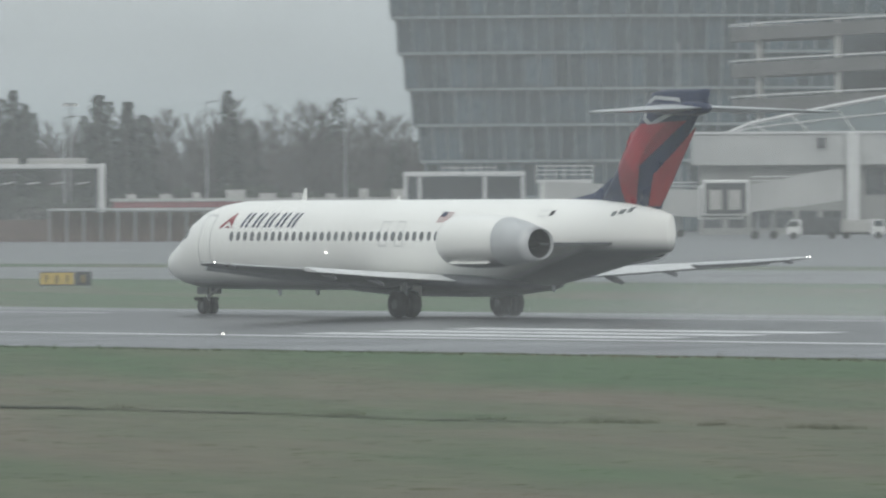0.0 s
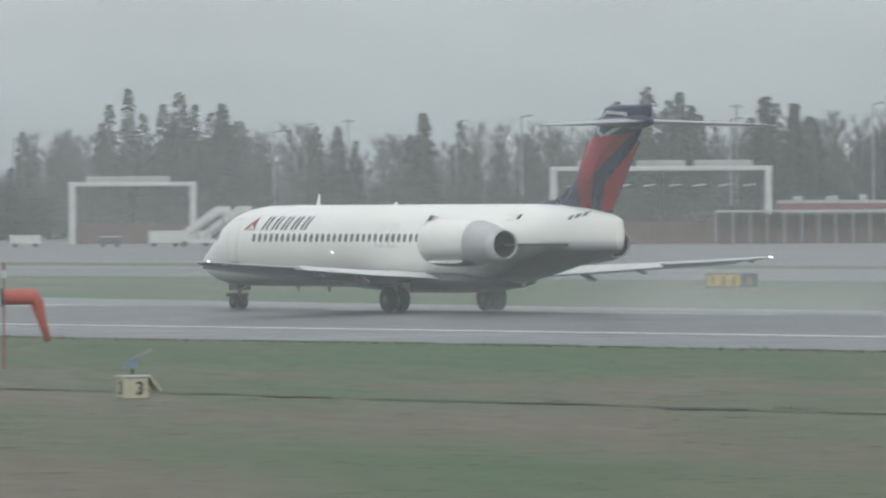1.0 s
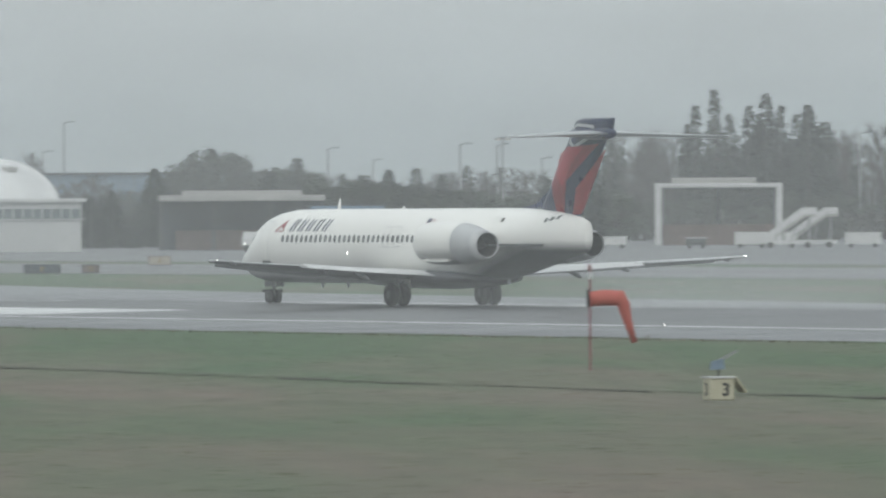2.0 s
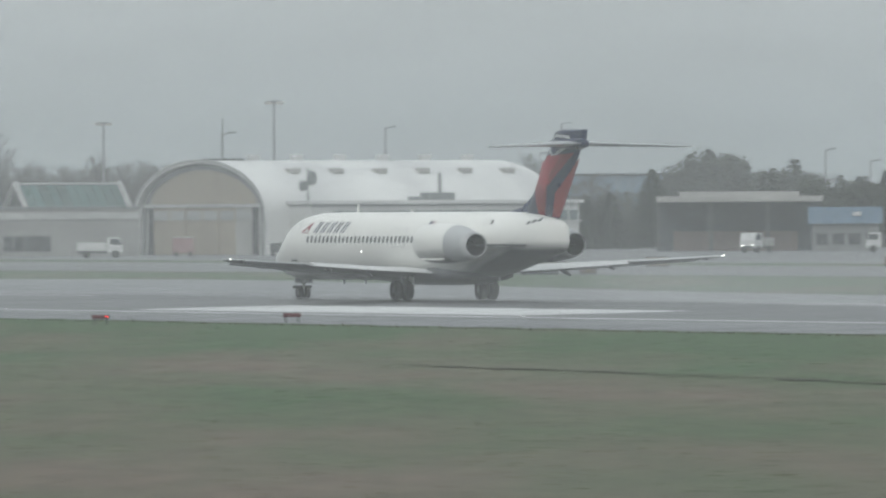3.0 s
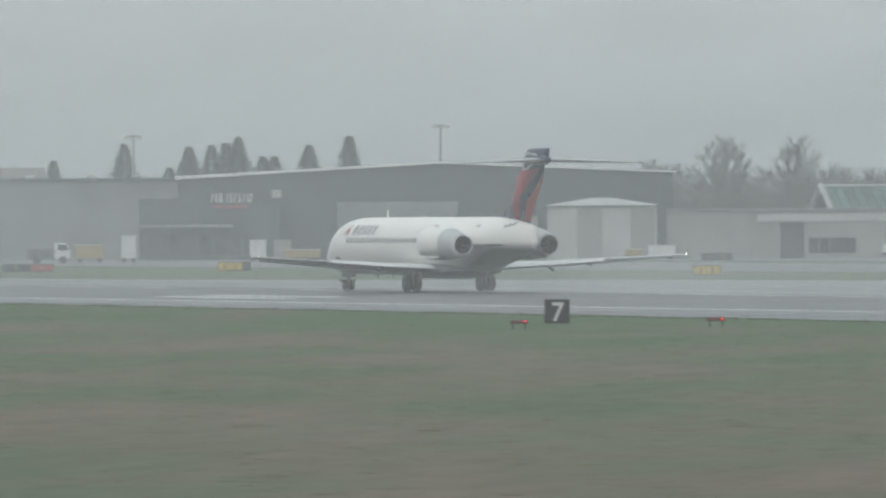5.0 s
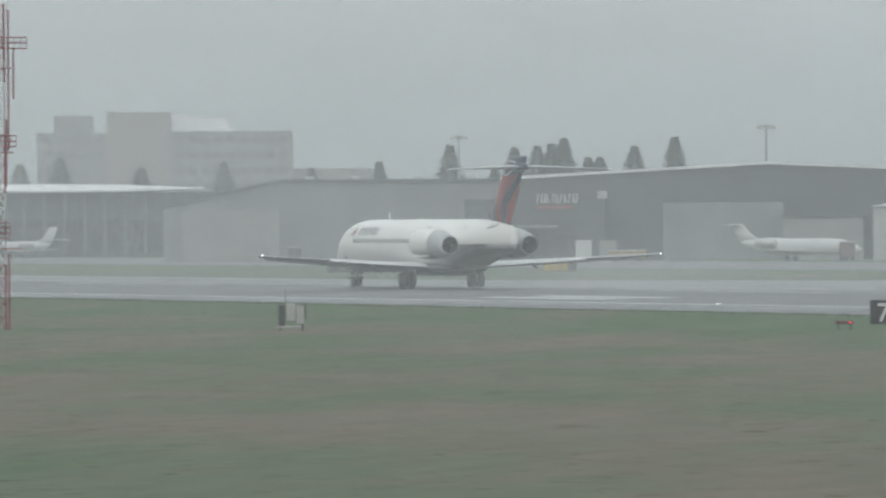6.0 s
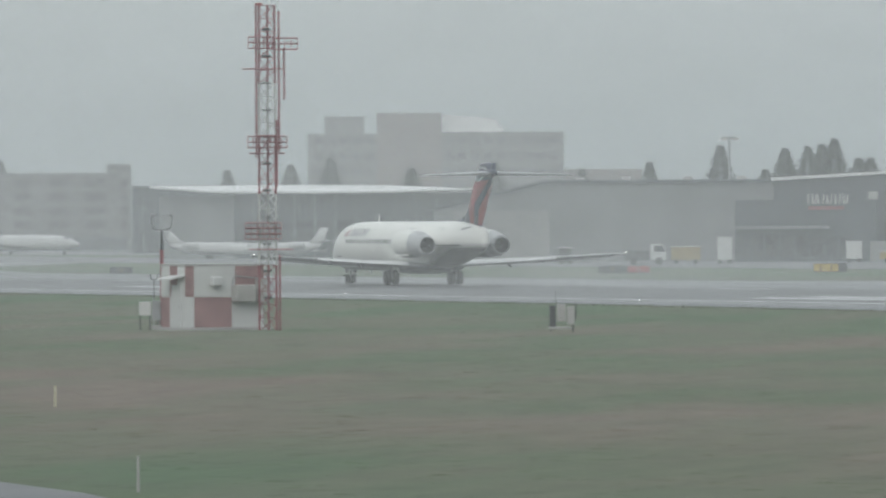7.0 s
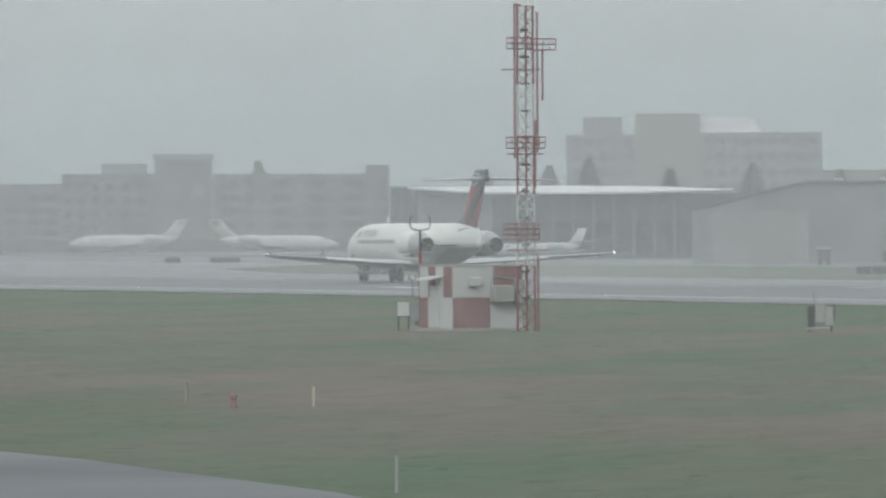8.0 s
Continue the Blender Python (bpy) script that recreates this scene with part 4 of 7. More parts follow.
def concourse():
    root = thing("concourse", at(36.755, 1540, GZ), "long white airport concourse with sloping glass roof and dark windows", "terminal")
    w = 39.48
    z1 = 14.37
    zl = 9.95
    wall_block(root, "upper_wall", -w / 2, w / 2, 0, 18, zl, z1, CONC_WHITE, "white clad upper wall")
    wall_block(root, "lower_wall", -w / 2 + 1, w / 2, 2.5, 18, 0, zl, CLAD_MID, "grey lower wall")
    ridge = [(-14.9, 0.0), (-11.5, 1.5), (-5.7, 2.7), (0.7, 4.0), (7.8, 5.2), (19.7, 6.8)]
    bm = B()
    prism(bm, [(19.7, z1), (-14.9, z1)] + [(x, z1 + 0.05 + z) for x, z in ridge], "y", 4, 16)
    part("glass_roof", bm, ROOF_GLASS, root, "rising pale glass roof")
    bm = B()
    for (xa, za), (xb, zb) in zip(ridge, ridge[1:]):
        rod(bm, (xa, 3.9, z1 + za), (xb, 3.9, z1 + zb), 0.28, 0.28, 4)
        rod(bm, (xb, 3.85, z1 + zb), (xb + 3.0, 3.6, z1 + 0.1), 0.12, 0.12, 4)
        rod(bm, (xa, 3.85, z1 + za * 0.55), (xb, 3.85, z1 + zb * 0.55), 0.12, 0.12, 4)
    part("roof_rib", bm, FRAME_WHITE, root)
    wall_block(root, "parapet", -w / 2, w / 2, -0.3, 0.1, z1, z1 + 0.35, FRAME_WHITE, "thin white parapet")
    bm = B()
    box(bm, 2.42, 4.19, -1.6, 0, 0, z1)
    part("pilaster", bm, WALL_WHITE, root)
    panes(root, "window", [(6.45 + 3.1 * i, 2.5, zl - 2.4, 2.9, 3.8) for i in range(4)], GLASS_DARK, 0.15)
    panes(root, "window", [(-w / 2 + 3 + 3.4 * i, 2.5, 2.2, 2.6, 2.4) for i in range(6)], GLASS_DARK, 0.15)
    panel_joints(root, -w / 2, 2.26, 0, zl, z1, 3.2, WALL_PALE)
    wall_block(root, "equipment_box", -1.85, -0.56, -0.5, 0, 12.34, 13.79, STEEL_DARK)


def jet_bridge(bearing, dist, length, cab_left, zlow, zhigh, label):
    root = thing("jet_bridge", at(bearing, dist, GZ), label, "jet bridge", "jet bridges at the concourse")
    s = -1 if cab_left else 1
    bm = B()
    loft(bm, [[(s * x, y, z) for y, z in ((-1.5, zl), (1.5, zl), (1.5, zl + 3.6), (-1.5, zl + 3.6))] for x, zl in ((length / 2, zlow), (0.2, (zlow + zhigh) / 2))])
    tun = part("tunnel", bm, CONC_WHITE, root, "white ribbed tunnel")
    bm = B()
    loft(bm, [[(s * x, y, z) for y, z in ((-1.75, zl), (1.75, zl), (1.75, zl + 4.1), (-1.75, zl + 4.1))] for x, zl in ((0.4, (zlow + zhigh) / 2 - 0.25), (-length / 2, zhigh - 0.2))])
    part("tunnel", bm, CONC_WHITE, root, "white ribbed tunnel")
    bm = B()
    for i in range(int(length / 1.1)):
        x = length / 2 - 0.6 - 1.1 * i
        zl = zlow + (zhigh - zlow) * (0.5 - x / length)
        box(bm, s * x - 0.06, s * x + 0.06, -1.82 if x < 0 else -1.57, -1.4, zl, zl + 3.7)
    part("rib", bm, WALL_PALE, tun)
    # cab with a dark hood
    xc = s * (length / 2 + 2.4)
    bm = B()
    box(bm, xc - 3.0, xc + 3.0, -2.6, 2.2, zlow - 0.3, zlow + 4.3, 0.15)
    cab = part("cab", bm, WALL_WHITE, root, "boxy white cab")
    bm = B()
    prism(bm, [(xc - 2.6, zlow), (xc + 2.6, zlow), (xc + 2.6, zlow + 3.9), (xc - 2.6, zlow + 3.9)], "y", -2.75, -2.5)
    part("hood_opening", bm, STEEL_DARK, cab, "dark opening of the hood")
    bm = B()
    for dx in (-1.2, 1.2):
        box(bm, xc + dx - 0.9, xc + dx + 0.7, -2.85, -2.7, zlow + 0.5, zlow + 3.0)
    part("cab_window", bm, WALL_PALE, cab)
    bm = B()
    for dx in (-0.9, 0.9):
        rod(bm, (s * length * 0.3 + dx, 0, 0.9), (s * length * 0.3 + dx, 0, zlow + 0.3), 0.28, 0.28, 8)
    box(bm, s * length * 0.3 - 1.4, s * length * 0.3 + 1.4, -0.6, 0.6, 0.6, 1.1)
    part("lift_leg", bm, STEEL, root, "steel lift legs")
    for dx in (-1.2, 1.2):
        bm = B()
        loft(bm, [[(s * length * 0.3 + dx + 0.55 * math.cos(a), y, 0.55 + 0.55 * math.sin(a)) for a in [2 * math.pi * i / 14 for i in range(14)]] for y in (-0.9, -0.35)])
        part("wheel", bm, TYRE, root)
    bm = B()
    for i in range(5):
        rod(bm, (s * (length / 2 - 1 - 1.5 * i), -1.4, zlow + 3.6), (s * (length / 2 - 1 - 1.5 * i), -1.4, zlow + 4.7), 0.05, 0.05, 4)
    rod(bm, (s * (length / 2 - 1), -1.4, zlow + 4.7), (s * (length / 2 - 7), -1.4, zlow + 4.7), 0.06, 0.06, 4)
    rod(bm, (s * (length / 2 - 1), -1.4, zlow + 4.2), (s * (length / 2 - 7), -1.4, zlow + 4.2), 0.05, 0.05, 4)
    part("roof_rail", bm, FRAME_WHITE, root, "white roof railing")


def portal(bearing, dist, w, h, units, label, lamps):
    """A white steel portal of an open shed, with plant boxes on its roof."""
    root = thing("shed_portal", at(bearing, dist, GZ), label, "shed", "white portal sheds on the apron")
    for s in (-1, 1):
        bm = B()
        box(bm, s * w / 2 - 0.45, s * w / 2 + 0.45, -0.5, 0.5, 0, h, 0.06)
        part("post", bm, FRAME_WHITE, root)
    bm = B()
    box(bm, -w / 2 + 0.45, w / 2 - 0.45, -0.45, 0.45, h - 0.62, h - 0.02, 0.05)
    part("beam", bm, FRAME_WHITE, root)
    bm = B()
    box(bm, -w / 2 + 0.3, w / 2 - 0.3, 0.5, 14, h - 0.7, h - 0.25)
    part("roof", bm, WALL_GREY, root)
    for x in (-w / 2 + 0.6, 0.0, w / 2 - 0.6):
        bm = B()
        box(bm, x - 0.2, x + 0.2, 13.4, 13.8, 0, h - 0.7)
        part("rear_post", bm, WALL_GREY, root)
    wall_block(root, "low_wall", -w / 2 + 0.6, w / 2 - 0.6, 3.2, 3.6, 0, 2.9, WALL_BROWN, "reddish brown low wall")
    for x0, x1 in units:
        bm = B()
        box(bm, x0, x1, 1.0, 5.0, h - 0.25, h + 0.75, 0.08)
        part("roof_unit", bm, WALL_PALE, root, "grey box unit on the roof")
    if lamps:
        bm = B()
        box(bm, -0.85, 0.85, -0.3, 0.3, -0.09, 0.09, 0.03)
        first = part("lamp_fitting", bm, FRAME_WHITE, root, "white strip lamp fitting")
        for k in range(lamps):
            m = pose(-w / 2 + 2.6 + k * (w - 5) / (lamps - 1), 2.0, h - 2.5, 0, -8, 0)
            if k == 0:
                first.matrix_basis = m
            else:
                again("lamp_fitting", first, root, m)
    return root


def baggage_canopy():
    root = thing("covered_walkway", at(33.25, 1395, GZ), "long open walkway roof on rows of pale posts", "walkway")
    w, h = 31.4, 4.35
    bm = B()
    box(bm, -w / 2, w / 2, -0.4, 2.6, h - 0.3, h, 0.05)
    part("roof", bm, CONC_WHITE, root, "thin pale walkway roof")
    bm = B()
    box(bm, -0.13, 0.13, -0.13, 0.13, 0, h - 0.3)
    p0 = part("post", bm, CLAD_MID, root)
    k = 0
    n = 14
    for i in range(n + 1):
        for y in (0.0, 2.2):
            m = pose(-w / 2 + 0.2 + i * (w - 0.4) / n, y, 0)
            if k == 0:
                p0.matrix_basis = m
            else:
                again("post", p0, root, m)
            k += 1
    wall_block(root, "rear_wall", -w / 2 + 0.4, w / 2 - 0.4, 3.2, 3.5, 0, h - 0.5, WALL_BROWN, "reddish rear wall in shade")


def low_store():
    root = thing("low_building", at(33.789, 1620, GZ), "low flat building with a red stripe and pale roof", "building")
    w = 47.46
    h = 5.64
    wall_block(root, "wall", -w / 2, w / 2, 0, 12, 0, h - 1.4, WALL_GREY)
    wall_block(root, "stripe", -w / 2, w / 2, -0.1, 12, h - 1.4, h - 0.5, RED_PAINT, "faded red fascia")
    wall_block(root, "roof", -w / 2 - 0.3, w / 2 + 0.3, -0.4, 12.3, h - 0.5, h, WALL_PALE)
    rnd = random.Random(4)
    for i in range(9):
        x = -w / 2 + 2 + i * w / 9.5
        wall_block(root, "roof_unit", x, x + rnd.uniform(1, 3), 2, 5, h, h + rnd.uniform(0.5, 1.4), WALL_PALE)


def gate_frame():
    d = 1600
    root = thing("gate_shelter", at(34.814, d, GZ), "white steel gate shelter with posts and railing", "shelter")
    w, h = 18.0, 9.37
    bm = B()
    box(bm, -w / 2, w / 2, -0.5, 4, h - 0.7, h, 0.06)
    part("roof", bm, FRAME_WHITE, root)
    for x in (-w / 2 + 0.3, -w / 2 + 2.4, w * 0.17, w / 2 - 0.3):
        bm = B()
        box(bm, x - 0.25, x + 0.25, -0.3, 0.3, 0, h - 0.7)
        part("post", bm, FRAME_WHITE, root)
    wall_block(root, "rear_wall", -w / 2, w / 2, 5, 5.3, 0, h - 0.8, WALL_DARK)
    bm = B()
    for i in range(8):
        rod(bm, (-w * 0.17 + 1.1 * i, 0, h), (-w * 0.17 + 1.1 * i, 0, h + 1.0), 0.06, 0.06, 4)
    rod(bm, (-w * 0.17, 0, h + 0.55), (-w * 0.17 + 7.7, 0, h + 0.55), 0.05, 0.05, 4)
    part("railing", bm, FRAME_WHITE, root)
    root = thing("railed_platform", at(35.347, 1500, GZ), "raised service platform with white railings", "platform")
    w, h = 7.85, 7.95
    wall_block(root, "deck", -w / 2, w / 2, 0, 3.5, h - 0.5, h, FRAME_WHITE)
    wall_block(root, "base", -w / 2 + 0.4, w / 2 - 0.4, 0.4, 3.2, 0, h - 0.5, WALL_WHITE)
    bm = B()
    for i in range(7):
        for y in (0.1, 3.4):
            rod(bm, (-w / 2 + i * w / 6, y, h), (-w / 2 + i * w / 6, y, h + 1.9), 0.07, 0.07, 4)
    for zz in (0.7, 1.3, 1.9):
        for y in (0.1, 3.4):
            rod(bm, (-w / 2, y, h + zz), (w / 2, y, h + zz), 0.06, 0.06, 4)
    part("railing", bm, FRAME_WHITE, root, "white railing")


def open_shelter():
    d = 1410
    root = thing("open_shelter", at(26.992, d, GZ), "long flat-roofed open shelter with a pale fascia", "shelter")
    w, h = 21.76, 7.19
    bm = B()
    box(bm, -w / 2, w / 2, -0.5, 12, h - 0.75, h, 0.05)
    part("roof", bm, WALL_PALE, root, "pale fascia roof")
    bm = B()
    box(bm, -w * 0.36, w * 0.36, 1, 9, h, h + 0.6)
    part("roof_unit", bm, WALL_PALE, root)
    for x in (-w / 2 + 0.3, -w * 0.17, w * 0.17, w / 2 - 0.3):
        bm = B()
        box(bm, x - 0.22, x + 0.22, -0.2, 0.2, 0, h - 0.75)
        part("post", bm, STEEL_DARK, root)
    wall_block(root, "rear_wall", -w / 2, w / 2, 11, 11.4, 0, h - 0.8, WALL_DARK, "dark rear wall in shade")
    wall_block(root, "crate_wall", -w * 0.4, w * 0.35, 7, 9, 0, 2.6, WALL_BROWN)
    root = thing("small_hut", at(27.553, 1385, GZ), "small hut with a blue metal roof", "hut")
    w = 9.56
    z1 = 3.68
    wall_block(root, "wall", -w / 2 + 0.5, w / 2 - 0.5, 0, 6, 0, z1, WALL_GREY)
    bm = B()
    prism(bm, [(-0.8, z1 - 0.1), (3, 5.71), (6.8, z1 - 0.1)], "x", -w / 2, w / 2)
    part("roof", bm, ROOF_BLUE, root, "blue metal roof")
    panes(root, "window", [(-3 + 2.1 * i, 0, 1.6, 1.5, 1.4) for i in range(4)], GLASS_DARK)
    bm = B()
    box(bm, 1.0, 2.0, 0.6, 1.4, z1 + 0.9, z1 + 1.4)
    part("skylight", bm, FRAME_WHITE, root)


def arch_hangar():
    root = thing("arched_hangar", at(24.148, 1372, GZ, 33), "white barrel-roofed hangar with tan gable and long windowed annex", "hangar")
    W, H, L = 15.2, 12.0, 44.6
    Z0 = 5.0
    prof = [(-W, 0.0), (-W, Z0 * 0.55)] + [(-W * math.cos(a), Z0 + (H - Z0) * math.sin(a)) for a in [math.pi * i / 36 for i in range(37)]] + [(W, Z0 * 0.55), (W, 0.0)]
    bm = B()
    rings = [[(x, y, z) for y, z in prof] + [(x, y * 0.975, z * 0.97) for y, z in prof[::-1]] for x in (-0.6, 10, 22, 34, L)]
    loft(bm, rings)
    part("barrel_roof", bm, ROOF_METAL, root, "streaked white barrel roof")
    for x in (0.2, L - 0.6):
        bm = B()
        prism(bm, [(y * 0.965, z * 0.96) for y, z in prof], "x", x, x + 0.3)
        part("gable_wall", bm, CONC_WHITE, root, "pale gable wall")
    # the tan arch over the doors, framed by two pale ribs
    bm = B()
    prism(bm, [(-W * 0.80 * math.cos(a), 6.5 + 4.4 * math.sin(a)) for a in [math.pi * i / 24 for i in range(25)]], "x", 0.05, 0.2)
    part("gable_panel", bm, WALL_TAN, root, "tan arched gable panel")
    for lo, hi, m, proud in ((0.985, 1.012, CONC_WHITE, 0.66), (0.90, 0.935, WALL_GREY, 0.1)):
        bm = B()
        loft(bm, [[(x, y * k, z * k) for y, z in prof] for x, k in ((-proud, hi), (-proud, lo), (0.2, lo))], False)
        part("arch_rim", bm, m, root, "narrow arch rib")
    # sliding doors below a pale beam
    bm = B()
    box(bm, -0.3, 0.15, -W * 0.88, W * 0.88, 6.05, 6.4)
    part("door_beam", bm, FRAME_WHITE, root, "pale door beam")
    for s in (-1, 1):
        bm = B()
        box(bm, -0.25, 0.15, s * W * 0.80 - 0.35, s * W * 0.80 + 0.35, 0, 6.05)
        part("door_jamb", bm, STEEL_DARK, root, "dark door jamb")
    for i in range(6):
        y0 = -W * 0.76 + i * W * 1.52 / 6
        bm = B()
        box(bm, -0.15 + 0.1 * (i % 2), 0.05 + 0.1 * (i % 2), y0 + 0.06, y0 + W * 1.52 / 6 - 0.06, 0.05, 6.0)
        door = part("door_leaf", bm, WALL_TAN if i > 0 else WALL_PALE, root, "tan sliding door leaf")
        bm = B()
        box(bm, -0.22, -0.16, y0 + 0.3, y0 + W * 1.52 / 6 - 0.3, 4.4, 5.6)
        part("door_glazing", bm, CONC_WHITE, door)
    # annex along the near side
    ah = 6.39
    bm = B()
    box(bm, 3.2, L - 0.5, -W - 5.0, -W + 1.5, 0, ah)
    annex = part("annex", bm, WALL_WHITE, root, "white two-storey annex")
    bm = B()
    box(bm, 2.8, L, -W - 5.5, -W + 2.0, ah, ah + 0.45)
    part("annex_roof", bm, ROOF_METAL, annex)
    bm = B()
    box(bm, -0.62, 0.62, -0.08, 0.04, -0.62, 0.62)
    pane = part("window", bm, ROOF_GLASS, root)
    for i in range(25):
        m = pose(7.2 + 1.5 * i, -W - 5.02, ah - 1.5)
        if i == 0:
            pane.matrix_basis = m
        else:
            again("window", pane, root, m)
    bm = B()
    for i in range(26):
        box(bm, 6.45 + 1.5 * i - 0.08, 6.45 + 1.5 * i + 0.08, -W - 5.14, -W - 5.0, ah - 2.2, ah - 0.8)
    box(bm, 6.4, 44.5, -W - 5.16, -W - 5.0, ah - 2.35, ah - 2.2)
    part("window_frame", bm, FRAME_WHITE, annex)
    bm = B()
    box(bm, 3.9, 5.0, -W - 5.1, -W - 4.9, 0, 2.3)
    part("door", bm, STEEL_DARK, annex)
    # vents on the ridge and on the flank
    for i in range(6):
        bm = B()
        box(bm, 7 + 6.6 * i, 8.3 + 6.6 * i, -0.6, 0.6, H - 0.1, H + 0.75, 0.06)
        part("ridge_vent", bm, FRAME_WHITE, root, "small white ridge vent")
        a = radians(52)
        bm = B()
        box(bm, 6.6 + 6.6 * i, 8.2 + 6.6 * i, -W * math.cos(a) - 0.8, -W * math.cos(a) + 0.5, Z0 + (H - Z0) * math.sin(a) - 0.2, Z0 + (H - Z0) * math.sin(a) + 0.45, 0.06)
        part("flank_vent", bm, WALL_PALE, root)
    bm = B()
    rod(bm, (25, -W - 1.5, ah + 0.4), (25, -W - 1.5, ah + 3.9), 0.22, 0.22, 8)
    box(bm, 22.6, 26.6, -W - 2.6, -W - 0.6, ah + 0.4, ah + 1.4)
    box(bm, 20.2, 21.6, -W - 2.6, -W - 1.4, ah + 0.4, ah + 0.9)
    part("roof_plant", bm, WALL_GREY, annex, "grey plant with a stack")
    bm = B()
    rod(bm, (4.6, -W - 2, ah + 0.4), (4.6, -W - 2, ah + 4.6), 0.12, 0.1, 6)
    rod(bm, (4.6, -W - 2.4, ah + 3.3), (4.9, -W - 2.9, ah + 3.3), 0.95, 0.85, 12)
    rod(bm, (3.4, -W - 2.4, ah + 2.3), (3.6, -W - 2.9, ah + 2.3), 0.7, 0.6, 12)
    part("dish_mast", bm, WALL_GREY, annex, "mast with two dishes")
    bm = B()
    box(bm, 0, 6, -0.3, 0.3, H, H + 0.25)
    rod(bm, (3, 0, H), (3, 0, H + 5.4), 0.09, 0.06, 6)
    part("roof_aerial", bm, STEEL_DARK, root)


def skylight_house():
    root = thing("skylight_building", at(23.484, 1362, GZ, 24), "low white building with a green glass gable skylight", "building")
    d = 1362
    w = 15.4
    z0, z1 = 5.79, 9.07
    wall_block(root, "wall", -w / 2 + 0.5, w / 2, 0, 10, 0, z0, CLAD_MID)
    bm = B()
    prism(bm, [(-0.3, z0), (3.2, z1 - 0.2), (6.7, z0)], "x", -w / 2 + 0.9, w / 2 - 0.6)
    part("inner_shade", bm, STEEL_DARK, root)
    for i in range(11):
        bm = B()
        x0 = -w / 2 + 1.0 + i * (w - 1.8) / 11
        x1 = x0 + (w - 1.8) / 11 - 0.16
        loft(bm, [[(x0, -0.42, z0 + 0.1), (x1, -0.42, z0 + 0.1), (x1, 3.05, z1 - 0.1), (x0, 3.05, z1 - 0.1)], [(x0, -0.36, z0 + 0.02), (x1, -0.36, z0 + 0.02), (x1, 3.1, z1 - 0.2), (x0, 3.1, z1 - 0.2)]])
        part("pane", bm, GLASS_GREEN, root)
    for x in (-w / 2 + 0.5, w / 2 - 0.5):
        bm = B()
        rod(bm, (x, -0.6, z0 - 0.1), (x, 3.2, z1 + 0.15), 0.42, 0.42, 4)
        rod(bm, (x, 7.0, z0 - 0.1), (x, 3.2, z1 + 0.15), 0.42, 0.42, 4)
        part("gable_frame", bm, CONC_WHITE, root, "white gable frame")
    bm = B()
    rod(bm, (-w / 2 + 0.5, 3.2, z1), (w / 2 - 0.5, 3.2, z1), 0.22, 0.22, 6)
    part("ridge", bm, CONC_WHITE, root)
    root = thing("low_hangar", at(22.846, 1348, GZ), "long low pale building with dark doorway and windows", "building")
    h = 5.93
    x0, x1 = -11.99, 22.71
    wall_block(root, "wall", x0, x1, 0, 6, 0, h, CLAD_MID)
    wall_block(root, "roof", x0 - 0.2, x1 + 0.2, -0.3, 6.3, h, h + 0.3, WALL_GREY)
    wall_block(root, "door", 2.15, 5.1, -0.12, 0.2, 0.05, 4.48, STEEL_DARK, "dark doorway")
    panes(root, "window", [(6.32 + 1.3 * i, 0, 1.6, 1.2, 1.9) for i in range(4)] + [(9.69 + 1.3 * i, 0, 1.6, 1.2, 1.9) for i in range(2)], GLASS_DARK)
    wall_block(root, "pale_band", -0.72, x1, -0.2, 0.1, h - 1.3, h - 0.4, CONC_WHITE)
    panel_joints(root, x0, 1.79, 0, 0, h, 2.6, WALL_GREY)
    root = thing("pavilion", at(21.999, 1345, GZ), "white pavilion with shallow pyramid roof and tall panel doors", "building")
    w = 14.92
    h = 6.73
    wall_block(root, "wall", -w / 2 + 0.5, w / 2 - 0.8, 0, 10, 0, h, CONC_WHITE)
    bm = B()
    loft(bm, [[(-w / 2, -0.6, h), (w / 2 - 0.3, -0.6, h), (w / 2 - 0.3, 10.6, h), (-w / 2, 10.6, h)], [(-1.6, 4.6, h + 0.95), (1.2, 4.6, h + 0.95), (1.2, 5.4, h + 0.95), (-1.6, 5.4, h + 0.95)]])
    part("roof", bm, CONC_WHITE, root, "shallow pale roof")
    for i in range(4):
        wall_block(root, "panel_door", -w / 2 + 0.9 + 3.3 * i, -w / 2 + 4.0 + 3.3 * i, -0.1, 0.05, 0.1, h - 0.4, CLAD_MID if i % 2 else CONC_WHITE)


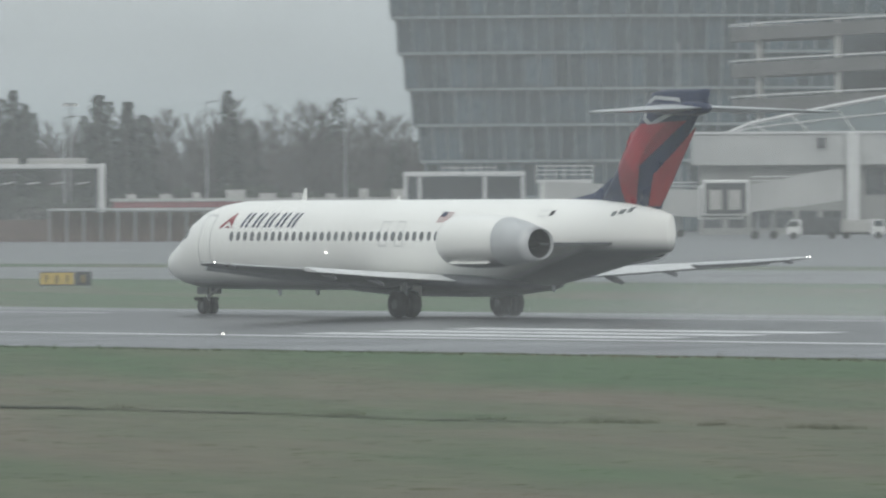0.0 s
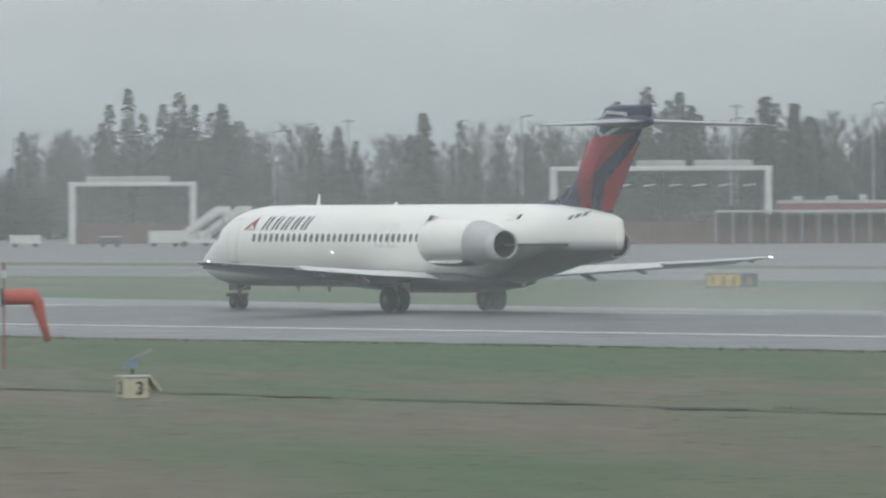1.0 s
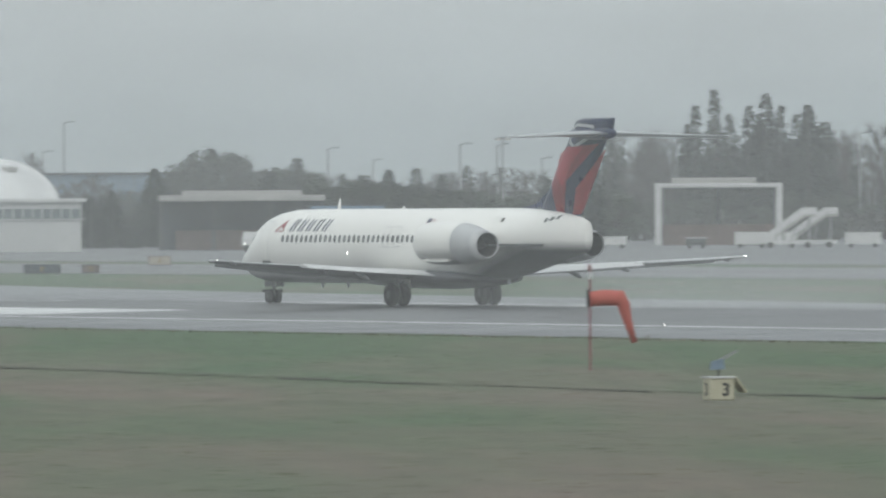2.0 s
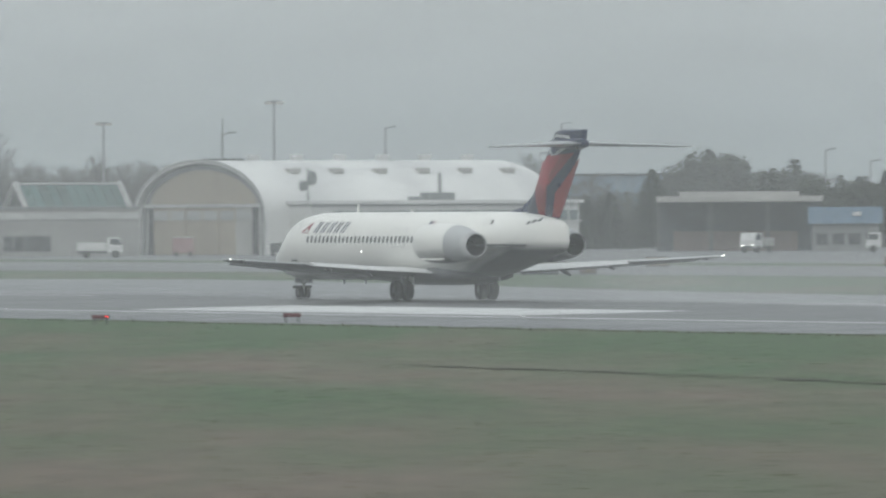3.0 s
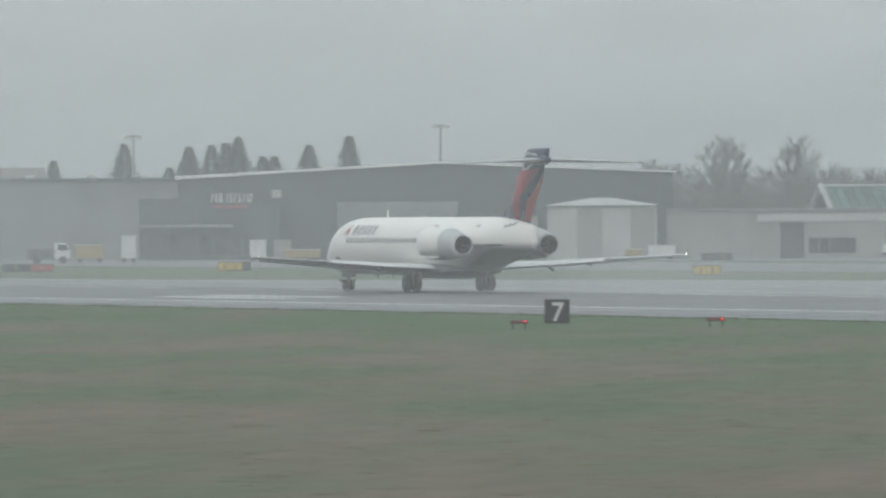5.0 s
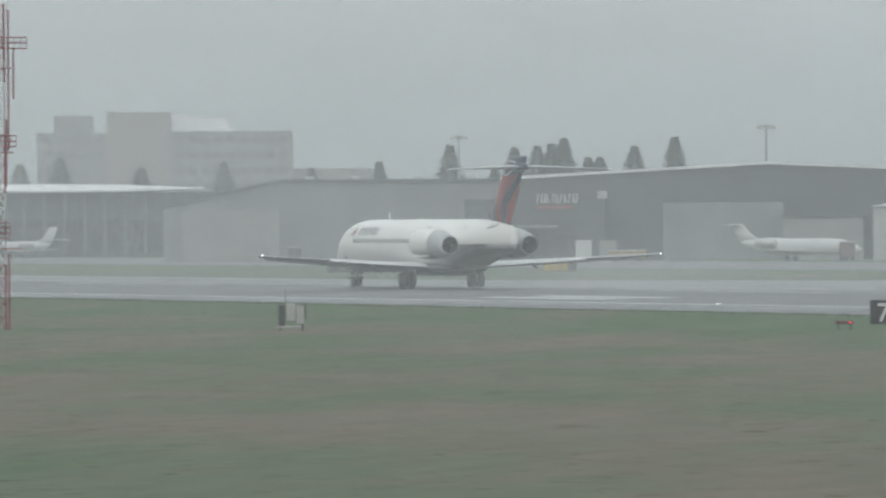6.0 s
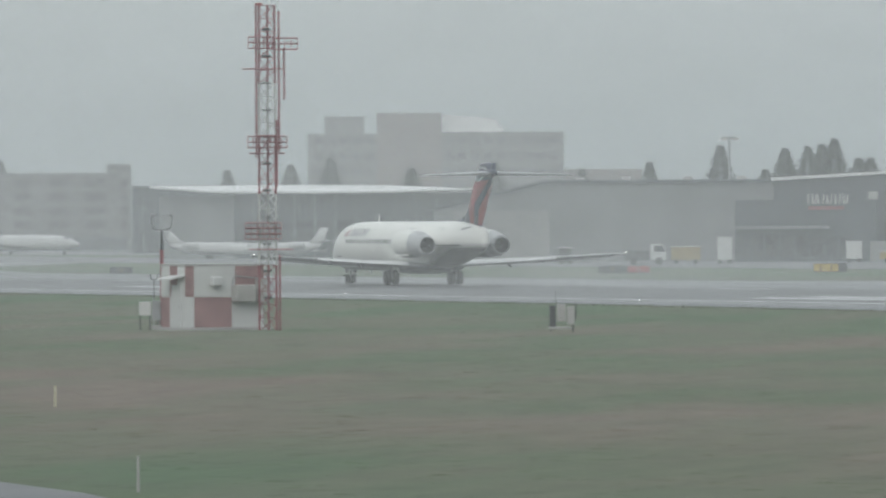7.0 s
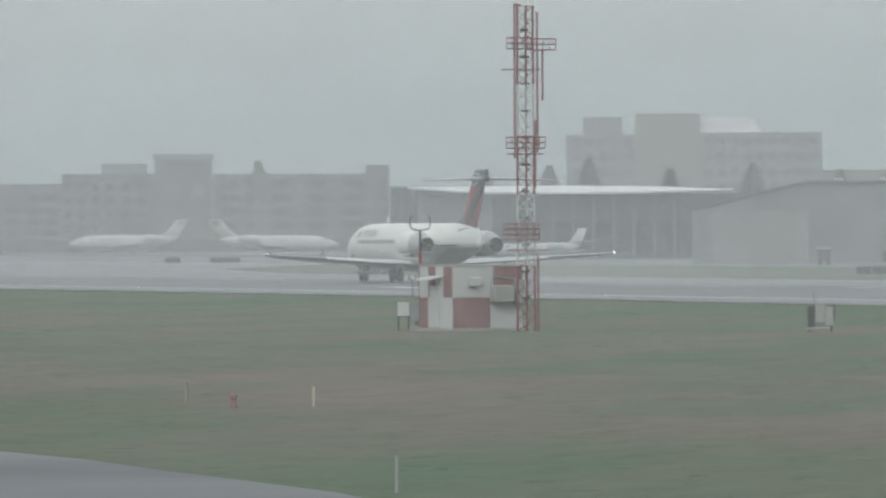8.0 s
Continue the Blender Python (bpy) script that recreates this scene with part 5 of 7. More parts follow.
def big_hangar():
    d = 1385
    root = thing("dark_hangar", at(20.944, d, GZ), "large slate-clad hangar with low gabled pale roof and signs", "hangar")
    x0, xr, x1 = -28.98, 4.71, 34.49
    ze, zr, zf = 10.37, 12.23, 10.92
    bm = B()
    prism(bm, [(x0, 0), (x1, 0), (x1, zf), (xr, zr), (x0, ze)], "y", 0, 40)
    part("wall", bm, WALL_DARK, root, "slate clad wall")
    bm = B()
    prism(bm, [(x0 - 0.4, ze), (xr, zr), (x1 + 0.4, zf), (x1 + 0.4, zf + 0.22), (xr, zr + 0.3), (x0 - 0.4, ze + 0.4)], "y", -0.7, 40.6)
    part("roof", bm, ROOF_METAL, root, "pale metal roof edge")
    panel_joints(root, x0, x1, 0, 0, ze - 0.3, 3.8, WALL_DARK)
    wall_block(root, "hangar_door", -8.55, 6.88, -0.25, 0.2, 0.05, 7.35, WALL_GREY, "paler grey hangar door")
    wall_block(root, "entrance_block", -33.91, -15.94, -5, 0.2, 0, 7.9, WALL_DARK, "dark entrance block")
    bm = B()
    box(bm, -33.76, -21.88, -7.5, -5, 4.21, 4.57)
    part("canopy", bm, WALL_GREY, root, "thin grey canopy")
    panes(root, "window", [(-32.97 + 1.9 * i, -5, 2.0, 1.6, 2.6) for i in range(8)], GLASS_DARK)
    wall_block(root, "store_door", -16.66, -14.49, -5.2, -4.8, 0, 2.57, CLAD_MID)
    # sign: plain upright bars for the name, a red bar below
    bm = B()
    bars = [0.0, 0.55, 0.95, 1.25, 1.95, 2.45, 2.95, 3.5, 4.05, 4.6, 5.0]
    for k, o in enumerate(bars):
        bm = B()
        x = -24.73 + o
        zb, zt = 7.36, 8.59
        prism(bm, [(x, zb), (x + 0.22, zb), (x + 0.36, zt), (x + 0.14, zt)] if k % 2 == 0 else [(x, zb), (x + 0.36, zb), (x + 0.4, zb + 0.3), (x + 0.2, zt), (x + 0.05, zt)], "y", -5.3, -5.05)
        part("sign_bar", bm, WALL_PALE, root)
    wall_block(root, "sign_stripe", -24.51, -20.04, -5.3, -5.05, 6.64, 7.07, RED_PAINT, "red stripe under the sign")
    wall_block(root, "sign_board", -16.95, -15.72, -0.35, -0.05, 7.92, 8.93, WALL_PALE, "small pale sign board")
    wall_block(root, "lean_to", 6.88, 17.03, -4, 0.2, 0, 5.46, CLAD_MID)
    wall_block(root, "lean_to_roof", 6.52, 17.24, -4.4, 0.2, 5.46, 5.82, WALL_DARK)


def grey_hangar():
    d = 1400
    root = thing("grey_hangar", at(19.018, d, GZ), "broad grey hangar with flat roof and ribbed wall", "hangar")
    x0, x1 = -11.72, 17.72
    h = 10.24
    xl = -26.37
    hl = 6.78
    bm = B()
    prism(bm, [(xl, 0), (x1, 0), (x1, h), (x0, h), (xl, hl)], "y", 0, 45)
    part("wall", bm, WALL_GREY, root, "grey ribbed wall")
    bm = B()
    prism(bm, [(xl - 0.3, hl), (x0, h), (x1 + 0.3, h), (x1 + 0.3, h + 0.4), (x0 - 0.1, h + 0.4), (xl - 0.3, hl + 0.4)], "y", -0.5, 45)
    part("roof", bm, WALL_DARK, root, "dark roof edge")
    panel_joints(root, xl, x1, 0, 0, h * 0.72, 4.2, WALL_GREY)
    wall_block(root, "door", -23.8, -11.35, -0.3, 0.1, 0.05, 6.74, CLAD_MID, "dull grey hangar door")
    panel_joints(root, -23.8, -11.35, -0.3, 0.1, 6.6, 2.1, WALL_GREY)
    for x in (-8, -2, 6, 13):
        wall_block(root, "roof_unit", x, x + 1.2, 3, 5, h + 0.4, h + 0.8, WALL_PALE)
    root = thing("flat_roof_hangar", at(17.293, 1600, GZ), "wide hangar with thin white overhanging roof and dark glass wall", "hangar")
    d = 1600
    w = 48.13
    zt, zm = 10.85, 9.62
    back = [(-w / 2, zt - 0.1), (-w * 0.3, zt), (0, zt + 0.05), (w * 0.25, zt - 0.1), (w / 2, zt - 0.6)]
    front = [(-w / 2, zt - 0.35), (-w * 0.3, zm + 0.15), (0, zm), (w * 0.25, zm + 0.1), (w / 2, zt - 0.8)]
    bm = B()
    loft(bm, [[(xf, -3, zf), (xf, -3, zf + 0.25), (xb, 14, zb), (xb, 40, zb), (xb, 40, zf)] for (xf, zf), (xb, zb) in zip(front, back)])
    part("roof", bm, ROOF_WET, root, "thin white roof rising from its eave")
    wall_block(root, "wall", -w * 0.24, w / 2 + 5, 0, 38, 0, zm - 0.05, WALL_DARK, "dark glazed wall")
    wall_block(root, "side_wall", -w * 0.47, -w * 0.24, 0.5, 38, 0, zm - 0.4, WALL_GREY, "paler side wall")
    panel_joints(root, -w * 0.24, w / 2 + 5, 0, 0, zm - 0.1, 3.0, WALL_GREY)
    panes(root, "window", [(-w * 0.22 + 3.0 * i + 0.5, 0, 3.2, 2.5, 4.6) for i in range(13)], GLASS_DARK)


def far_hospital():
    d = 2500
    root = thing("office_block", at(17.947, d, GZ), "large stepped office block with brown tower and white roof", "building")
    def blk(name, xa, xb, yt, depth, material, label="", y0=0):
        wall_block(root, name, xa * 2500 / 19115, xb * 2500 / 19115, y0, depth, 0, yt, material, label)
    blk("wing", -225, -100, 25.63, 30, FAR_WALL)
    blk("stair_tower", -195, -127, 29.68, 34, FAR_WALL, y0=3)
    blk("brown_tower", -102, 12, 30.38, 30, WALL_BROWN, "brown brick tower", -2)
    blk("main_wing", 12, 228, 25.96, 32, FAR_WALL, "pale office wing")
    bm = B()
    prism(bm, [(12 * 0.1308, 25.96), (122 * 0.1308, 25.96), (108 * 0.1308, 28.97), (14 * 0.1308, 29.88)], "y", 2, 24)
    part("white_roof", bm, ROOF_WET, root, "white sloping roof")
    cells = []
    for k in range(6):
        z = 6 + 3.6 * k
        cells += [(-27 + 3.0 * i, 0, z, 1.9, 1.5) for i in range(5)] + [(3.4 + 3.0 * i, 0, z, 2.0, 1.5) for i in range(9)]
    panes(root, "window", cells, GLASS_DARK, 0.15)
    wall_block(root, "low_wing", 30, 48, 5, 30, 0, 17.22, WALL_BROWN)


def deck_garage():
    d = 2100
    root = thing("parking_garage", at(15.765, d, GZ), "pale five-storey building with rows of dark openings and stair tower", "building")
    k = 2100 / 19115
    h = 15.07
    wall_block(root, "main_wall", -122 * k, 188 * k, 0, 30, 0, h, FAR_WALL)
    wall_block(root, "corner_tower", 148 * k, 190 * k, -0.6, 8, 0, 16.75, FAR_WALL)
    wall_block(root, "stair_tower", -225 * k, -124 * k, -3, 14, 0, 17.82, FAR_WALL, "pale stair tower")
    wall_block(root, "tower_cap", -228 * k, -121 * k, -3.3, 14, 17.82, 17.82 + 1.2, WALL_GREY)
    wall_block(root, "left_wing", -390 * k, -225 * k, 2, 25, 0, 15.25, FAR_WALL)
    wall_block(root, "wing_cap", -320 * k, -240 * k, 3, 20, 15.25, 17.21, WALL_GREY)
    wall_block(root, "far_wing", -620 * k, -390 * k, 4, 25, 0, 13.35, FAR_WALL)
    cells = []
    for f in range(5):
        z = 1.9 + 2.72 * f
        for xp, wp in ((-102, 10), (-86, 12), (-58, 12), (-2, 30), (62, 32), (126, 34), (178, 12)):
            cells.append((xp * k, 0 if xp < 150 else -0.6, z + 0.4, wp * k, 1.5))
        for xp in (-380, -355, -330, -305, -275, -250):
            cells.append((xp * k, 2, z, 1.2, 1.4))
        for xp in (-600, -560, -520, -480, -440, -410):
            cells.append((xp * k, 4, z * 0.82, 2.2, 1.2))
    panes(root, "opening", cells, BLACK, 0.14)
    bm = B()
    rod(bm, (-148 * k, -3.2, h - 3.2), (-148 * k, -3.0, h - 3.2), 1.1, 1.1, 16)
    part("round_sign", bm, WALL_GREY, root, "round grey sign")


root = thing("dark_store", at(16.58, 1900, GZ), "dark slate store behind the white-roofed hangar", "building")
wall_block(root, "wall", -8, 8, 0, 20, 0, 11.57, WALL_DARK)
wall_block(root, "roof", -8.3, 8.3, -0.4, 20.4, 11.57, 11.87, WALL_GREY)
panel_joints(root, -8, 8, 0, 0, 11.57, 2.0, WALL_GREY)
root = thing("boundary_wall", at(15.1, 2070, GZ), "long low dark wall at the edge of the apron", "wall")
wall_block(root, "wall", -52, 44, 0, 0.6, 0, 2.6, WALL_DARK)
wall_block(root, "coping", -52, 44, -0.1, 0.7, 2.6, 2.75, WALL_GREY)
office_tower()
ramp_garage()
concourse()
jet_bridge(36.561, 1380, 12.5, True, 3.31, 5.13, "white jet bridge with boxy dark-hooded cab on wheeled legs")
jet_bridge(35.662, 1450, 21.0, False, 2.7, 3.77, "long white ribbed jet bridge with roof railing")
portal(32.323, 1408, 27.99, 10.16, [(-10.8, -4.6), (-3.2, 3.2), (4.3, 12.0)], "white steel portal of an open shed with strip lamps", 8)
portal(29.521, 1500, 16.79, 8.64, [(-6.5, 5.2)], "white steel portal of an open shed", 0)
baggage_canopy()
low_store()
gate_frame()
open_shelter()
arch_hangar()
skylight_house()
big_hangar()
grey_hangar()
far_hospital()
deck_garage()
root = thing("long_store", at(26.423, 1800, GZ), "long dark blue-grey store behind the trees", "building")
wall_block(root, "wall", -15, 15, 0, 20, 0, 11.17, BLUE_GREY)
wall_block(root, "roof", -15.4, 15.4, -0.5, 20.5, 11.17, 11.54, WALL_DARK)
panel_joints(root, -15, 15, 0, 0, 11.17, 2.5, WALL_GREY)


# ---- runway markings ----
def bar(x0, x1, y0, y1):
    stripe("touchdown_bar", x0, x1, y0, y1, "white painted touchdown bar on wet asphalt")


for s in (-1, 1):
    for y0, count in ((305.5, 3), (606.5, 2), (606.5 + 150, 1)):
        for k in range(count):
            x = C + s * (12.0 + 3.3 * k)
            bar(min(x, x + s * 1.8), max(x, x + s * 1.8), y0, y0 + 22.8)
    stripe("aiming_block", min(C + s * 10.9, C + s * 20), max(C + s * 10.9, C + s * 20), 456.5, 456.5 + 45.7, "broad white painted aiming block on wet asphalt")
for k in range(-6, 60):
    stripe("centre_dash", C - 0.45, C + 0.45, 60 * k + 12, 60 * k + 48, "white painted centre line dash on wet asphalt")


# ---- lamps, signs and equipment on the field ----
def flood_pole(bearing, dist, top, kind):
    label = "tall grey floodlight mast with a ring of lamps" if kind == "mast" else "slim grey street lamp with one arm"
    root = thing("floodlight_mast" if kind == "mast" else "street_lamp", at(bearing, dist, GZ), label, "lamp post", "lamp posts across the field")
    bm = B()
    rod(bm, (0, 0, 0), (0, 0, top), 0.28, 0.12, 8)
    part("pole", bm, STEEL, root)
    if kind == "mast":
        bm = B()
        rod(bm, (0, 0, top - 0.1), (0, 0, top + 0.12), 0.9, 0.9, 12)
        head = part("head", bm, STEEL_DARK, root, "dark round lamp head")
        for k in range(6):
            bm = B()
            a = math.pi * k / 3
            box(bm, math.cos(a) * 1.0 - 0.25, math.cos(a) * 1.0 + 0.25, math.sin(a) * 1.0 - 0.25, math.sin(a) * 1.0 + 0.25, top - 0.35, top + 0.05, 0.04)
            part("lamp", bm, GLASS_CLEAR, head)
    else:
        bm = B()
        rod(bm, (0, 0, top - 0.2), (1.2, 0, top + 0.05), 0.09, 0.07, 6)
        box(bm, 0.8, 1.9, -0.18, 0.18, top - 0.02, top + 0.16, 0.03)
        part("arm", bm, STEEL_DARK, root)
    return root


POLE_ROWS = [(33.45, 1750, 21.28, 0), (34.185, 1750, 21.54, 0), (32.726, 1760, 21.11, 1), (32.696, 1740, 18.85, 0), (35.956, 1600, 28.36, 0), (31.586, 1750, 19.52, 0), (31.975, 1500, 17.15, 0), (31.241, 1900, 19.89, 0), (30.666, 1900, 20.08, 1), (28.892, 1750, 16.4, 0), (29.85, 1900, 19.67, 0), (30.27, 1850, 17.87, 0), (30.437, 1850, 19.1, 0), (27.45, 1850, 15.68, 0), (27.689, 2000, 14.37, 0), (28.151, 1700, 15.46, 0), (28.349, 1750, 15.63, 0), (28.378, 1700, 16.32, 1), (28.585, 2000, 14.53, 0), (24.526, 1420, 19.91, 1), (23.622, 1650, 19.09, 1), (25.116, 1750, 19.06, 0), (26.051, 2000, 21.56, 0), (25.938, 2000, 16.14, 0), (21.138, 1440, 17.56, 1), (24.251, 1500, 16.39, 0), (19.509, 1480, 16.62, 1)]
for bearing, dist, top, kind in POLE_ROWS:
    flood_pole(bearing, dist, top, "mast" if kind else "lamp")


def field_sign(bearing, dist, w, h, faces, label):
    """A low lit airfield sign: a box on short legs with one or two coloured faces."""
    root = thing("airfield_sign", at(bearing, dist, GZ), label, "sign", "low airfield signs")
    x = -w / 2
    for frac, material, marks in faces:
        bm = B()
        box(bm, x, x + w * frac - 0.04, -0.18, 0.18, 0.18, h, 0.03)
        case = part("case", bm, STEEL_DARK, root)
        bm = B()
        box(bm, x + 0.06, x + w * frac - 0.1, -0.21, -0.17, 0.26, h - 0.07)
        part("face", bm, material, case)
        for k in range(marks):
            bm = B()
            mx = x + w * frac * (k + 0.7) / (marks + 0.4)
            box(bm, mx - 0.13, mx + 0.08, -0.235, -0.205, 0.36, h - 0.2)
            part("mark", bm, DULL_MARK if material is not RED_SIGN else FADED_PINK, case)
        x += w * frac
    for lx in (-w / 2 + 0.25, w / 2 - 0.25):
        bm = B()
        rod(bm, (lx, 0, 0), (lx, 0, 0.25), 0.05, 0.05, 6)
        part("leg", bm, STEEL, root)


field_sign(32.699, 668.1, 3.25, 1.05, [(0.68, YELLOW_SIGN, 3), (0.32, BLACK, 1)], "yellow and black taxiway sign on the grass")
field_sign(30.687, 738.8, 5.64, 1.05, [(0.57, BLACK, 2), (0.43, RED_SIGN, 2)], "black and red taxiway sign on the grass")
field_sign(27.82, 1002.5, 2.31, 1.0, [(1.0, WALL_TAN, 1)], "brownish sign seen from its rear beside the taxiway")
field_sign(22.601, 1259.1, 3.69, 1.05, [(1.0, BLACK, 2)], "dark taxiway sign beside the apron")
field_sign(22.547, 951.9, 2.49, 1.05, [(1.0, YELLOW_SIGN, 2)], "yellow taxiway sign on the grass")
field_sign(20.042, 1073.3, 3.37, 1.05, [(0.75, YELLOW_SIGN, 2), (0.25, BLACK, 0)], "yellow taxiway sign on the grass")
field_sign(25.933, 889.5, 3.07, 0.95, [(1.0, WALL_DARK, 1)], "dark sign seen from its rear on the grass")
field_sign(26.191, 893.9, 1.5, 0.9, [(1.0, WALL_BROWN, 1)], "small brown sign seen from its rear")
field_sign(26.556, 1009.1, 2.22, 1.1, [(1.0, WALL_TAN, 1)], "brownish sign seen from its rear beside the taxiway")
field_sign(34.702, 833.6, 3.58, 1.0, [(1.0, WALL_DARK, 1)], "dark sign seen from its rear beside the taxiway")
field_sign(15.184, 1475.3, 2.16, 0.9, [(1.0, BLACK, 0)], "small dark sign beside the taxiway")
field_sign(15.462, 1465.3, 4.14, 0.9, [(1.0, BLACK, 1)], "dark sign beside the taxiway")
field_sign(16.283, 1116.0, 2.45, 0.85, [(1.0, STEEL_DARK, 1)], "dark grey sign beside the runway")
field_sign(18.949, 1069.8, 5.15, 0.95, [(0.55, STEEL_DARK, 1), (0.45, RED_SIGN, 1)], "dark and red taxiway sign on the grass")


def distance_sign():
    """The runway distance board with a white 7 on black."""
    d = 529.4
    root = thing("distance_sign", at(21.752, d, ground_z(d * math.sin(radians(21.752)))), "black runway distance board with a white numeral seven", "sign")
    bm = B()
    box(bm, -0.62, 0.62, -0.16, 0.16, 0.06, 1.24, 0.03)
    case = part("case", bm, BLACK, root)
    bm = B()
    box(bm, -0.58, 0.58, -0.185, -0.155, 0.1, 1.2)
    part("face", bm, BLACK, case)
    curve = bpy.data.curves.new("numeral", "FONT")
    curve.body, curve.size, curve.align_x, curve.extrude, curve.offset = "7", 1.28, "CENTER", 0.006, 0.015
    num = new("numeral", curve)
    num.data.materials.append(FRAME_WHITE)
    num.parent = case
    num.matrix_basis = pose(0.03, -0.2, 0.19, 90, 0, 0)
    for x in (-0.4, 0.4):
        bm = B()
        box(bm, x - 0.05, x + 0.05, -0.1, 0.1, 0, 0.08)
        part("foot", bm, STEEL, root)


def light_box(bearing, dist, lamp, label):
    """Approach indicator: a red box on legs, some with a lit red lamp."""
    root = thing("approach_light", at(bearing, dist, ground_z(dist * math.sin(radians(bearing)))), label, "runway light", "red approach indicator boxes")
    bm = B()
    box(bm, -0.42, 0.42, -0.3, 0.5, 0.28, 0.46, 0.03)
    part("housing", bm, DULL_RED, root, "dull red lamp housing")
    for x in (-0.3, 0.3):
        bm = B()
        rod(bm, (x, 0, 0), (x, 0, 0.3), 0.03, 0.03, 6)
        part("leg", bm, STEEL_DARK, root)
    for x in (0.3,) if lamp else ():
        bm = B()
        bmesh.ops.create_icosphere(bm, subdivisions=2, radius=0.035, matrix=Matrix.Translation((x, -0.33, 0.38)))
        part("lamp", bm, LAMP_RED, root, "lit red lamp")


def edge_light(x, y):
    root = thing("edge_light", pose(x, y, ground_z(x) + 0.02), "small lit white runway edge light on the shoulder", "runway light", "runway edge lights")
    bm = B()
    rod(bm, (0, 0, -0.02), (0, 0, 0.03), 0.14, 0.12, 10)
    part("base", bm, STEEL_DARK, root)
    bm = B()
    bmesh.ops.create_icosphere(bm, subdivisions=2, radius=0.014, matrix=Matrix.Translation((0, 0, 0.04)))
    part("lamp", bm, LAMP_WHITE, root, "lit white lamp")


def windsock():
    d = 361.3
    root = thing("windsock", at(28.836, d, GZ), "orange windsock drooping from a red and white pole", "windsock")
    zt = 3.55
    bm = B()
    rod(bm, (0, 0, 0), (0, 0, zt - 0.5), 0.035, 0.03, 8)
    part("pole", bm, RED_PAINT, root)
    bm = B()
    rod(bm, (0, 0, zt - 0.5), (0, 0, zt - 0.24), 0.05, 0.05, 8)
    part("white_band", bm, FRAME_WHITE, root)
    bm = B()
    rod(bm, (0, 0, zt - 0.24), (0, 0, zt), 0.05, 0.05, 8)
    part("red_tip", bm, RED_PAINT, root)
    # cloth in three rigid lengths
    pts = [(0.0, zt - 1.16, 0.25), (0.5, zt - 1.12, 0.27), (1.02, zt - 1.14, 0.27), (1.12, zt - 1.35, 0.22), (1.26, zt - 1.9, 0.15), (1.48, zt - 2.62, 0.1)]
    bm = B()
    rings = []
    for i, (x, z, r) in enumerate(pts):
        a, b = pts[max(0, i - 1)], pts[min(len(pts) - 1, i + 1)]
        t = Vector((b[0] - a[0], 0, b[1] - a[1])).normalized()
        u = Vector((-t.z, 0, t.x))
        rings.append([Vector((x, 0, z)) + u * r * math.cos(q) + Vector((0, r * math.sin(q), 0)) for q in [2 * math.pi * k / 14 for k in range(14)]])
    loft(bm, rings)
    part("sock", bm, ORANGE, root, "drooping orange cloth sock", True)
    bm = B()
    rod(bm, (-0.06, 0, zt - 1.45), (-0.06, 0, zt - 0.85), 0.06, 0.06, 8)
    part("swivel", bm, STEEL_DARK, root)


def marker_box():
    """The painted box with a three on it, and the blue swivelling light above."""
    d = 305.4
    root = thing("marker_box", at(29.516, d, GZ, 22), "cream painted concrete box with black numeral threes and a sloped flap", "marker")
    bm = B()
    box(bm, -0.36, 0.36, -0.3, 0.3, 0, 0.62, 0.02)
    body = part("body", bm, CREAM, root, "cream painted box")
    bm = B()
    box(bm, -0.4, 0.4, -0.34, 0.34, 0.62, 0.66)
    part("lid", bm, FRAME_WHITE, root)
    bm = B()
    prism(bm, [(0.38, 0.65), (0.72, 0.2), (0.75, 0.24), (0.42, 0.67)], "y", -0.3, 0.3)
    part("flap", bm, CREAM, root)
    for x, y, rz in ((0.1, -0.31, 0), (-0.37, 0.0, -90)):
        curve = bpy.data.curves.new("numeral", "FONT")
        curve.body, curve.size, curve.align_x, curve.extrude, curve.offset = "3", 0.5, "CENTER", 0.003, 0.016
        num = new("numeral", curve)
        num.data.materials.append(BLACK)
        num.parent = body
        num.matrix_basis = pose(x, y, 0.13, 90, 0, rz)
    d = 344.5
    root = thing("approach_lamp", at(29.516, d, GZ), "blue grey aimed lamp on a short post with a long arm", "runway light")
    bm = B()
    rod(bm, (0, 0, 0), (0, 0, 0.3), 0.035, 0.035, 8)
    part("post", bm, STEEL_DARK, root)
    bm = B()
    prism(bm, [(-0.28, 0.26), (0.2, 0.28), (0.16, 0.62), (-0.24, 0.52)], "y", -0.2, 0.2)
    part("housing", bm, BLUE_GREY, root, "blue grey lamp housing")
    bm = B()
    prism(bm, [(-0.18, 0.5), (0.6, 0.9), (0.62, 0.85), (-0.1, 0.42)], "y", -0.06, 0.06)
    part("arm", bm, STEEL, root)


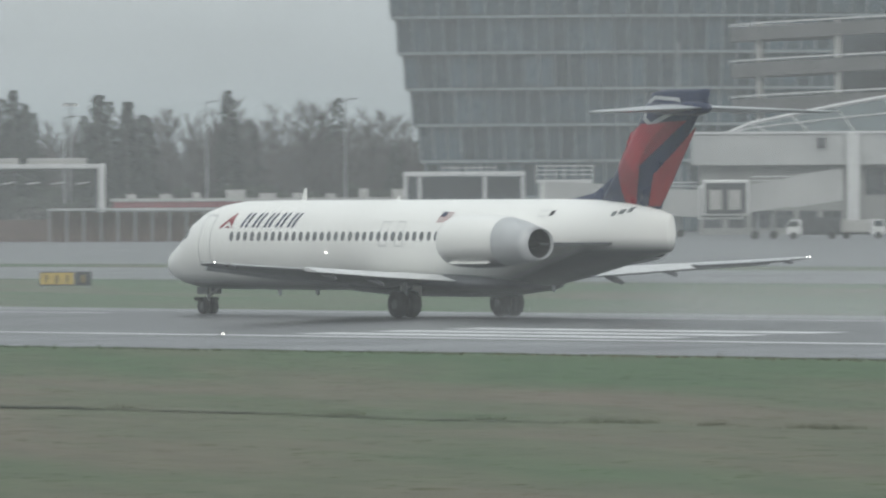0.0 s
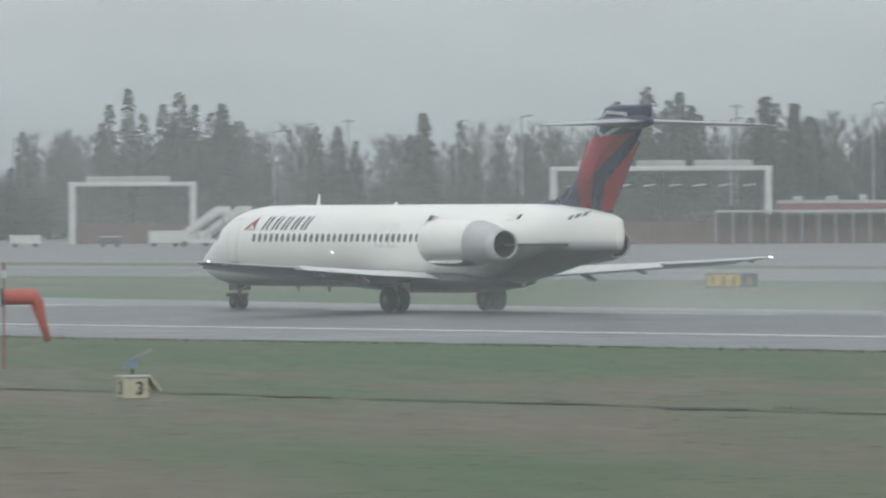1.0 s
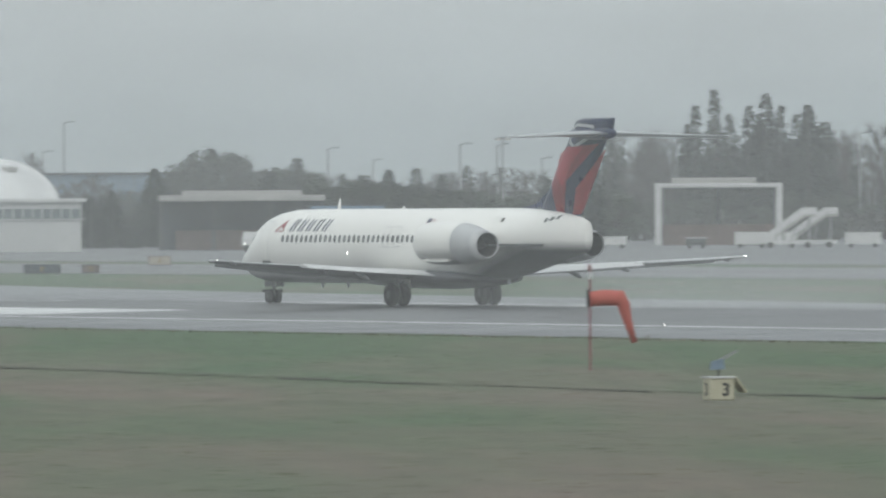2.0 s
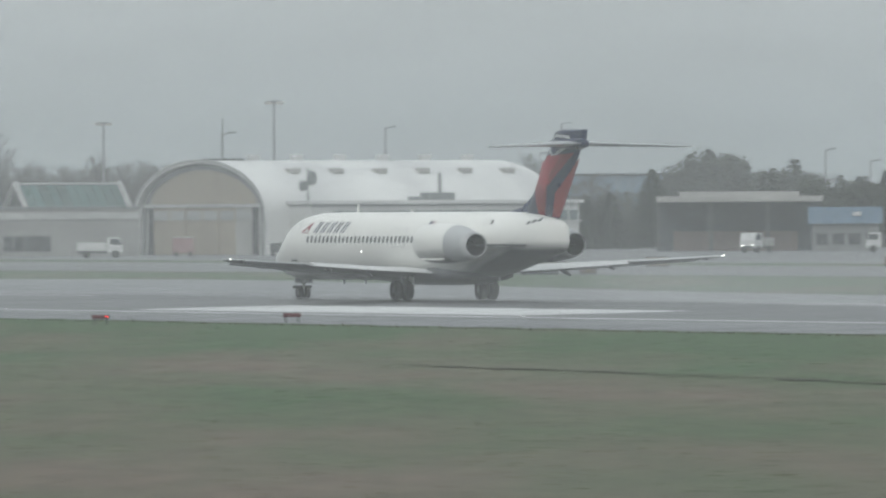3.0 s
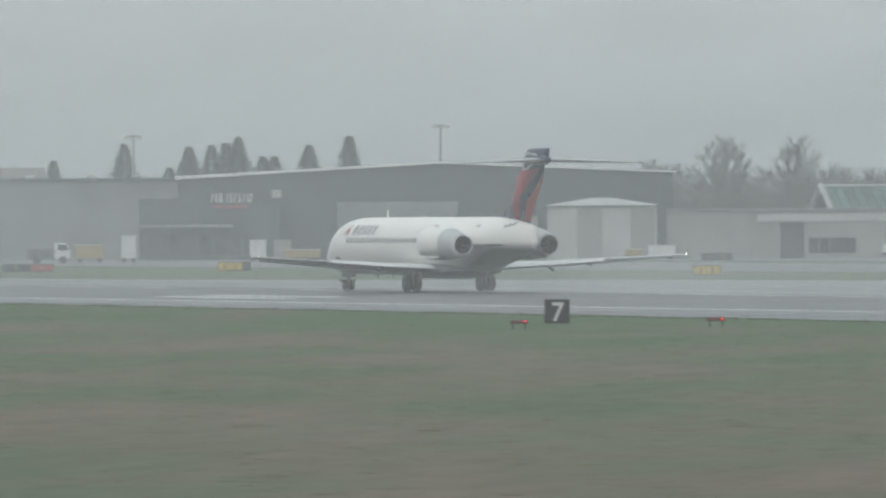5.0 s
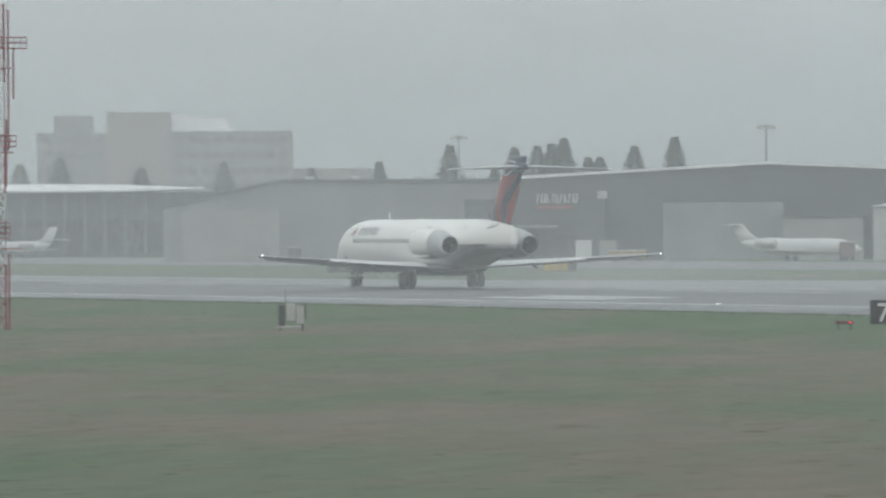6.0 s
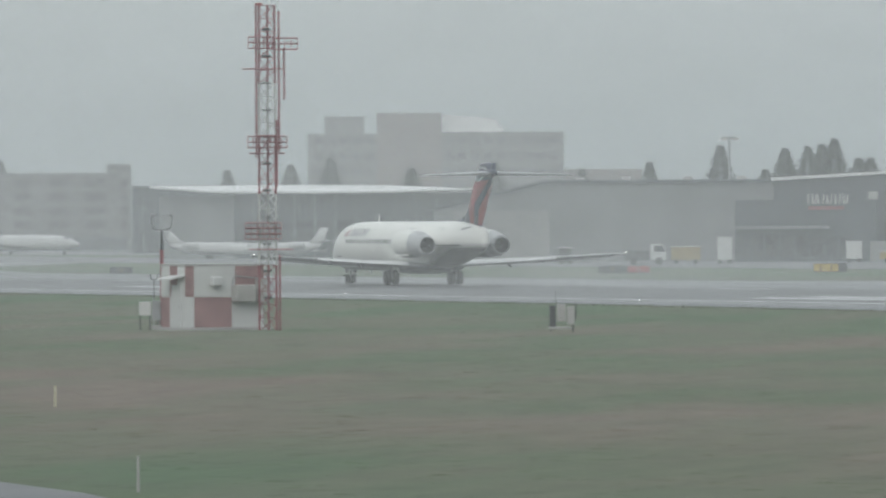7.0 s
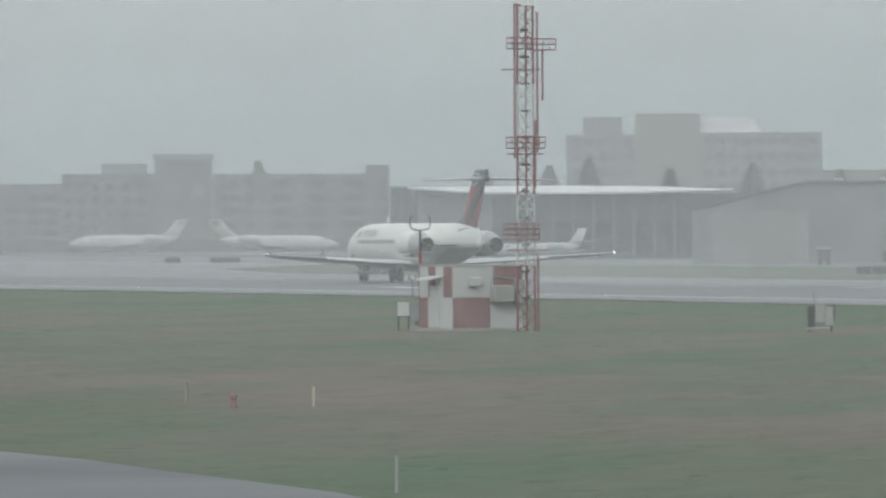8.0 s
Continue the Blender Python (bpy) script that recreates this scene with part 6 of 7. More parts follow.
def glide_tower():
    d = 544.0
    root = thing("glide_slope_tower", at(17.056, d, GZ), "red and white steel lattice aerial tower with antenna arrays", "tower")
    H = 16.36
    k = d / 19115.0
    # the three legs in red and white lengths
    bands = [(0, 0.20, RED_PAINT), (0.20, 0.42, FRAME_WHITE), (0.42, 0.60, RED_PAINT), (0.60, 0.76, FRAME_WHITE), (0.76, 1.0, RED_PAINT)]
    feet = [(-0.42, -0.3), (0.46, -0.25), (0.05, 0.45)]
    for a, b, m in bands:
        bm = B()
        for x, y in feet:
            s0, s1 = 1 - 0.12 * a, 1 - 0.12 * b
            rod(bm, (x * s0, y * s0, a * H), (x * s1, y * s1, b * H), 0.055, 0.055, 6)
        n = max(2, int((b - a) * H / 0.62))
        for i in range(n):
            z0, z1 = H * (a + (b - a) * i / n), H * (a + (b - a) * (i + 1) / n)
            for q in range(3):
                p0, p1 = feet[q], feet[(q + 1) % 3]
                rod(bm, (p0[0] * 0.93, p0[1] * 0.93, z0), (p1[0] * 0.93, p1[1] * 0.93, z1), 0.022, 0.022, 4)
                rod(bm, (p0[0] * 0.93, p0[1] * 0.93, z1), (p1[0] * 0.93, p1[1] * 0.93, z1), 0.02, 0.02, 4)
        part("lattice_section", bm, m, root, "red lattice section" if m is RED_PAINT else "white lattice section")
    # ladder platforms inside
    for i in range(11):
        bm = B()
        z = 1.6 + i * 1.35
        box(bm, -0.22, 0.22, -0.2, 0.2, z, z + 0.1)
        part("rest_platform", bm, STEEL_DARK, root)
    # outer antenna masts
    for x, z0, z1, m in ((-0.52, 8.7, H + 0.1, RED_PAINT), (0.62, 9.0, H - 0.3, RED_PAINT), (0.88, 11.6, 14.2, RED_PAINT), (0.5, 7.2, 10.6, RED_PAINT), (0.62, 0, 3.8, RED_PAINT)):
        bm = B()
        rod(bm, (x, -0.45, z0), (x, -0.45, z1), 0.05, 0.05, 6)
        part("antenna_mast", bm, m, root)
    def array(z, x0, x1, y=-0.62):
        bm = B()
        for zz in (z + 0.28, z, z - 0.28):
            rod(bm, (x0, y, zz), (x1, y, zz), 0.034, 0.034, 5)
        n = int((x1 - x0) / 0.26)
        for i in range(n + 1):
            x = x0 + (x1 - x0) * i / n
            rod(bm, (x, y, z - 0.3), (x, y, z + 0.3), 0.02, 0.02, 4)
        for i in range(4):
            x = x0 + (x1 - x0) * (i + 0.5) / 4
            rod(bm, (x, y - 0.5, z + 0.1), (x, y + 0.5, z + 0.1), 0.03, 0.03, 4)
        part("antenna_array", bm, RED_PAINT, root, "red antenna array")
    array(14.48, -0.9, 0.4)
    array(14.42, 0.3, 1.55)
    array(9.48, -0.95, 1.0)
    z = 4.78
    array(z + 0.1, -1.1, 0.7)
    array(z + 0.35, -1.1, 0.7, -0.4)
    for zz, xa, xb in ((H - 3.2, -1.2, 0.8), (8.91, -0.9, 0.9), (z - 0.7, -0.95, 1.3)):
        bm = B()
        rod(bm, (xa, -0.5, zz), (xb, -0.5, zz), 0.035, 0.035, 5)
        part("cross_arm", bm, RED_PAINT, root)
    bm = B()
    for x in (-0.45, -0.3):
        rod(bm, (x, -0.2, H), (x, -0.2, H + 0.12), 0.1, 0.1, 8)
    part("warning_lamp", bm, RED_SIGN, root, "red warning lamps")
    bm = B()
    for x in (0.15, 0.55):
        rod(bm, (x, 0, H - 0.2), (x, 0, H + 2.4), 0.02, 0.015, 5)
    part("whip_aerial", bm, FRAME_WHITE, root)


def shelter():
    d = 545.0
    root = thing("equipment_shelter", at(16.851, d, GZ, 31), "red and white chequered equipment shelter with door and boxes", "shelter")
    W2, H, Dp = 2.05, 3.25, 3.2
    bm = B()
    box(bm, -W2, W2, 0, Dp, 0.12, H)
    part("core", bm, WALL_WHITE, root)
    bm = B()
    box(bm, -W2 - 0.3, W2 + 0.3, -0.3, Dp + 0.3, 0, 0.14)
    part("slab", bm, WALL_PALE, root)
    # chequered panels on the front and on the end with the door
    for row, (z0, z1) in enumerate(((0.16, 1.68), (1.70, H))):
        xs = (-W2, 0.15, W2) if row == 0 else (-W2, 0.35, W2)
        for c, (a, b) in enumerate(zip(xs, xs[1:])):
            bm = B()
            box(bm, a + 0.01, b - 0.01, -0.03, 0.0, z0, z1)
            part("panel", bm, FADED_PINK if (row + c) % 2 == 0 else WALL_WHITE, root)
        ys = (0, 0.85, 1.6, 2.35, Dp)
        for c, (a, b) in enumerate(zip(ys, ys[1:])):
            bm = B()
            box(bm, -W2 - 0.03, -W2, a + 0.01, b - 0.01, z0, z1)
            part("panel", bm, FADED_PINK if (c == 3 if row == 0 else c % 2 == 0) else WALL_WHITE, root)
    bm = B()
    box(bm, -W2 - 0.1, -W2 - 0.03, 1.15, 2.1, 0.18, 2.3, 0.01)
    door = part("door", bm, FRAME_WHITE, root, "white steel door")
    bm = B()
    rod(bm, (-W2 - 0.16, 1.25, 1.2), (-W2 - 0.1, 1.25, 1.2), 0.04, 0.04, 6)
    part("handle", bm, STEEL_DARK, door)
    bm = B()
    prism(bm, [(-W2 - 0.9, 2.62), (-W2, 2.8), (-W2, 2.72), (-W2 - 0.9, 2.55)], "y", 0.9, 2.2)
    part("door_canopy", bm, WALL_WHITE, root)
    bm = B()
    box(bm, -W2 - 0.05, W2 + 0.05, -0.05, Dp + 0.05, H, H + 0.1)
    part("roof", bm, WALL_PALE, root)
    bm = B()
    box(bm, -1.15, -0.6, -0.4, -0.03, 2.25, 2.72, 0.05)
    part("vent_hood", bm, FRAME_WHITE, root, "white vent hood")
    bm = B()
    box(bm, 0.1, 1.25, -0.6, -0.03, 1.45, 2.3, 0.04)
    part("cooling_unit", bm, WALL_PALE, root, "grey cooling unit")
    bm = B()
    box(bm, 1.5, 2.0, -0.42, -0.03, 1.35, 2.6, 0.03)
    part("cabinet", bm, WALL_PALE, root)
    bm = B()
    for a, b in (((1.75, -0.2, 2.6), (0.3, -0.1, 2.75)), ((0.3, -0.1, 2.75), (0.1, -0.1, 2.3)), ((2.2, -0.3, 0.2), (2.2, -0.3, 2.6))):
        rod(bm, a, b, 0.03, 0.03, 5)
    part("conduit", bm, STEEL, root)


def wind_masts():
    d = 548.3
    root = thing("wind_sensor_mast", at(16.496, d, GZ), "red and white mast with a forked wind sensor", "mast")
    zt = 5.08
    bm = B()
    rod(bm, (0, 0, 0), (0, 0, zt * 0.8), 0.1, 0.09, 8)
    part("pole", bm, RED_PAINT, root)
    bm = B()
    rod(bm, (0, 0, zt * 0.8), (0, 0, zt), 0.07, 0.06, 8)
    part("upper_pole", bm, STEEL_DARK, root)
    bm = B()
    pts = [(-0.48, zt + 0.78), (-0.53, zt + 0.4), (-0.45, zt + 0.1), (0, zt), (0.45, zt + 0.1), (0.53, zt + 0.4), (0.48, zt + 0.78)]
    for a, b in zip(pts, pts[1:]):
        rod(bm, (a[0], 0, a[1]), (b[0], 0, b[1]), 0.045, 0.045, 6)
    for s in (-1, 1):
        rod(bm, (s * 0.5, 0, zt + 0.72), (s * 0.3, 0, zt + 0.76), 0.06, 0.06, 6)
    part("fork", bm, STEEL, root, "forked grey sensor")
    root = thing("weather_sensor", at(16.454, d + 2, GZ), "small forked sensor on a thin post", "mast")
    zs = 2.53
    bm = B()
    rod(bm, (0, 0, 0), (0, 0, zs), 0.035, 0.035, 6)
    for s in (-1, 1):
        rod(bm, (0, 0, zs), (s * 0.16, 0, zs + 0.05), 0.03, 0.03, 5)
        rod(bm, (s * 0.16, 0, zs + 0.05), (s * 0.18, 0, zs + 0.3), 0.04, 0.04, 5)
    part("post", bm, STEEL, root)
    root = thing("control_cabinet", at(16.463, d - 1, GZ), "grey control cabinets and cables beside the mast", "cabinet")
    for x0, x1, z0, z1, m in ((-0.85, -0.25, 0.75, 1.45, WALL_WHITE), (-0.2, 0.25, 0.5, 1.5, STEEL), (0.3, 0.62, 0.4, 1.35, STEEL_DARK), (-0.25, 0.5, 0.05, 0.25, WALL_PALE)):
        bm = B()
        box(bm, x0, x1, -0.2, 0.2, z0, z1, 0.02)
        part("box", bm, m, root)
    for x in (-0.8, -0.3, 0.1, 0.45):
        bm = B()
        rod(bm, (x, 0, 0), (x, 0, 0.9), 0.035, 0.035, 5)
        part("leg", bm, STEEL_DARK, root)
    # the small unit further along
    d = 529.5
    root = thing("sensor_unit", at(18.616, d, GZ), "small white and dark sensor unit on a frame", "sensor")
    for x0, x1, z0, z1, m in ((-0.62, -0.3, 0.25, 1.3, STEEL_DARK), (-0.25, 0.2, 0.5, 1.35, WALL_PALE), (0.25, 0.62, 0.35, 1.25, WALL_PALE), (-0.66, 0.45, 0.14, 0.26, WALL_PALE)):
        bm = B()
        box(bm, x0, x1, -0.2, 0.2, z0, z1, 0.03)
        part("box", bm, m, root)
    bm = B()
    for x in (-0.55, 0.55):
        rod(bm, (x, 0, 0), (x, 0, 1.3), 0.04, 0.04, 5)
    rod(bm, (0.68, 0, 0.6), (0.68, 0, 1.4), 0.035, 0.035, 5)
    part("frame", bm, STEEL_DARK, root)
    bm = B()
    rod(bm, (-0.3, 0, 1.2), (-0.3, 0, 2.0), 0.02, 0.015, 5)
    part("aerial", bm, STEEL_DARK, root)


def stake(t_b, dist, h, material, label, r=0.035):
    bm = B()
    rod(bm, (0, 0, 0), (0.0, 0, h), r, r * 0.8, 6)
    solo("marker_stake", bm, material, at(t_b, dist, GZ), label, "stake")


distance_sign()
light_box(24.616, 498.8, False, "unlit red approach indicator box on short legs")
light_box(22.595, 513.2, True, "red approach indicator box with lit red lamps")
light_box(23.601, 504.3, True, "red approach indicator box with lit red lamps")
light_box(21.548, 516.1, True, "red approach indicator box with lit red lamps")
for k in range(-2, 30):
    edge_light(C - 22.0, 60.9 * k + 330.6)
windsock()
marker_box()
glide_tower()
shelter()
wind_masts()
stake(16.365, 219.2, 0.75, WALL_PALE, "thin pale marker stake in the grass")
stake(15.927, 322.0, 0.62, CREAM, "thin cream marker stake in the grass", 0.045)
stake(15.253, 329.2, 0.7, WALL_TAN, "thin faded marker stake in the grass", 0.04)
bm = B()
loft(bm, [[(r * math.cos(a), r * math.sin(a), z) for a in [2 * math.pi * i / 12 for i in range(12)]] for z, r in ((0, 0.14), (0.05, 0.14), (0.06, 0.1), (0.24, 0.07), (0.27, 0.11), (0.38, 0.11), (0.41, 0.05))])
solo("marker_cone", bm, FADED_PINK, at(15.499, 321.7, GZ), "small red marker cone in the grass", "marker")
# service track at the near side of the field
def track_edge(y):
    """The grass edge of the track: it bends away from the runway towards the stand."""
    return 64.0 - 4.2 * max(0.0, (250 - y) / 43) ** 1.4 if y < 250 else 64.0


bm = B()
n = 24
pa, pb = [], []
for i in range(n + 1):
    y = 80 + 260 * i / n
    pa.append(bm.verts.new((track_edge(y) - 14, y, GZ + 0.03)))
    pb.append(bm.verts.new((track_edge(y) + 0.25 * math.sin(i * 1.7), y, GZ + 0.03)))
for i in range(n):
    bm.faces.new((pa[i], pa[i + 1], pb[i + 1], pb[i]))
tagged(part("service_track", bm, CONCRETE), "wet grey paved service track through the grass", "track", kind="structure")


# ---- vehicles and parked jets ----
def wheels(root, spots, r, w):
    bm = B()
    loft(bm, [[(a * w, b * r * math.cos(t), b * r * math.sin(t)) for t in [2 * math.pi * i / 16 for i in range(16)]] for a, b in ((-0.5, 0.75), (-0.4, 1.0), (0.4, 1.0), (0.5, 0.75))])
    first = part("wheel", bm, TYRE, root)
    for k, (x, y) in enumerate(spots):
        m = pose(x, y, r, 0, 0, 90)
        if k == 0:
            first.matrix_basis = m
        else:
            again("wheel", first, root, m)


def truck(bearing, dist, body_len, body_h, body_mat, label, flip=False, turn=0.0, lamps=False, cab_mat=None):
    """A service lorry: cab, chassis and a box or tank behind."""
    root = thing("service_truck", at(bearing, dist, GZ, turn + (180 if flip else 0)), label, "truck", "service trucks on the apron")
    cl = 1.9
    total = body_len + cl
    x0 = -total / 2
    bm = B()
    box(bm, x0, x0 + total, -0.9, 0.9, 0.55, 0.85)
    part("chassis", bm, STEEL_DARK, root)
    bm = B()
    prism(bm, [(x0, 0.6), (x0 + cl, 0.6), (x0 + cl, 2.5), (x0 + 0.45, 2.5), (x0 + 0.02, 1.55)], "y", -1.1, 1.1)
    cab = part("cab", bm, cab_mat or WALL_WHITE, root)
    bm = B()
    prism(bm, [(x0 + 0.14, 1.6), (x0 + 1.5, 1.6), (x0 + 1.5, 2.3), (x0 + 0.5, 2.3)], "y", -1.13, 1.13)
    part("side_window", bm, GLASS_DARK, cab)
    bm = B()
    box(bm, x0 + cl + 0.12, x0 + total, -1.15, 1.15, 0.85, 0.85 + body_h, 0.06)
    part("load_body", bm, body_mat, root)
    wheels(root, [(x0 + 0.9, -0.95), (x0 + 0.9, 0.95), (x0 + total - 1.1, -0.95), (x0 + total - 1.1, 0.95)], 0.48, 0.35)
    if lamps:
        for y in (-0.75, 0.75):
            bm = B()
            bmesh.ops.create_icosphere(bm, subdivisions=2, radius=0.06, matrix=Matrix.Translation((x0 - 0.03, y, 0.95)))
            part("headlamp", bm, LAMP_WHITE, root, "lit headlamp")


def stair_truck(bearing, dist, flip=False):
    root = thing("boarding_stairs", at(bearing, dist, GZ, 180 if flip else 0), "white mobile boarding stairs on a truck", "boarding stairs", "boarding stairs on the apron")
    bm = B()
    box(bm, -3.4, 3.2, -1.0, 1.0, 0.5, 1.0)
    box(bm, -3.6, -2.0, -1.0, 1.0, 0.9, 2.0, 0.08)
    part("chassis", bm, WALL_WHITE, root)
    bm = B()
    prism(bm, [(-2.9, 0.95), (-2.5, 0.95), (1.9, 4.0), (3.4, 4.0), (3.4, 4.25), (1.7, 4.25)], "y", -0.9, 0.9)
    part("flight", bm, WALL_PALE, root, "sloping flight of steps")
    for y in (-0.95, 0.9):
        bm = B()
        prism(bm, [(-2.7, 1.3), (1.8, 4.3), (3.4, 4.3), (3.4, 5.2), (1.5, 5.2), (-2.7, 2.2)], "y", y, y + 0.05)
        part("side_panel", bm, FRAME_WHITE, root, "white side panel")
    bm = B()
    rod(bm, (2.4, 0, 1), (2.4, 0, 4), 0.14, 0.14, 6)
    rod(bm, (0.2, 0, 1), (0.8, 0, 3), 0.1, 0.1, 6)
    part("support", bm, STEEL, root)
    wheels(root, [(-2.6, -0.9), (-2.6, 0.9), (2.2, -0.9), (2.2, 0.9)], 0.4, 0.3)


def cart(bearing, dist, w, h, material, label):
    root = thing("baggage_cart", at(bearing, dist, GZ), label, "cart", "carts and tugs on the apron")
    bm = B()
    box(bm, -w / 2, w / 2, -0.8, 0.8, 0.45, h, 0.08)
    part("body", bm, material, root)
    bm = B()
    box(bm, -w / 2 - 0.1, w / 2 + 0.1, -0.85, 0.85, h, h + 0.1)
    part("roof", bm, FRAME_WHITE, root)
    wheels(root, [(-w / 3, -0.75), (-w / 3, 0.75), (w / 3, -0.75), (w / 3, 0.75)], 0.28, 0.2)


def bizjet(bearing, dist, L, turn, label, tail=1.0, plane_at=1.0):
    """A parked business jet, nose along its own -x."""
    root = thing("business_jet", at(bearing, dist, GZ, turn), label, "aircraft", "parked business jets")
    s = L / 20.0
    hull = [(-10, 1.7, 0.05), (-9.6, 1.72, 0.35), (-8.6, 1.85, 0.75), (-7.2, 2.0, 1.08), (-5, 2.05, 1.2), (3, 2.05, 1.2), (5.5, 2.2, 1.0), (8, 2.5, 0.55), (9.3, 2.7, 0.12)]
    bm = B()
    loft(bm, [[(x * s, r * s * math.cos(a), z * s + r * s * math.sin(a)) for a in [2 * math.pi * i / 20 for i in range(20)]] for x, z, r in hull])
    body = part("fuselage", bm, WALL_WHITE, root, "white fuselage", True)
    for k in range(5):
        for q in (-1, 1):
            bm = B()
            x = (-4.0 + 1.15 * k) * s
            box(bm, x - 0.14 * s, x + 0.14 * s, q * 1.14 * s - 0.05, q * 1.14 * s + 0.05, 2.3 * s, 2.58 * s)
            part("window", bm, SEAM, body)
    bm = B()
    box(bm, -8.0 * s, -7.3 * s, -0.8 * s, 0.8 * s, 2.42 * s, 2.85 * s)
    part("cockpit_glass", bm, PANE_DARK, body)
    for q in (-1, 1):
        bm = B()
        loft(bm, [foil_ring(-a * s, -b * s, t * s, lambda u, h, y=y, z=z: (u, q * y * s, z * s + h)) for y, a, b, z, t in ((0.8, 1.8, -2.0, 1.25, 0.4), (9.2, -2.6, -3.8, 1.75, 0.12))])
        part("wing", bm, WALL_PALE, root, "", True)
        bm = B()
        loft(bm, [[(x * s, q * 1.75 * s + r * s * math.cos(a), 2.75 * s + r * s * math.sin(a)) for a in [2 * math.pi * i / 16 for i in range(16)]] for x, r in ((3.0, 0.5), (3.2, 0.6), (4.6, 0.62), (6.2, 0.42))])
        part("engine", bm, WALL_WHITE, root, "", True)
        bm = B()
        loft(bm, [foil_ring(-a * s, -b * s, t * s, lambda u, h, y=y: (u, q * y * s, (2.7 + 3.05 * tail * plane_at) * s + h)) for y, a, b, t in ((0.0, -9.0, -11.0, 0.2), (3.6, -10.2, -11.2, 0.08))])
        part("tailplane", bm, WALL_WHITE, root, "", True)
        bm = B()
        rod(bm, (1.2 * s, q * 1.6 * s, 0), (1.2 * s, q * 1.6 * s, 1.4 * s), 0.1, 0.1, 6)
        part("gear_leg", bm, STEEL, root)
    bm = B()
    loft(bm, [foil_ring(-a * s, -b * s, t * s, lambda u, h, z=z: (u, h, (2.7 + (z - 2.7) * tail) * s)) for z, a, b, t in ((2.7, -5.6, -9.2, 0.3), (4.2, -7.6, -10.3, 0.24), (5.9, -9.0, -11.0, 0.18))])
    part("fin", bm, WALL_WHITE, root, "", True)
    bm = B()
    rod(bm, (-7.4 * s, 0, 0), (-7.4 * s, 0, 1.3 * s), 0.08, 0.08, 6)
    part("nose_leg", bm, STEEL, root)
    wheels(root, [(1.2 * s, -1.6 * s), (1.2 * s, 1.6 * s), (-7.4 * s, 0)], 0.33, 0.3)


truck(34.358, 1394, 4.4, 1.3, STEEL_DARK, "dark flatbed service truck on the wet apron")
truck(35.136, 1386, 4.6, 1.5, STEEL_DARK, "dark service truck near the jet bridge", True)
truck(36.666, 1376, 5.0, 1.9, STEEL_DARK, "dark service truck under the jet bridge")
truck(36.92, 1378, 4.2, 1.6, WALL_PALE, "pale service truck beside the concourse", True)
truck(34.492, 1390, 5.2, 2.2, WALL_WHITE, "white box service truck on the wet apron")
truck(34.867, 1400, 4.0, 1.6, WALL_PALE, "pale service truck on the wet apron", True)
truck(34.253, 1395, 2.6, 1.4, WALL_WHITE, "small white service truck on the wet apron")
for t_b, d, w, h, m, lab in ((31.022, 1400, 2.8, 2.1, WALL_GREY, "grey baggage cart before the shed"), (31.466, 1400, 3.4, 1.7, WALL_BROWN, "reddish cart before the shed"), (31.541, 1402, 1.8, 2.4, WALL_GREY, "grey loader before the shed"), (32.845, 1405, 1.6, 3.0, FRAME_WHITE, "tall white loader standing at the shed"),
                         (28.952, 1400, 4.0, 1.5, WALL_WHITE, "white cart on the apron"), (29.691, 1395, 4.2, 2.0, WALL_WHITE, "long white cart on the apron"), (30.285, 1390, 4.6, 1.9, WALL_WHITE, "long white cart on the apron"), (29.401, 1390, 2.6, 1.3, STEEL_DARK, "dark tug on the apron"),
                         (24.55, 1330, 2.2, 1.6, STEEL_DARK, "dark tug by the hangar"), (24.67, 1330, 2.0, 1.7, WALL_WHITE, "white tug by the hangar"), (24.805, 1325, 3.4, 1.8, STEEL_DARK, "dark cart by the hangar"), (24.041, 1335, 2.6, 2.3, FADED_PINK, "faded red cart in the hangar doorway"),
                         (21.565, 1332, 2.0, 2.3, WALL_BROWN, "reddish brown loader beside the parked jet"), (22.158, 1330, 2.0, 1.3, YELLOW_MACHINE, "yellow tug on the apron"), (22.307, 1335, 3.4, 1.7, WALL_WHITE, "white van by the pavilion"), (19.275, 1330, 3.6, 2.1, YELLOW_MACHINE, "yellow machine by the hangar"), (19.482, 1325, 1.8, 3.2, WALL_WHITE, "tall white loader by the hangar"), (18.637, 1335, 1.6, 2.0, STEEL_DARK, "dark tug by the hangar"), (20.167, 1340, 2.0, 2.6, WALL_WHITE, "white crate by the hangar door"), (20.401, 1330, 4.5, 1.4, YELLOW_MACHINE, "yellow cart by the hangar")):
    cart(t_b, d, w, h, m, lab)
stair_truck(29.901, 1392)
stair_truck(30.015, 1400)
truck(23.60, 1300, 3.6, 1.0, WALL_WHITE, "white flatbed service truck beside the hangar", True)
truck(27.82, 1352, 5.6, 1.3, STEEL_DARK, "dark flatbed truck with white cab on the apron")
truck(27.084, 1360, 3.0, 1.0, WALL_PALE, "pale service truck with lit headlamps on the apron", False, 60, True)
truck(19.06, 1300, 3.2, 0.9, STEEL_DARK, "pale service truck with a dark bed", True)
bizjet(15.736, 1830, 21.0, 180, "white business jet parked nose to the open apron")
bizjet(14.933, 2000, 21.0, 0, "white business jet parked side-on on the apron")
bizjet(17.14, 1560, 15.0, -38, "white cross-tailed business jet parked before the hangar", 1.05, 0.28)
bizjet(16.78, 1585, 15.0, 165, "white business jet parked nose to the open field", 0.9)
bizjet(21.31, 1345, 17.0, 158, "small white business jet parked by the dark hangar", 0.85)


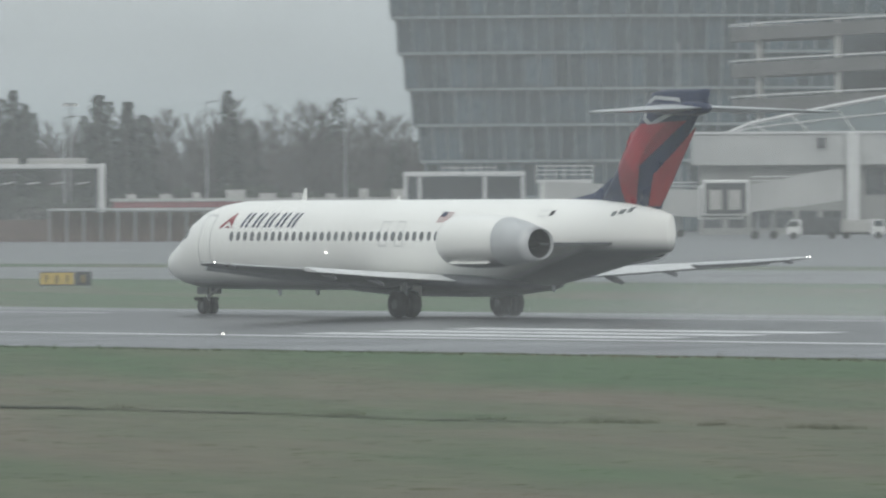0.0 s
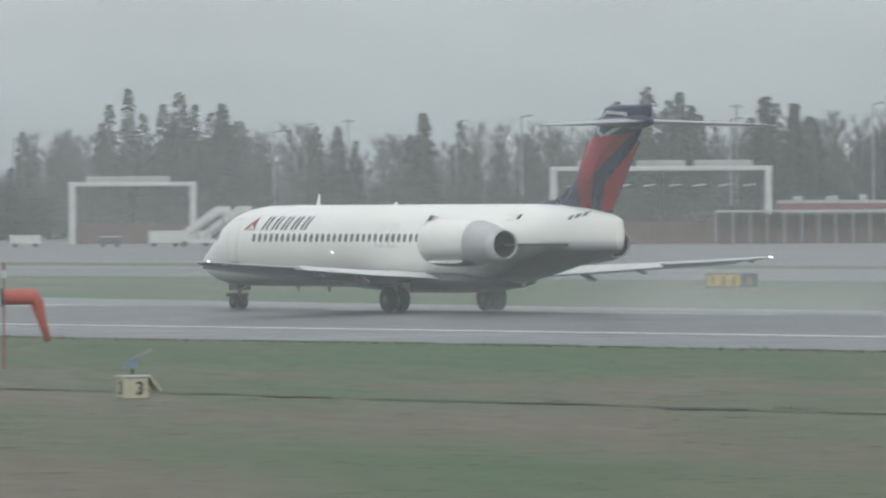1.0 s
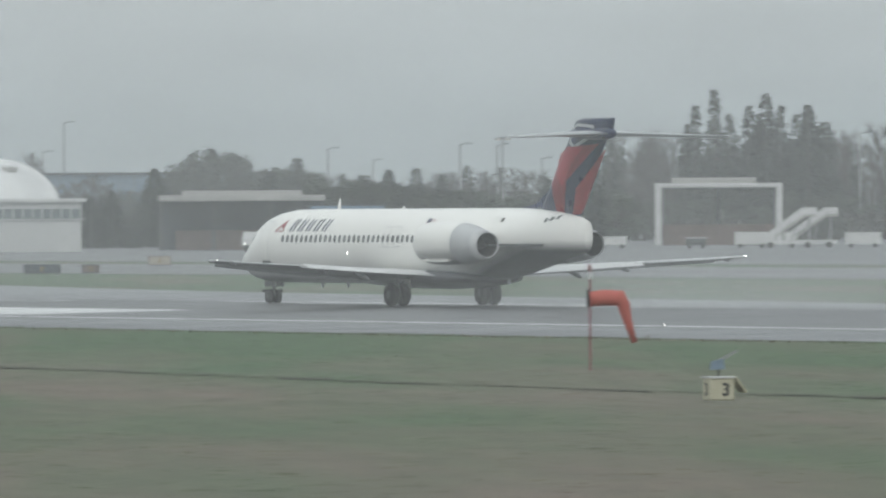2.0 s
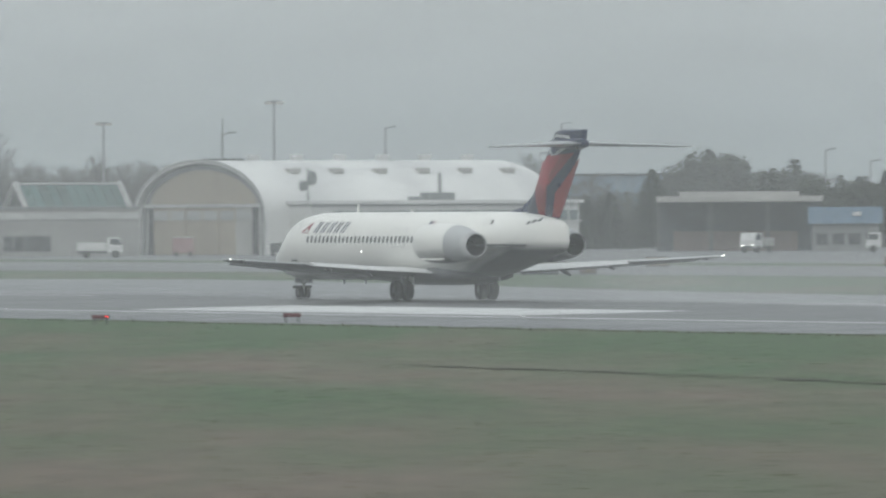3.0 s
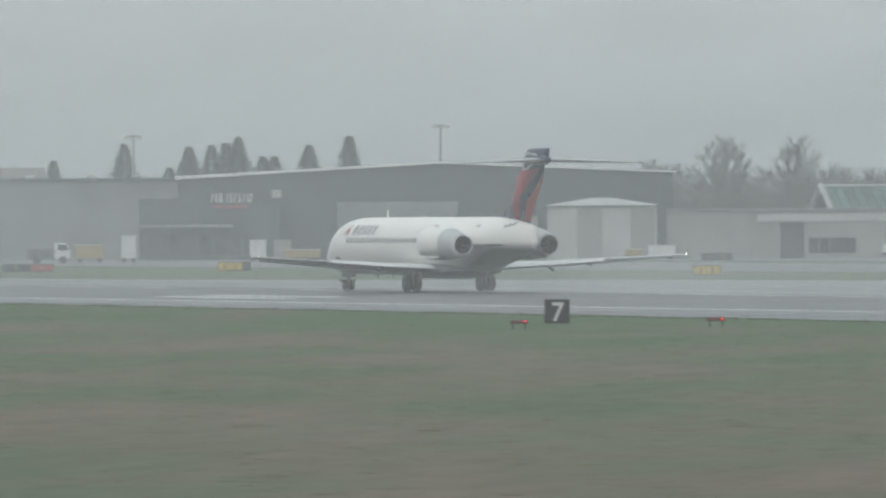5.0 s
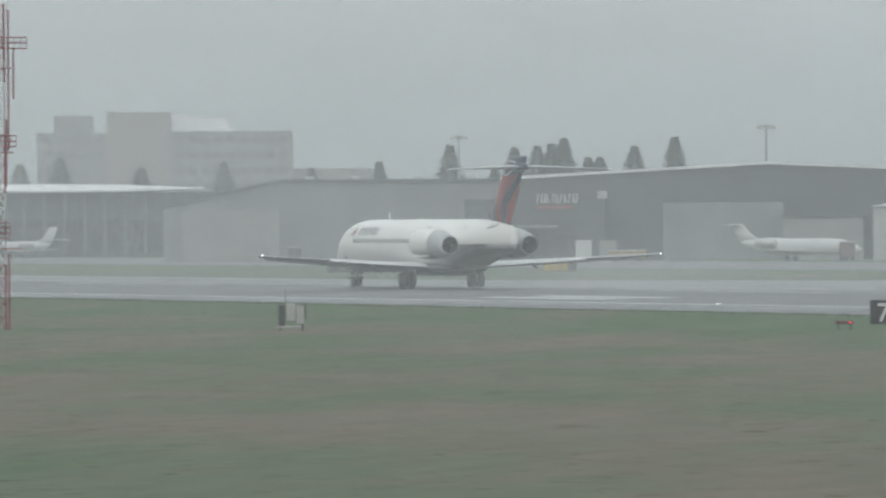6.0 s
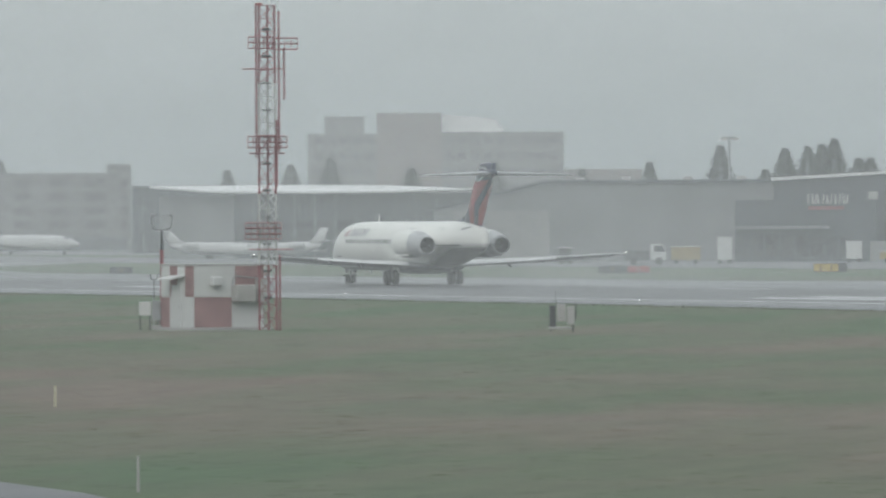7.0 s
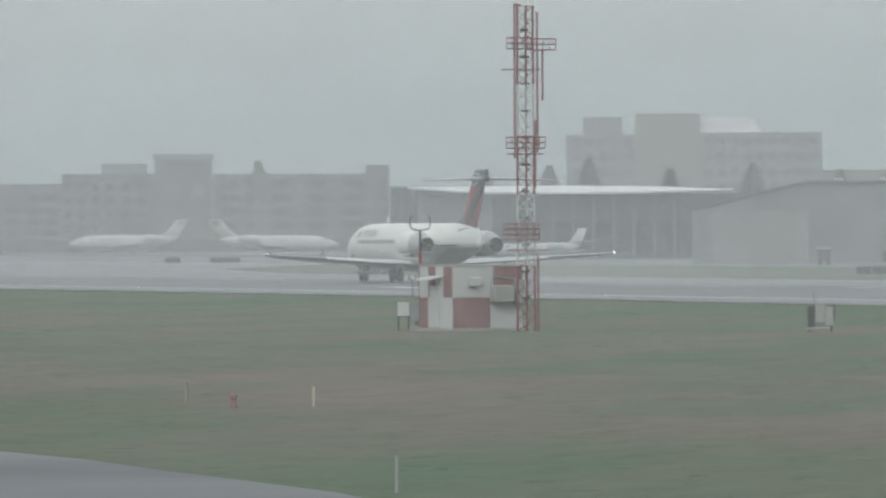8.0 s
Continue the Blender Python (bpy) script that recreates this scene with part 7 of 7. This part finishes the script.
# ---- trees ----
def conifer(seed, h, w):
    rnd = random.Random(seed)
    root = thing("conifer", pose(0, 0, GZ - 50), "tall dark conifer with drooping uneven boughs", "tree", "trees behind the field")
    bm = B()
    rod(bm, (0, 0, 0), (0, 0, h * 0.97), h * 0.016, 0.03, 6)
    part("trunk", bm, BARK, root)
    bm = B()
    z, tall = h * 0.05, h > 18
    lobes = [rnd.uniform(0.65, 1.15) for _ in range(7)]
    while z < h * 0.985:
        u = z / h
        ragged = rnd.uniform(0.6, 1.15) if tall else rnd.uniform(0.85, 1.08)
        reach = w * (1 - u) ** (0.66 if tall else 0.85) * ragged + 0.15
        for _ in range((9 if u < 0.8 else 6) if tall else 20):
            a = rnd.uniform(0, 2 * math.pi)
            r = reach * rnd.uniform(0.6, 1.1) * (lobes[int(a / 0.9) % 7] if tall else 1)
            out, side = Vector((math.cos(a), math.sin(a), 0)), Vector((-math.sin(a), math.cos(a), 0))
            n = max(2, int(r / 0.55))
            for i in range(1, n + 1):
                q = i / n
                c = out * (r * q) + Vector((0, 0, z + 0.12 * r * q - 0.42 * r * q * q + rnd.uniform(-0.15, 0.15)))
                half = (0.75 - 0.45 * q) * rnd.uniform(0.6, 1.2) * min(1.0, h / 20)
                tip = c + out * half * 1.3 + Vector((0, 0, rnd.uniform(-0.5, 0.1) * half))
                low = c - Vector((0, 0, half * rnd.uniform(0.5, 1.1)))
                v = [bm.verts.new(p) for p in (c - side * half, tip, c + side * half, c - out * half, low + out * half * 0.3)]
                bm.faces.new((v[0], v[1], v[2]))
                bm.faces.new((v[3], v[4], v[1]))
        z += h * 0.017 * rnd.uniform(0.7, 1.4)
    part("crown", bm, NEEDLES, root, "dark drooping boughs")
    return root


def bare_tree(seed, h, spread):
    rnd = random.Random(seed)
    root = thing("bare_tree", pose(0, 0, GZ - 50), "leafless grey-brown tree with a haze of fine twigs", "tree", "trees behind the field")
    trunk, twigs = B(), B()
    rod(trunk, (0, 0, 0), (0, 0, h * 0.55), h * 0.013, h * 0.008, 6)
    rod(trunk, (0, 0, h * 0.55), (0, 0, h * 0.93), h * 0.008, 0.03, 5)

    def grow(p, d, length, r, depth):
        q = p + d * length
        if depth > 2:
            rod(trunk, p, q, r, r * 0.5, 4)
        else:
            side = d.orthogonal().normalized() * r
            tip, across = twigs.verts.new(q), d.cross(side)
            ring = [twigs.verts.new(p + side * u + across * v) for u, v in ((1, 0), (-0.5, 0.87), (-0.5, -0.87))]
            for i in range(3):
                twigs.faces.new((ring[i], ring[(i + 1) % 3], tip))
        if depth == 0:
            return
        for _ in range(5):
            nd = (d + Vector((rnd.uniform(-1, 1), rnd.uniform(-1, 1), rnd.uniform(-0.1, 0.7))) * (0.3 + spread)).normalized()
            grow(p + d * length * rnd.uniform(0.15, 0.95), nd, length * rnd.uniform(0.45, 0.75), max(0.026, r * 0.5), depth - 1)
    for k in range(24):
        u = 0.06 + 0.82 * k / 24
        a = 2.4 * k + rnd.uniform(-0.4, 0.4)
        grow(Vector((0, 0, h * u)), Vector((math.cos(a) * spread * 1.9, math.sin(a) * spread * 1.9, 1.0)).normalized(), h * 0.26 * (1.1 - 0.7 * u) * rnd.uniform(0.7, 1.2), h * 0.0045, 3)
    part("trunk", trunk, BARK, root)
    part("crown", twigs, TWIGS, root, "fine bare twigs")
    return root


def leafy_tree(seed, h, w):
    rnd = random.Random(seed)
    root = thing("evergreen_tree", pose(0, 0, GZ - 50), "broad dark evergreen tree with an uneven leafy crown", "tree", "trees behind the field")
    trunk, bm = B(), B()
    rod(trunk, (0, 0, 0), (0, 0, h * 0.6), h * 0.022, h * 0.01, 7)
    for k in range(26):
        a, u = rnd.uniform(0, 2 * math.pi), rnd.uniform(0.18, 0.96)
        reach = w * math.sqrt(max(0.04, 1 - (2 * u - 0.95) ** 2)) * rnd.uniform(0.45, 0.95)
        c = Vector((reach * math.cos(a), reach * math.sin(a), h * u))
        rod(trunk, (0, 0, h * u * 0.6), c, 0.1, 0.04, 4)
        size = rnd.uniform(0.16, 0.3) * w + 0.5
        for _ in range(70):
            d = Vector((rnd.gauss(0, 1), rnd.gauss(0, 1), rnd.gauss(0, 0.8))).normalized() * size * rnd.uniform(0.5, 1.15)
            q = [bm.verts.new(c + d + Vector((rnd.uniform(-1, 1), rnd.uniform(-1, 1), rnd.uniform(-0.6, 0.6))) * 0.42) for _ in range(4)]
            bm.faces.new(q[:3])
            bm.faces.new((q[0], q[2], q[3]))
    part("trunk", trunk, BARK, root)
    part("crown", bm, LEAVES, root, "dense dark leaves")
    return root


LEAFY = [leafy_tree(81 + k, h, w) for k, (h, w) in enumerate(((14, 5.5), (12, 4.8), (15, 4.2)))]
FIRS = [conifer(11 + k, h, w) for k, (h, w) in enumerate(((24, 5.8), (26, 6.6), (22, 6.4), (25, 4.6)))]
BARES = [bare_tree(31 + k, h, s) for k, (h, s) in enumerate(((21, 0.27), (20, 0.36), (23, 0.2), (18, 0.5)))]
SHAPELY = [conifer(61 + k, h, w) for k, (h, w) in enumerate(((13, 6.2), (15, 5.8), (11, 6.2)))]
rnd = random.Random(8)


def plant(kinds, bearing, dist, scale=1.0):
    src = kinds[rnd.randrange(len(kinds))]
    s = scale * rnd.uniform(0.92, 1.08)
    a = radians(bearing)
    m = pose(dist * math.sin(a), dist * math.cos(a), GZ, 0, 0, rnd.uniform(0, 360))
    ob = copy_thing(src, m)
    ob.scale = (s * rnd.uniform(0.9, 1.1), s * rnd.uniform(0.9, 1.1), s)


def plant_to(kinds, bearing, dist, height):
    src = kinds[rnd.randrange(len(kinds))]
    tall = max(v.co.z for c in src.children for v in c.data.vertices)
    a = radians(bearing)
    ob = copy_thing(src, pose(dist * math.sin(a), dist * math.cos(a), GZ, 0, 0, rnd.uniform(0, 360)))
    s = height / tall
    ob.scale = (max(0.75, min(1.15, s)), max(0.75, min(1.15, s)), s)


# single firs and clumps that stand out
for bearing, dist, height in ((32.426, 1750, 23.26), (32.486, 1760, 21.06), (32.531, 1770, 19.75), (32.366, 1770, 22.09), (32.875, 1750, 22.47), (32.935, 1755, 21.41), (33.025, 1750, 21.35), (32.8, 1760, 19.17), (33.085, 1765, 18.71), (33.145, 1770, 17.35), (32.245, 1760, 24.2), (32.086, 1760, 21.92), (32.425, 1760, 22.6), (32.485, 1765, 21.26), (32.889, 1765, 22.58), (33.039, 1765, 21.45), (33.114, 1770, 19.35), (32.185, 1770, 19.96), (32.335, 1772, 20.42), (31.061, 1800, 20.38), (33.564, 1780, 23.36), (34.148, 1790, 22.15), (29.5, 1760, 24.38), (29.401, 1765, 21.86), (29.775, 1760, 23.79), (29.85, 1765, 21.8), (29.685, 1765, 21.82), (30.0, 1760, 21.73), (29.581, 1770, 20.49), (29.94, 1770, 20.44), (30.06, 1775, 19.07), (29.341, 1770, 17.29), (31.064, 1790, 20.44), (32.862, 1770, 22.29), (33.035, 1770, 21.34), (29.991, 1765, 21.92), (30.096, 1765, 19.14), (28.873, 1600, 10.92), (28.612, 1600, 9.45), (28.672, 1600, 8.44), (27.144, 1600, 10.75), (27.294, 1650, 13.05), (27.773, 1600, 11.08), (27.893, 1600, 8.97), (27.653, 1600, 10.26), (26.83, 1700, 14.94), (26.935, 1700, 14.22), (27.024, 1700, 12.87), (26.725, 1700, 12.91), (26.723, 1700, 13.98), (26.843, 1700, 14.85), (26.962, 1700, 13.94), (27.277, 1650, 13.04), (27.921, 1600, 11.22), (28.056, 1600, 10.36), (27.771, 1600, 10.82), (26.183, 1600, 7.7), (26.258, 1600, 7.27)):
    plant_to(FIRS, bearing, dist, height)
for bearing, dist, height in ((33.25, 1790, 21.21), (33.369, 1790, 20.72), (33.564, 1790, 23.5), (33.609, 1790, 20.69), (33.849, 1790, 22.33), (33.984, 1790, 22.5), (34.059, 1790, 22.49), (34.328, 1790, 21.04), (34.418, 1790, 20.56), (34.209, 1800, 19.74), (33.729, 1800, 19.34), (33.474, 1800, 19.38), (22.652, 1750, 18.9), (22.592, 1750, 17.72), (22.727, 1750, 18.16), (23.026, 1750, 18.84), (22.981, 1750, 17.2), (23.086, 1750, 16.73), (23.581, 1750, 15.74), (23.191, 1760, 14.48), (23.296, 1760, 14.0), (23.416, 1760, 13.98), (23.685, 1760, 13.48), (23.925, 1760, 13.9), (22.248, 1760, 15.08), (22.337, 1760, 14.61), (23.865, 1760, 12.99), (25.888, 1900, 16.52), (29.122, 1700, 15.67), (29.242, 1700, 14.32)):
    plant_to(BARES, bearing, dist, height)
for bearing, dist, height in ((26.306, 1500, 7.96), (26.531, 1500, 11.07), (26.186, 1500, 7.04), (19.086, 1650, 14.25), (19.461, 1650, 16.78), (19.805, 1650, 16.3), (19.925, 1650, 16.55), (20.0, 1660, 16.95), (20.066, 1650, 17.73), (20.195, 1650, 14.78), (20.255, 1650, 14.77), (20.441, 1650, 16.47), (20.653, 1650, 17.82), (19.7, 1650, 13.13), (19.802, 1650, 16.06), (15.639, 2200, 18.27), (18.261, 1850, 15.61), (17.827, 1850, 14.52), (17.407, 1900, 16.23), (17.182, 1900, 15.47), (18.726, 1850, 14.37), (17.39, 1900, 16.68), (17.385, 1900, 16.49), (17.819, 1900, 14.92), (18.263, 1900, 15.55), (16.846, 1900, 14.59)):
    plant_to(SHAPELY, bearing, dist, height)
for bearing, dist, height in ((26.83, 1650, 15.01), (26.95, 1650, 14.13), (26.74, 1650, 13.56), (27.054, 1650, 12.39), (27.249, 1650, 12.19), (26.635, 1650, 11.41), (27.369, 1650, 11.31), (27.533, 1600, 9.44), (27.683, 1600, 9.58), (27.833, 1600, 9.23), (27.968, 1600, 8.12), (28.103, 1600, 7.68), (28.283, 1600, 7.24), (28.462, 1600, 7.21), (28.702, 1600, 7.6), (29.002, 1600, 7.14), (26.633, 1650, 11.59), (27.202, 1650, 11.5), (27.397, 1600, 10.45), (27.562, 1600, 10.01), (27.711, 1600, 9.57), (27.861, 1600, 8.71), (28.011, 1600, 8.28), (28.16, 1600, 8.67), (26.333, 1650, 8.61), (26.483, 1650, 9.02), (26.6, 1660, 9.5)):
    plant_to(LEAFY, bearing, dist, height)
# the belt of bare trees behind the terminal and sheds
for k in range(250):
    bearing = 37.4 - 10.6 * k / 250 + rnd.uniform(-0.05, 0.05)
    plant_to(BARES if rnd.random() < 0.72 else FIRS, bearing, rnd.uniform(1780, 1960), (20.5 if bearing > 28.9 else 12.5) * rnd.uniform(0.7, 1.02))
for k in range(150):
    plant_to(LEAFY, 37.4 - 13.6 * k / 150 + rnd.uniform(-0.04, 0.04), rnd.uniform(1690, 1760), rnd.uniform(5.0, 8.5))
for k in range(46):
    bearing = 26.9 - 3.2 * k / 46
    plant_to(BARES, bearing, rnd.uniform(1750, 1900), rnd.uniform(8, 12))
for k in range(80):
    bearing = 24.1 - 2.3 * k / 80
    plant_to(BARES, bearing, rnd.uniform(1700, 1850), rnd.uniform(9, 14.5))
for k in range(24):
    bearing = 20.2 - 5.6 * k / 24
    plant_to(SHAPELY + BARES[3:], bearing, rnd.uniform(2200, 2350), rnd.uniform(7, 11.5))
# brushwood that closes the belt at its foot
rg = np.random.default_rng(21)
verts, faces = [], []
for k in range(15000):
    b = radians(rg.uniform(26.2, 37.6))
    d, top = rg.uniform(1700, 1722), 3.6 + 1.1 * math.sin(b * 300) + 0.7 * math.sin(b * 770)
    c = Vector((d * math.sin(b), d * math.cos(b), GZ + top * rg.uniform(0.0, 1.0)))
    i = len(verts)
    verts += [c + Vector(rg.uniform(-0.75, 0.75, 3)) for _ in range(3)]
    faces.append((i, i + 1, i + 2))
me = bpy.data.meshes.new("brushwood")
me.from_pydata([tuple(v) for v in verts], [], faces)
me.materials.append(BRUSH)
tagged(new("brushwood", me), "low grey-brown brushwood along the foot of the trees", "brushwood", kind="stuff")
# the models they were grown from join the belt
for k, src in enumerate(FIRS + BARES + SHAPELY + LEAFY):
    a = radians(37.0 - 0.9 * k)
    src.matrix_basis = pose(1900 * math.sin(a), 1900 * math.cos(a), GZ, 0, 0, 40 * k)
    src.scale = (0.75, 0.75, 0.75)


# ---- spray thrown up behind the wheels, in rigid sheets that travel with them ----
def spray_mat(name, strength, length, height):
    m = bpy.data.materials.new(name)
    m.use_nodes = True
    n, l = m.node_tree.nodes, m.node_tree.links
    n.clear()
    out, mix, clear = n.new("ShaderNodeOutputMaterial"), n.new("ShaderNodeMixShader"), n.new("ShaderNodeBsdfTransparent")
    both, dif, tra = n.new("ShaderNodeMixShader"), n.new("ShaderNodeBsdfDiffuse"), n.new("ShaderNodeBsdfTranslucent")
    dif.inputs["Color"].default_value = tra.inputs["Color"].default_value = (0.95, 0.97, 0.98, 1)
    co, sep, noi = n.new("ShaderNodeTexCoord"), n.new("ShaderNodeSeparateXYZ"), n.new("ShaderNodeTexNoise")
    l.new(co.outputs["Object"], sep.inputs[0])
    stretch = n.new("ShaderNodeMapping")
    stretch.inputs["Scale"].default_value = (1, 0.25, 0.9)
    l.new(co.outputs["Object"], stretch.inputs[0])
    noi.inputs["Scale"].default_value, noi.inputs["Detail"].default_value = 0.4, 1
    l.new(stretch.outputs[0], noi.inputs["Vector"])
    fade = []
    for sock, a, b, lo, hi in (("Z", 0.0, height, 1.0, 0.0), ("Y", -0.5, -7.0, 0.0, 1.0), ("Y", -8.0, -length, 1.0, 0.0)):
        r = n.new("ShaderNodeMapRange")
        r.interpolation_type = "SMOOTHSTEP"
        for key, v in (("From Min", a), ("From Max", b), ("To Min", lo), ("To Max", hi)):
            r.inputs[key].default_value = v
        l.new(sep.outputs[sock], r.inputs["Value"])
        fade.append(r.outputs[0])
    nr = n.new("ShaderNodeMapRange")
    nr.inputs["From Min"].default_value, nr.inputs["From Max"].default_value = 0.2, 0.8
    nr.inputs["To Min"].default_value, nr.inputs["To Max"].default_value = 0.55 * strength, strength
    l.new(noi.outputs["Fac"], nr.inputs["Value"])
    last = nr.outputs[0]
    for f in fade:
        k = n.new("ShaderNodeMath")
        k.operation = "MULTIPLY"
        l.new(last, k.inputs[0])
        l.new(f, k.inputs[1])
        last = k.outputs[0]
    l.new(last, mix.inputs[0])
    both.inputs[0].default_value = 0.5
    l.new(dif.outputs[0], both.inputs[1])
    l.new(tra.outputs[0], both.inputs[2])
    l.new(clear.outputs[0], mix.inputs[1])
    l.new(both.outputs[0], mix.inputs[2])
    l.new(mix.outputs[0], out.inputs[0])
    return m


SPRAY = []
for x, length, height, strength in ((-3.2, 75, 2.4, 0.12), (-0.8, 60, 1.9, 0.12), (3.4, 95, 3.2, 0.20), (6.5, 110, 4.6, 0.17)):
    bm = B()
    n = 8
    lo = [bm.verts.new((x + 0.25 * math.sin(i), -0.4 - length * i / n, 0.05 - 0.015 * abs(x))) for i in range(n + 1)]
    hi = [bm.verts.new((x + 0.5 * math.sin(i), -0.4 - length * i / n, height)) for i in range(n + 1)]
    for i in range(n):
        bm.faces.new((lo[i], lo[i + 1], hi[i + 1], hi[i]))
    ob = part("wheel_spray", bm, spray_mat("wheel spray", strength, length, height))
    SPRAY.append(tagged(ob, "thin white spray thrown up behind the wheels", "spray", kind="stuff"))

# ---- grass tufts on the near side ----
def tufts():
    rg = np.random.default_rng(5)
    verts, faces = [], []
    # a rougher fringe where the shoulder ends
    for y in np.arange(230, 860, 0.16):
        x = C - 36.2 + 5.5 * min(1, max(0, (y - 420) / 260)) + rg.normal(0, 0.45)
        gz, tall = ground_z(x), rg.uniform(0.03, 0.11) + (0.16 if rg.random() < 0.012 else 0)
        for _ in range(2):
            dx, dy, lx, ly = rg.normal(0, 0.08, 4)
            i = len(verts)
            verts += [(x + dx, y + dy - 0.05, gz - 0.01), (x + dx, y + dy + 0.05, gz - 0.01), (x + dx + lx, y + dy + ly, gz + tall)]
            faces.append((i, i + 1, i + 2))
    # taller tussocks beside the old rut
    for y0 in (196, 199, 203.5, 205, 209, 212.5, 214, 219, 226, 238, 251):
        x0, size = 152.6 + 0.09 * max(0, y0 - 225) + 0.9 * math.sin(y0 * 0.06), rg.uniform(0.35, 0.9)
        for _ in range(90):
            dx, dy = rg.normal(0, size * 0.5, 2)
            lx, ly = rg.normal(0, 0.06, 2)
            tall = rg.uniform(0.06, 0.24) * max(0.2, 1 - abs(dy) / (1.6 * size))
            i = len(verts)
            verts += [(x0 + dx, y0 + dy - 0.04, ground_z(x0) - 0.01), (x0 + dx + 0.04, y0 + dy + 0.04, ground_z(x0) - 0.01), (x0 + dx + lx, y0 + dy + ly, ground_z(x0) + tall)]
            faces.append((i, i + 1, i + 2))
    me = bpy.data.meshes.new("grass_tufts")
    me.from_pydata(verts, [], faces)
    me.materials.append(BLADES)
    tagged(new("grass_tufts", me), "rough wet grass tufts beside the runway", "grass", kind="stuff")


tufts()


def clumps():
    """Low uneven clumps of winter grass all over the near field."""
    rg = np.random.default_rng(11)
    count, sides = 22000, 6
    x, y = rg.uniform(58, 207, count), rg.uniform(150, 720, count)
    edge = C - 37.5 + 5.5 * np.clip((y - 420) / 260, 0, 1)
    inner = np.array([track_edge(v) for v in y]) + 0.6
    keep = (x < edge) & (x > inner)
    x, y = x[keep], y[keep]
    count = len(x)
    r = np.clip(np.exp(rg.normal(-1.35, 0.5, count)), 0.1, 0.9)
    h = rg.uniform(0.008, 0.024, count) * (0.5 + 1.2 * r)
    gz = np.array([ground_z(v) for v in x])
    verts = np.zeros((count, 2 * sides + 1, 3))
    for k, (f, up) in enumerate(((1.0, -0.02), (0.55, 0.8))):
        for i in range(sides):
            a = 2 * math.pi * (i + 0.5 * k) / sides
            wob = rg.uniform(0.7, 1.3, count) * f * r
            verts[:, k * sides + i, 0] = x + wob * math.cos(a)
            verts[:, k * sides + i, 1] = y + wob * math.sin(a)
            verts[:, k * sides + i, 2] = gz + (up * h * rg.uniform(0.7, 1.2, count) if k else -0.02)
    verts[:, -1] = np.stack([x, y, gz + h], 1)
    one = []
    for i in range(sides):
        j = (i + 1) % sides
        one += [(i, j, sides + i), (j, sides + j, sides + i), (sides + i, sides + j, 2 * sides)]
    faces = (np.array(one)[None] + (np.arange(count) * (2 * sides + 1))[:, None, None]).reshape(-1, 3)
    me = bpy.data.meshes.new("grass_clumps")
    me.from_pydata(verts.reshape(-1, 3).tolist(), [], faces.tolist())
    me.polygons.foreach_set("use_smooth", np.ones(len(faces), bool))
    me.materials.append(GRASS)
    tagged(new("grass_clumps", me), "low uneven clumps of wet green and brown grass", "grass", kind="stuff")


clumps()

# an old wheel rut across the near grass
bm = B()
last = None
for k in range(180):
    y = 214 + 0.75 * k
    x = 151.5 + 0.09 * max(0, y - 225) + 0.9 * math.sin(y * 0.06) + 0.3 * math.sin(y * 0.31)
    wide = 0.10 + 1.5 * max(0, noise.noise(Vector((y * 0.21, 0, 0)))) + 0.5 * abs(noise.noise(Vector((y * 0.9, 3, 0))))
    row = [bm.verts.new((v, y, ground_z(v) + 0.03)) for v in (x - wide, x + wide)]
    if last:
        bm.faces.new((last[0], last[1], row[1], row[0]))
    last = row
tagged(part("wheel_rut", bm, SOIL), "old dark wheel rut across the wet grass", "rut", kind="structure")


def motions():
    """The take-off run along the centre line; the spray travels with the wheels."""
    run = [(0.0, 347.24), (0.5, 372.53), (1.0, 398.55), (1.5, 425.04), (2.0, 452.29), (2.5, 479.98), (3.0, 507.07), (3.5, 534.04), (4.0, 562.68), (4.5, 592.34), (5.0, 622.15), (5.5, 652.73), (6.0, 683.98), (6.5, 715.05), (7.0, 747.08), (7.5, 779.32), (8.0, 812.33)]
    walk(plane, [(t, pose(RUNWAY_X, y, 0)) for t, y in run])
    for ob in SPRAY:
        walk(ob, [(t, pose(RUNWAY_X, y, 0)) for t, y in run])


motions()
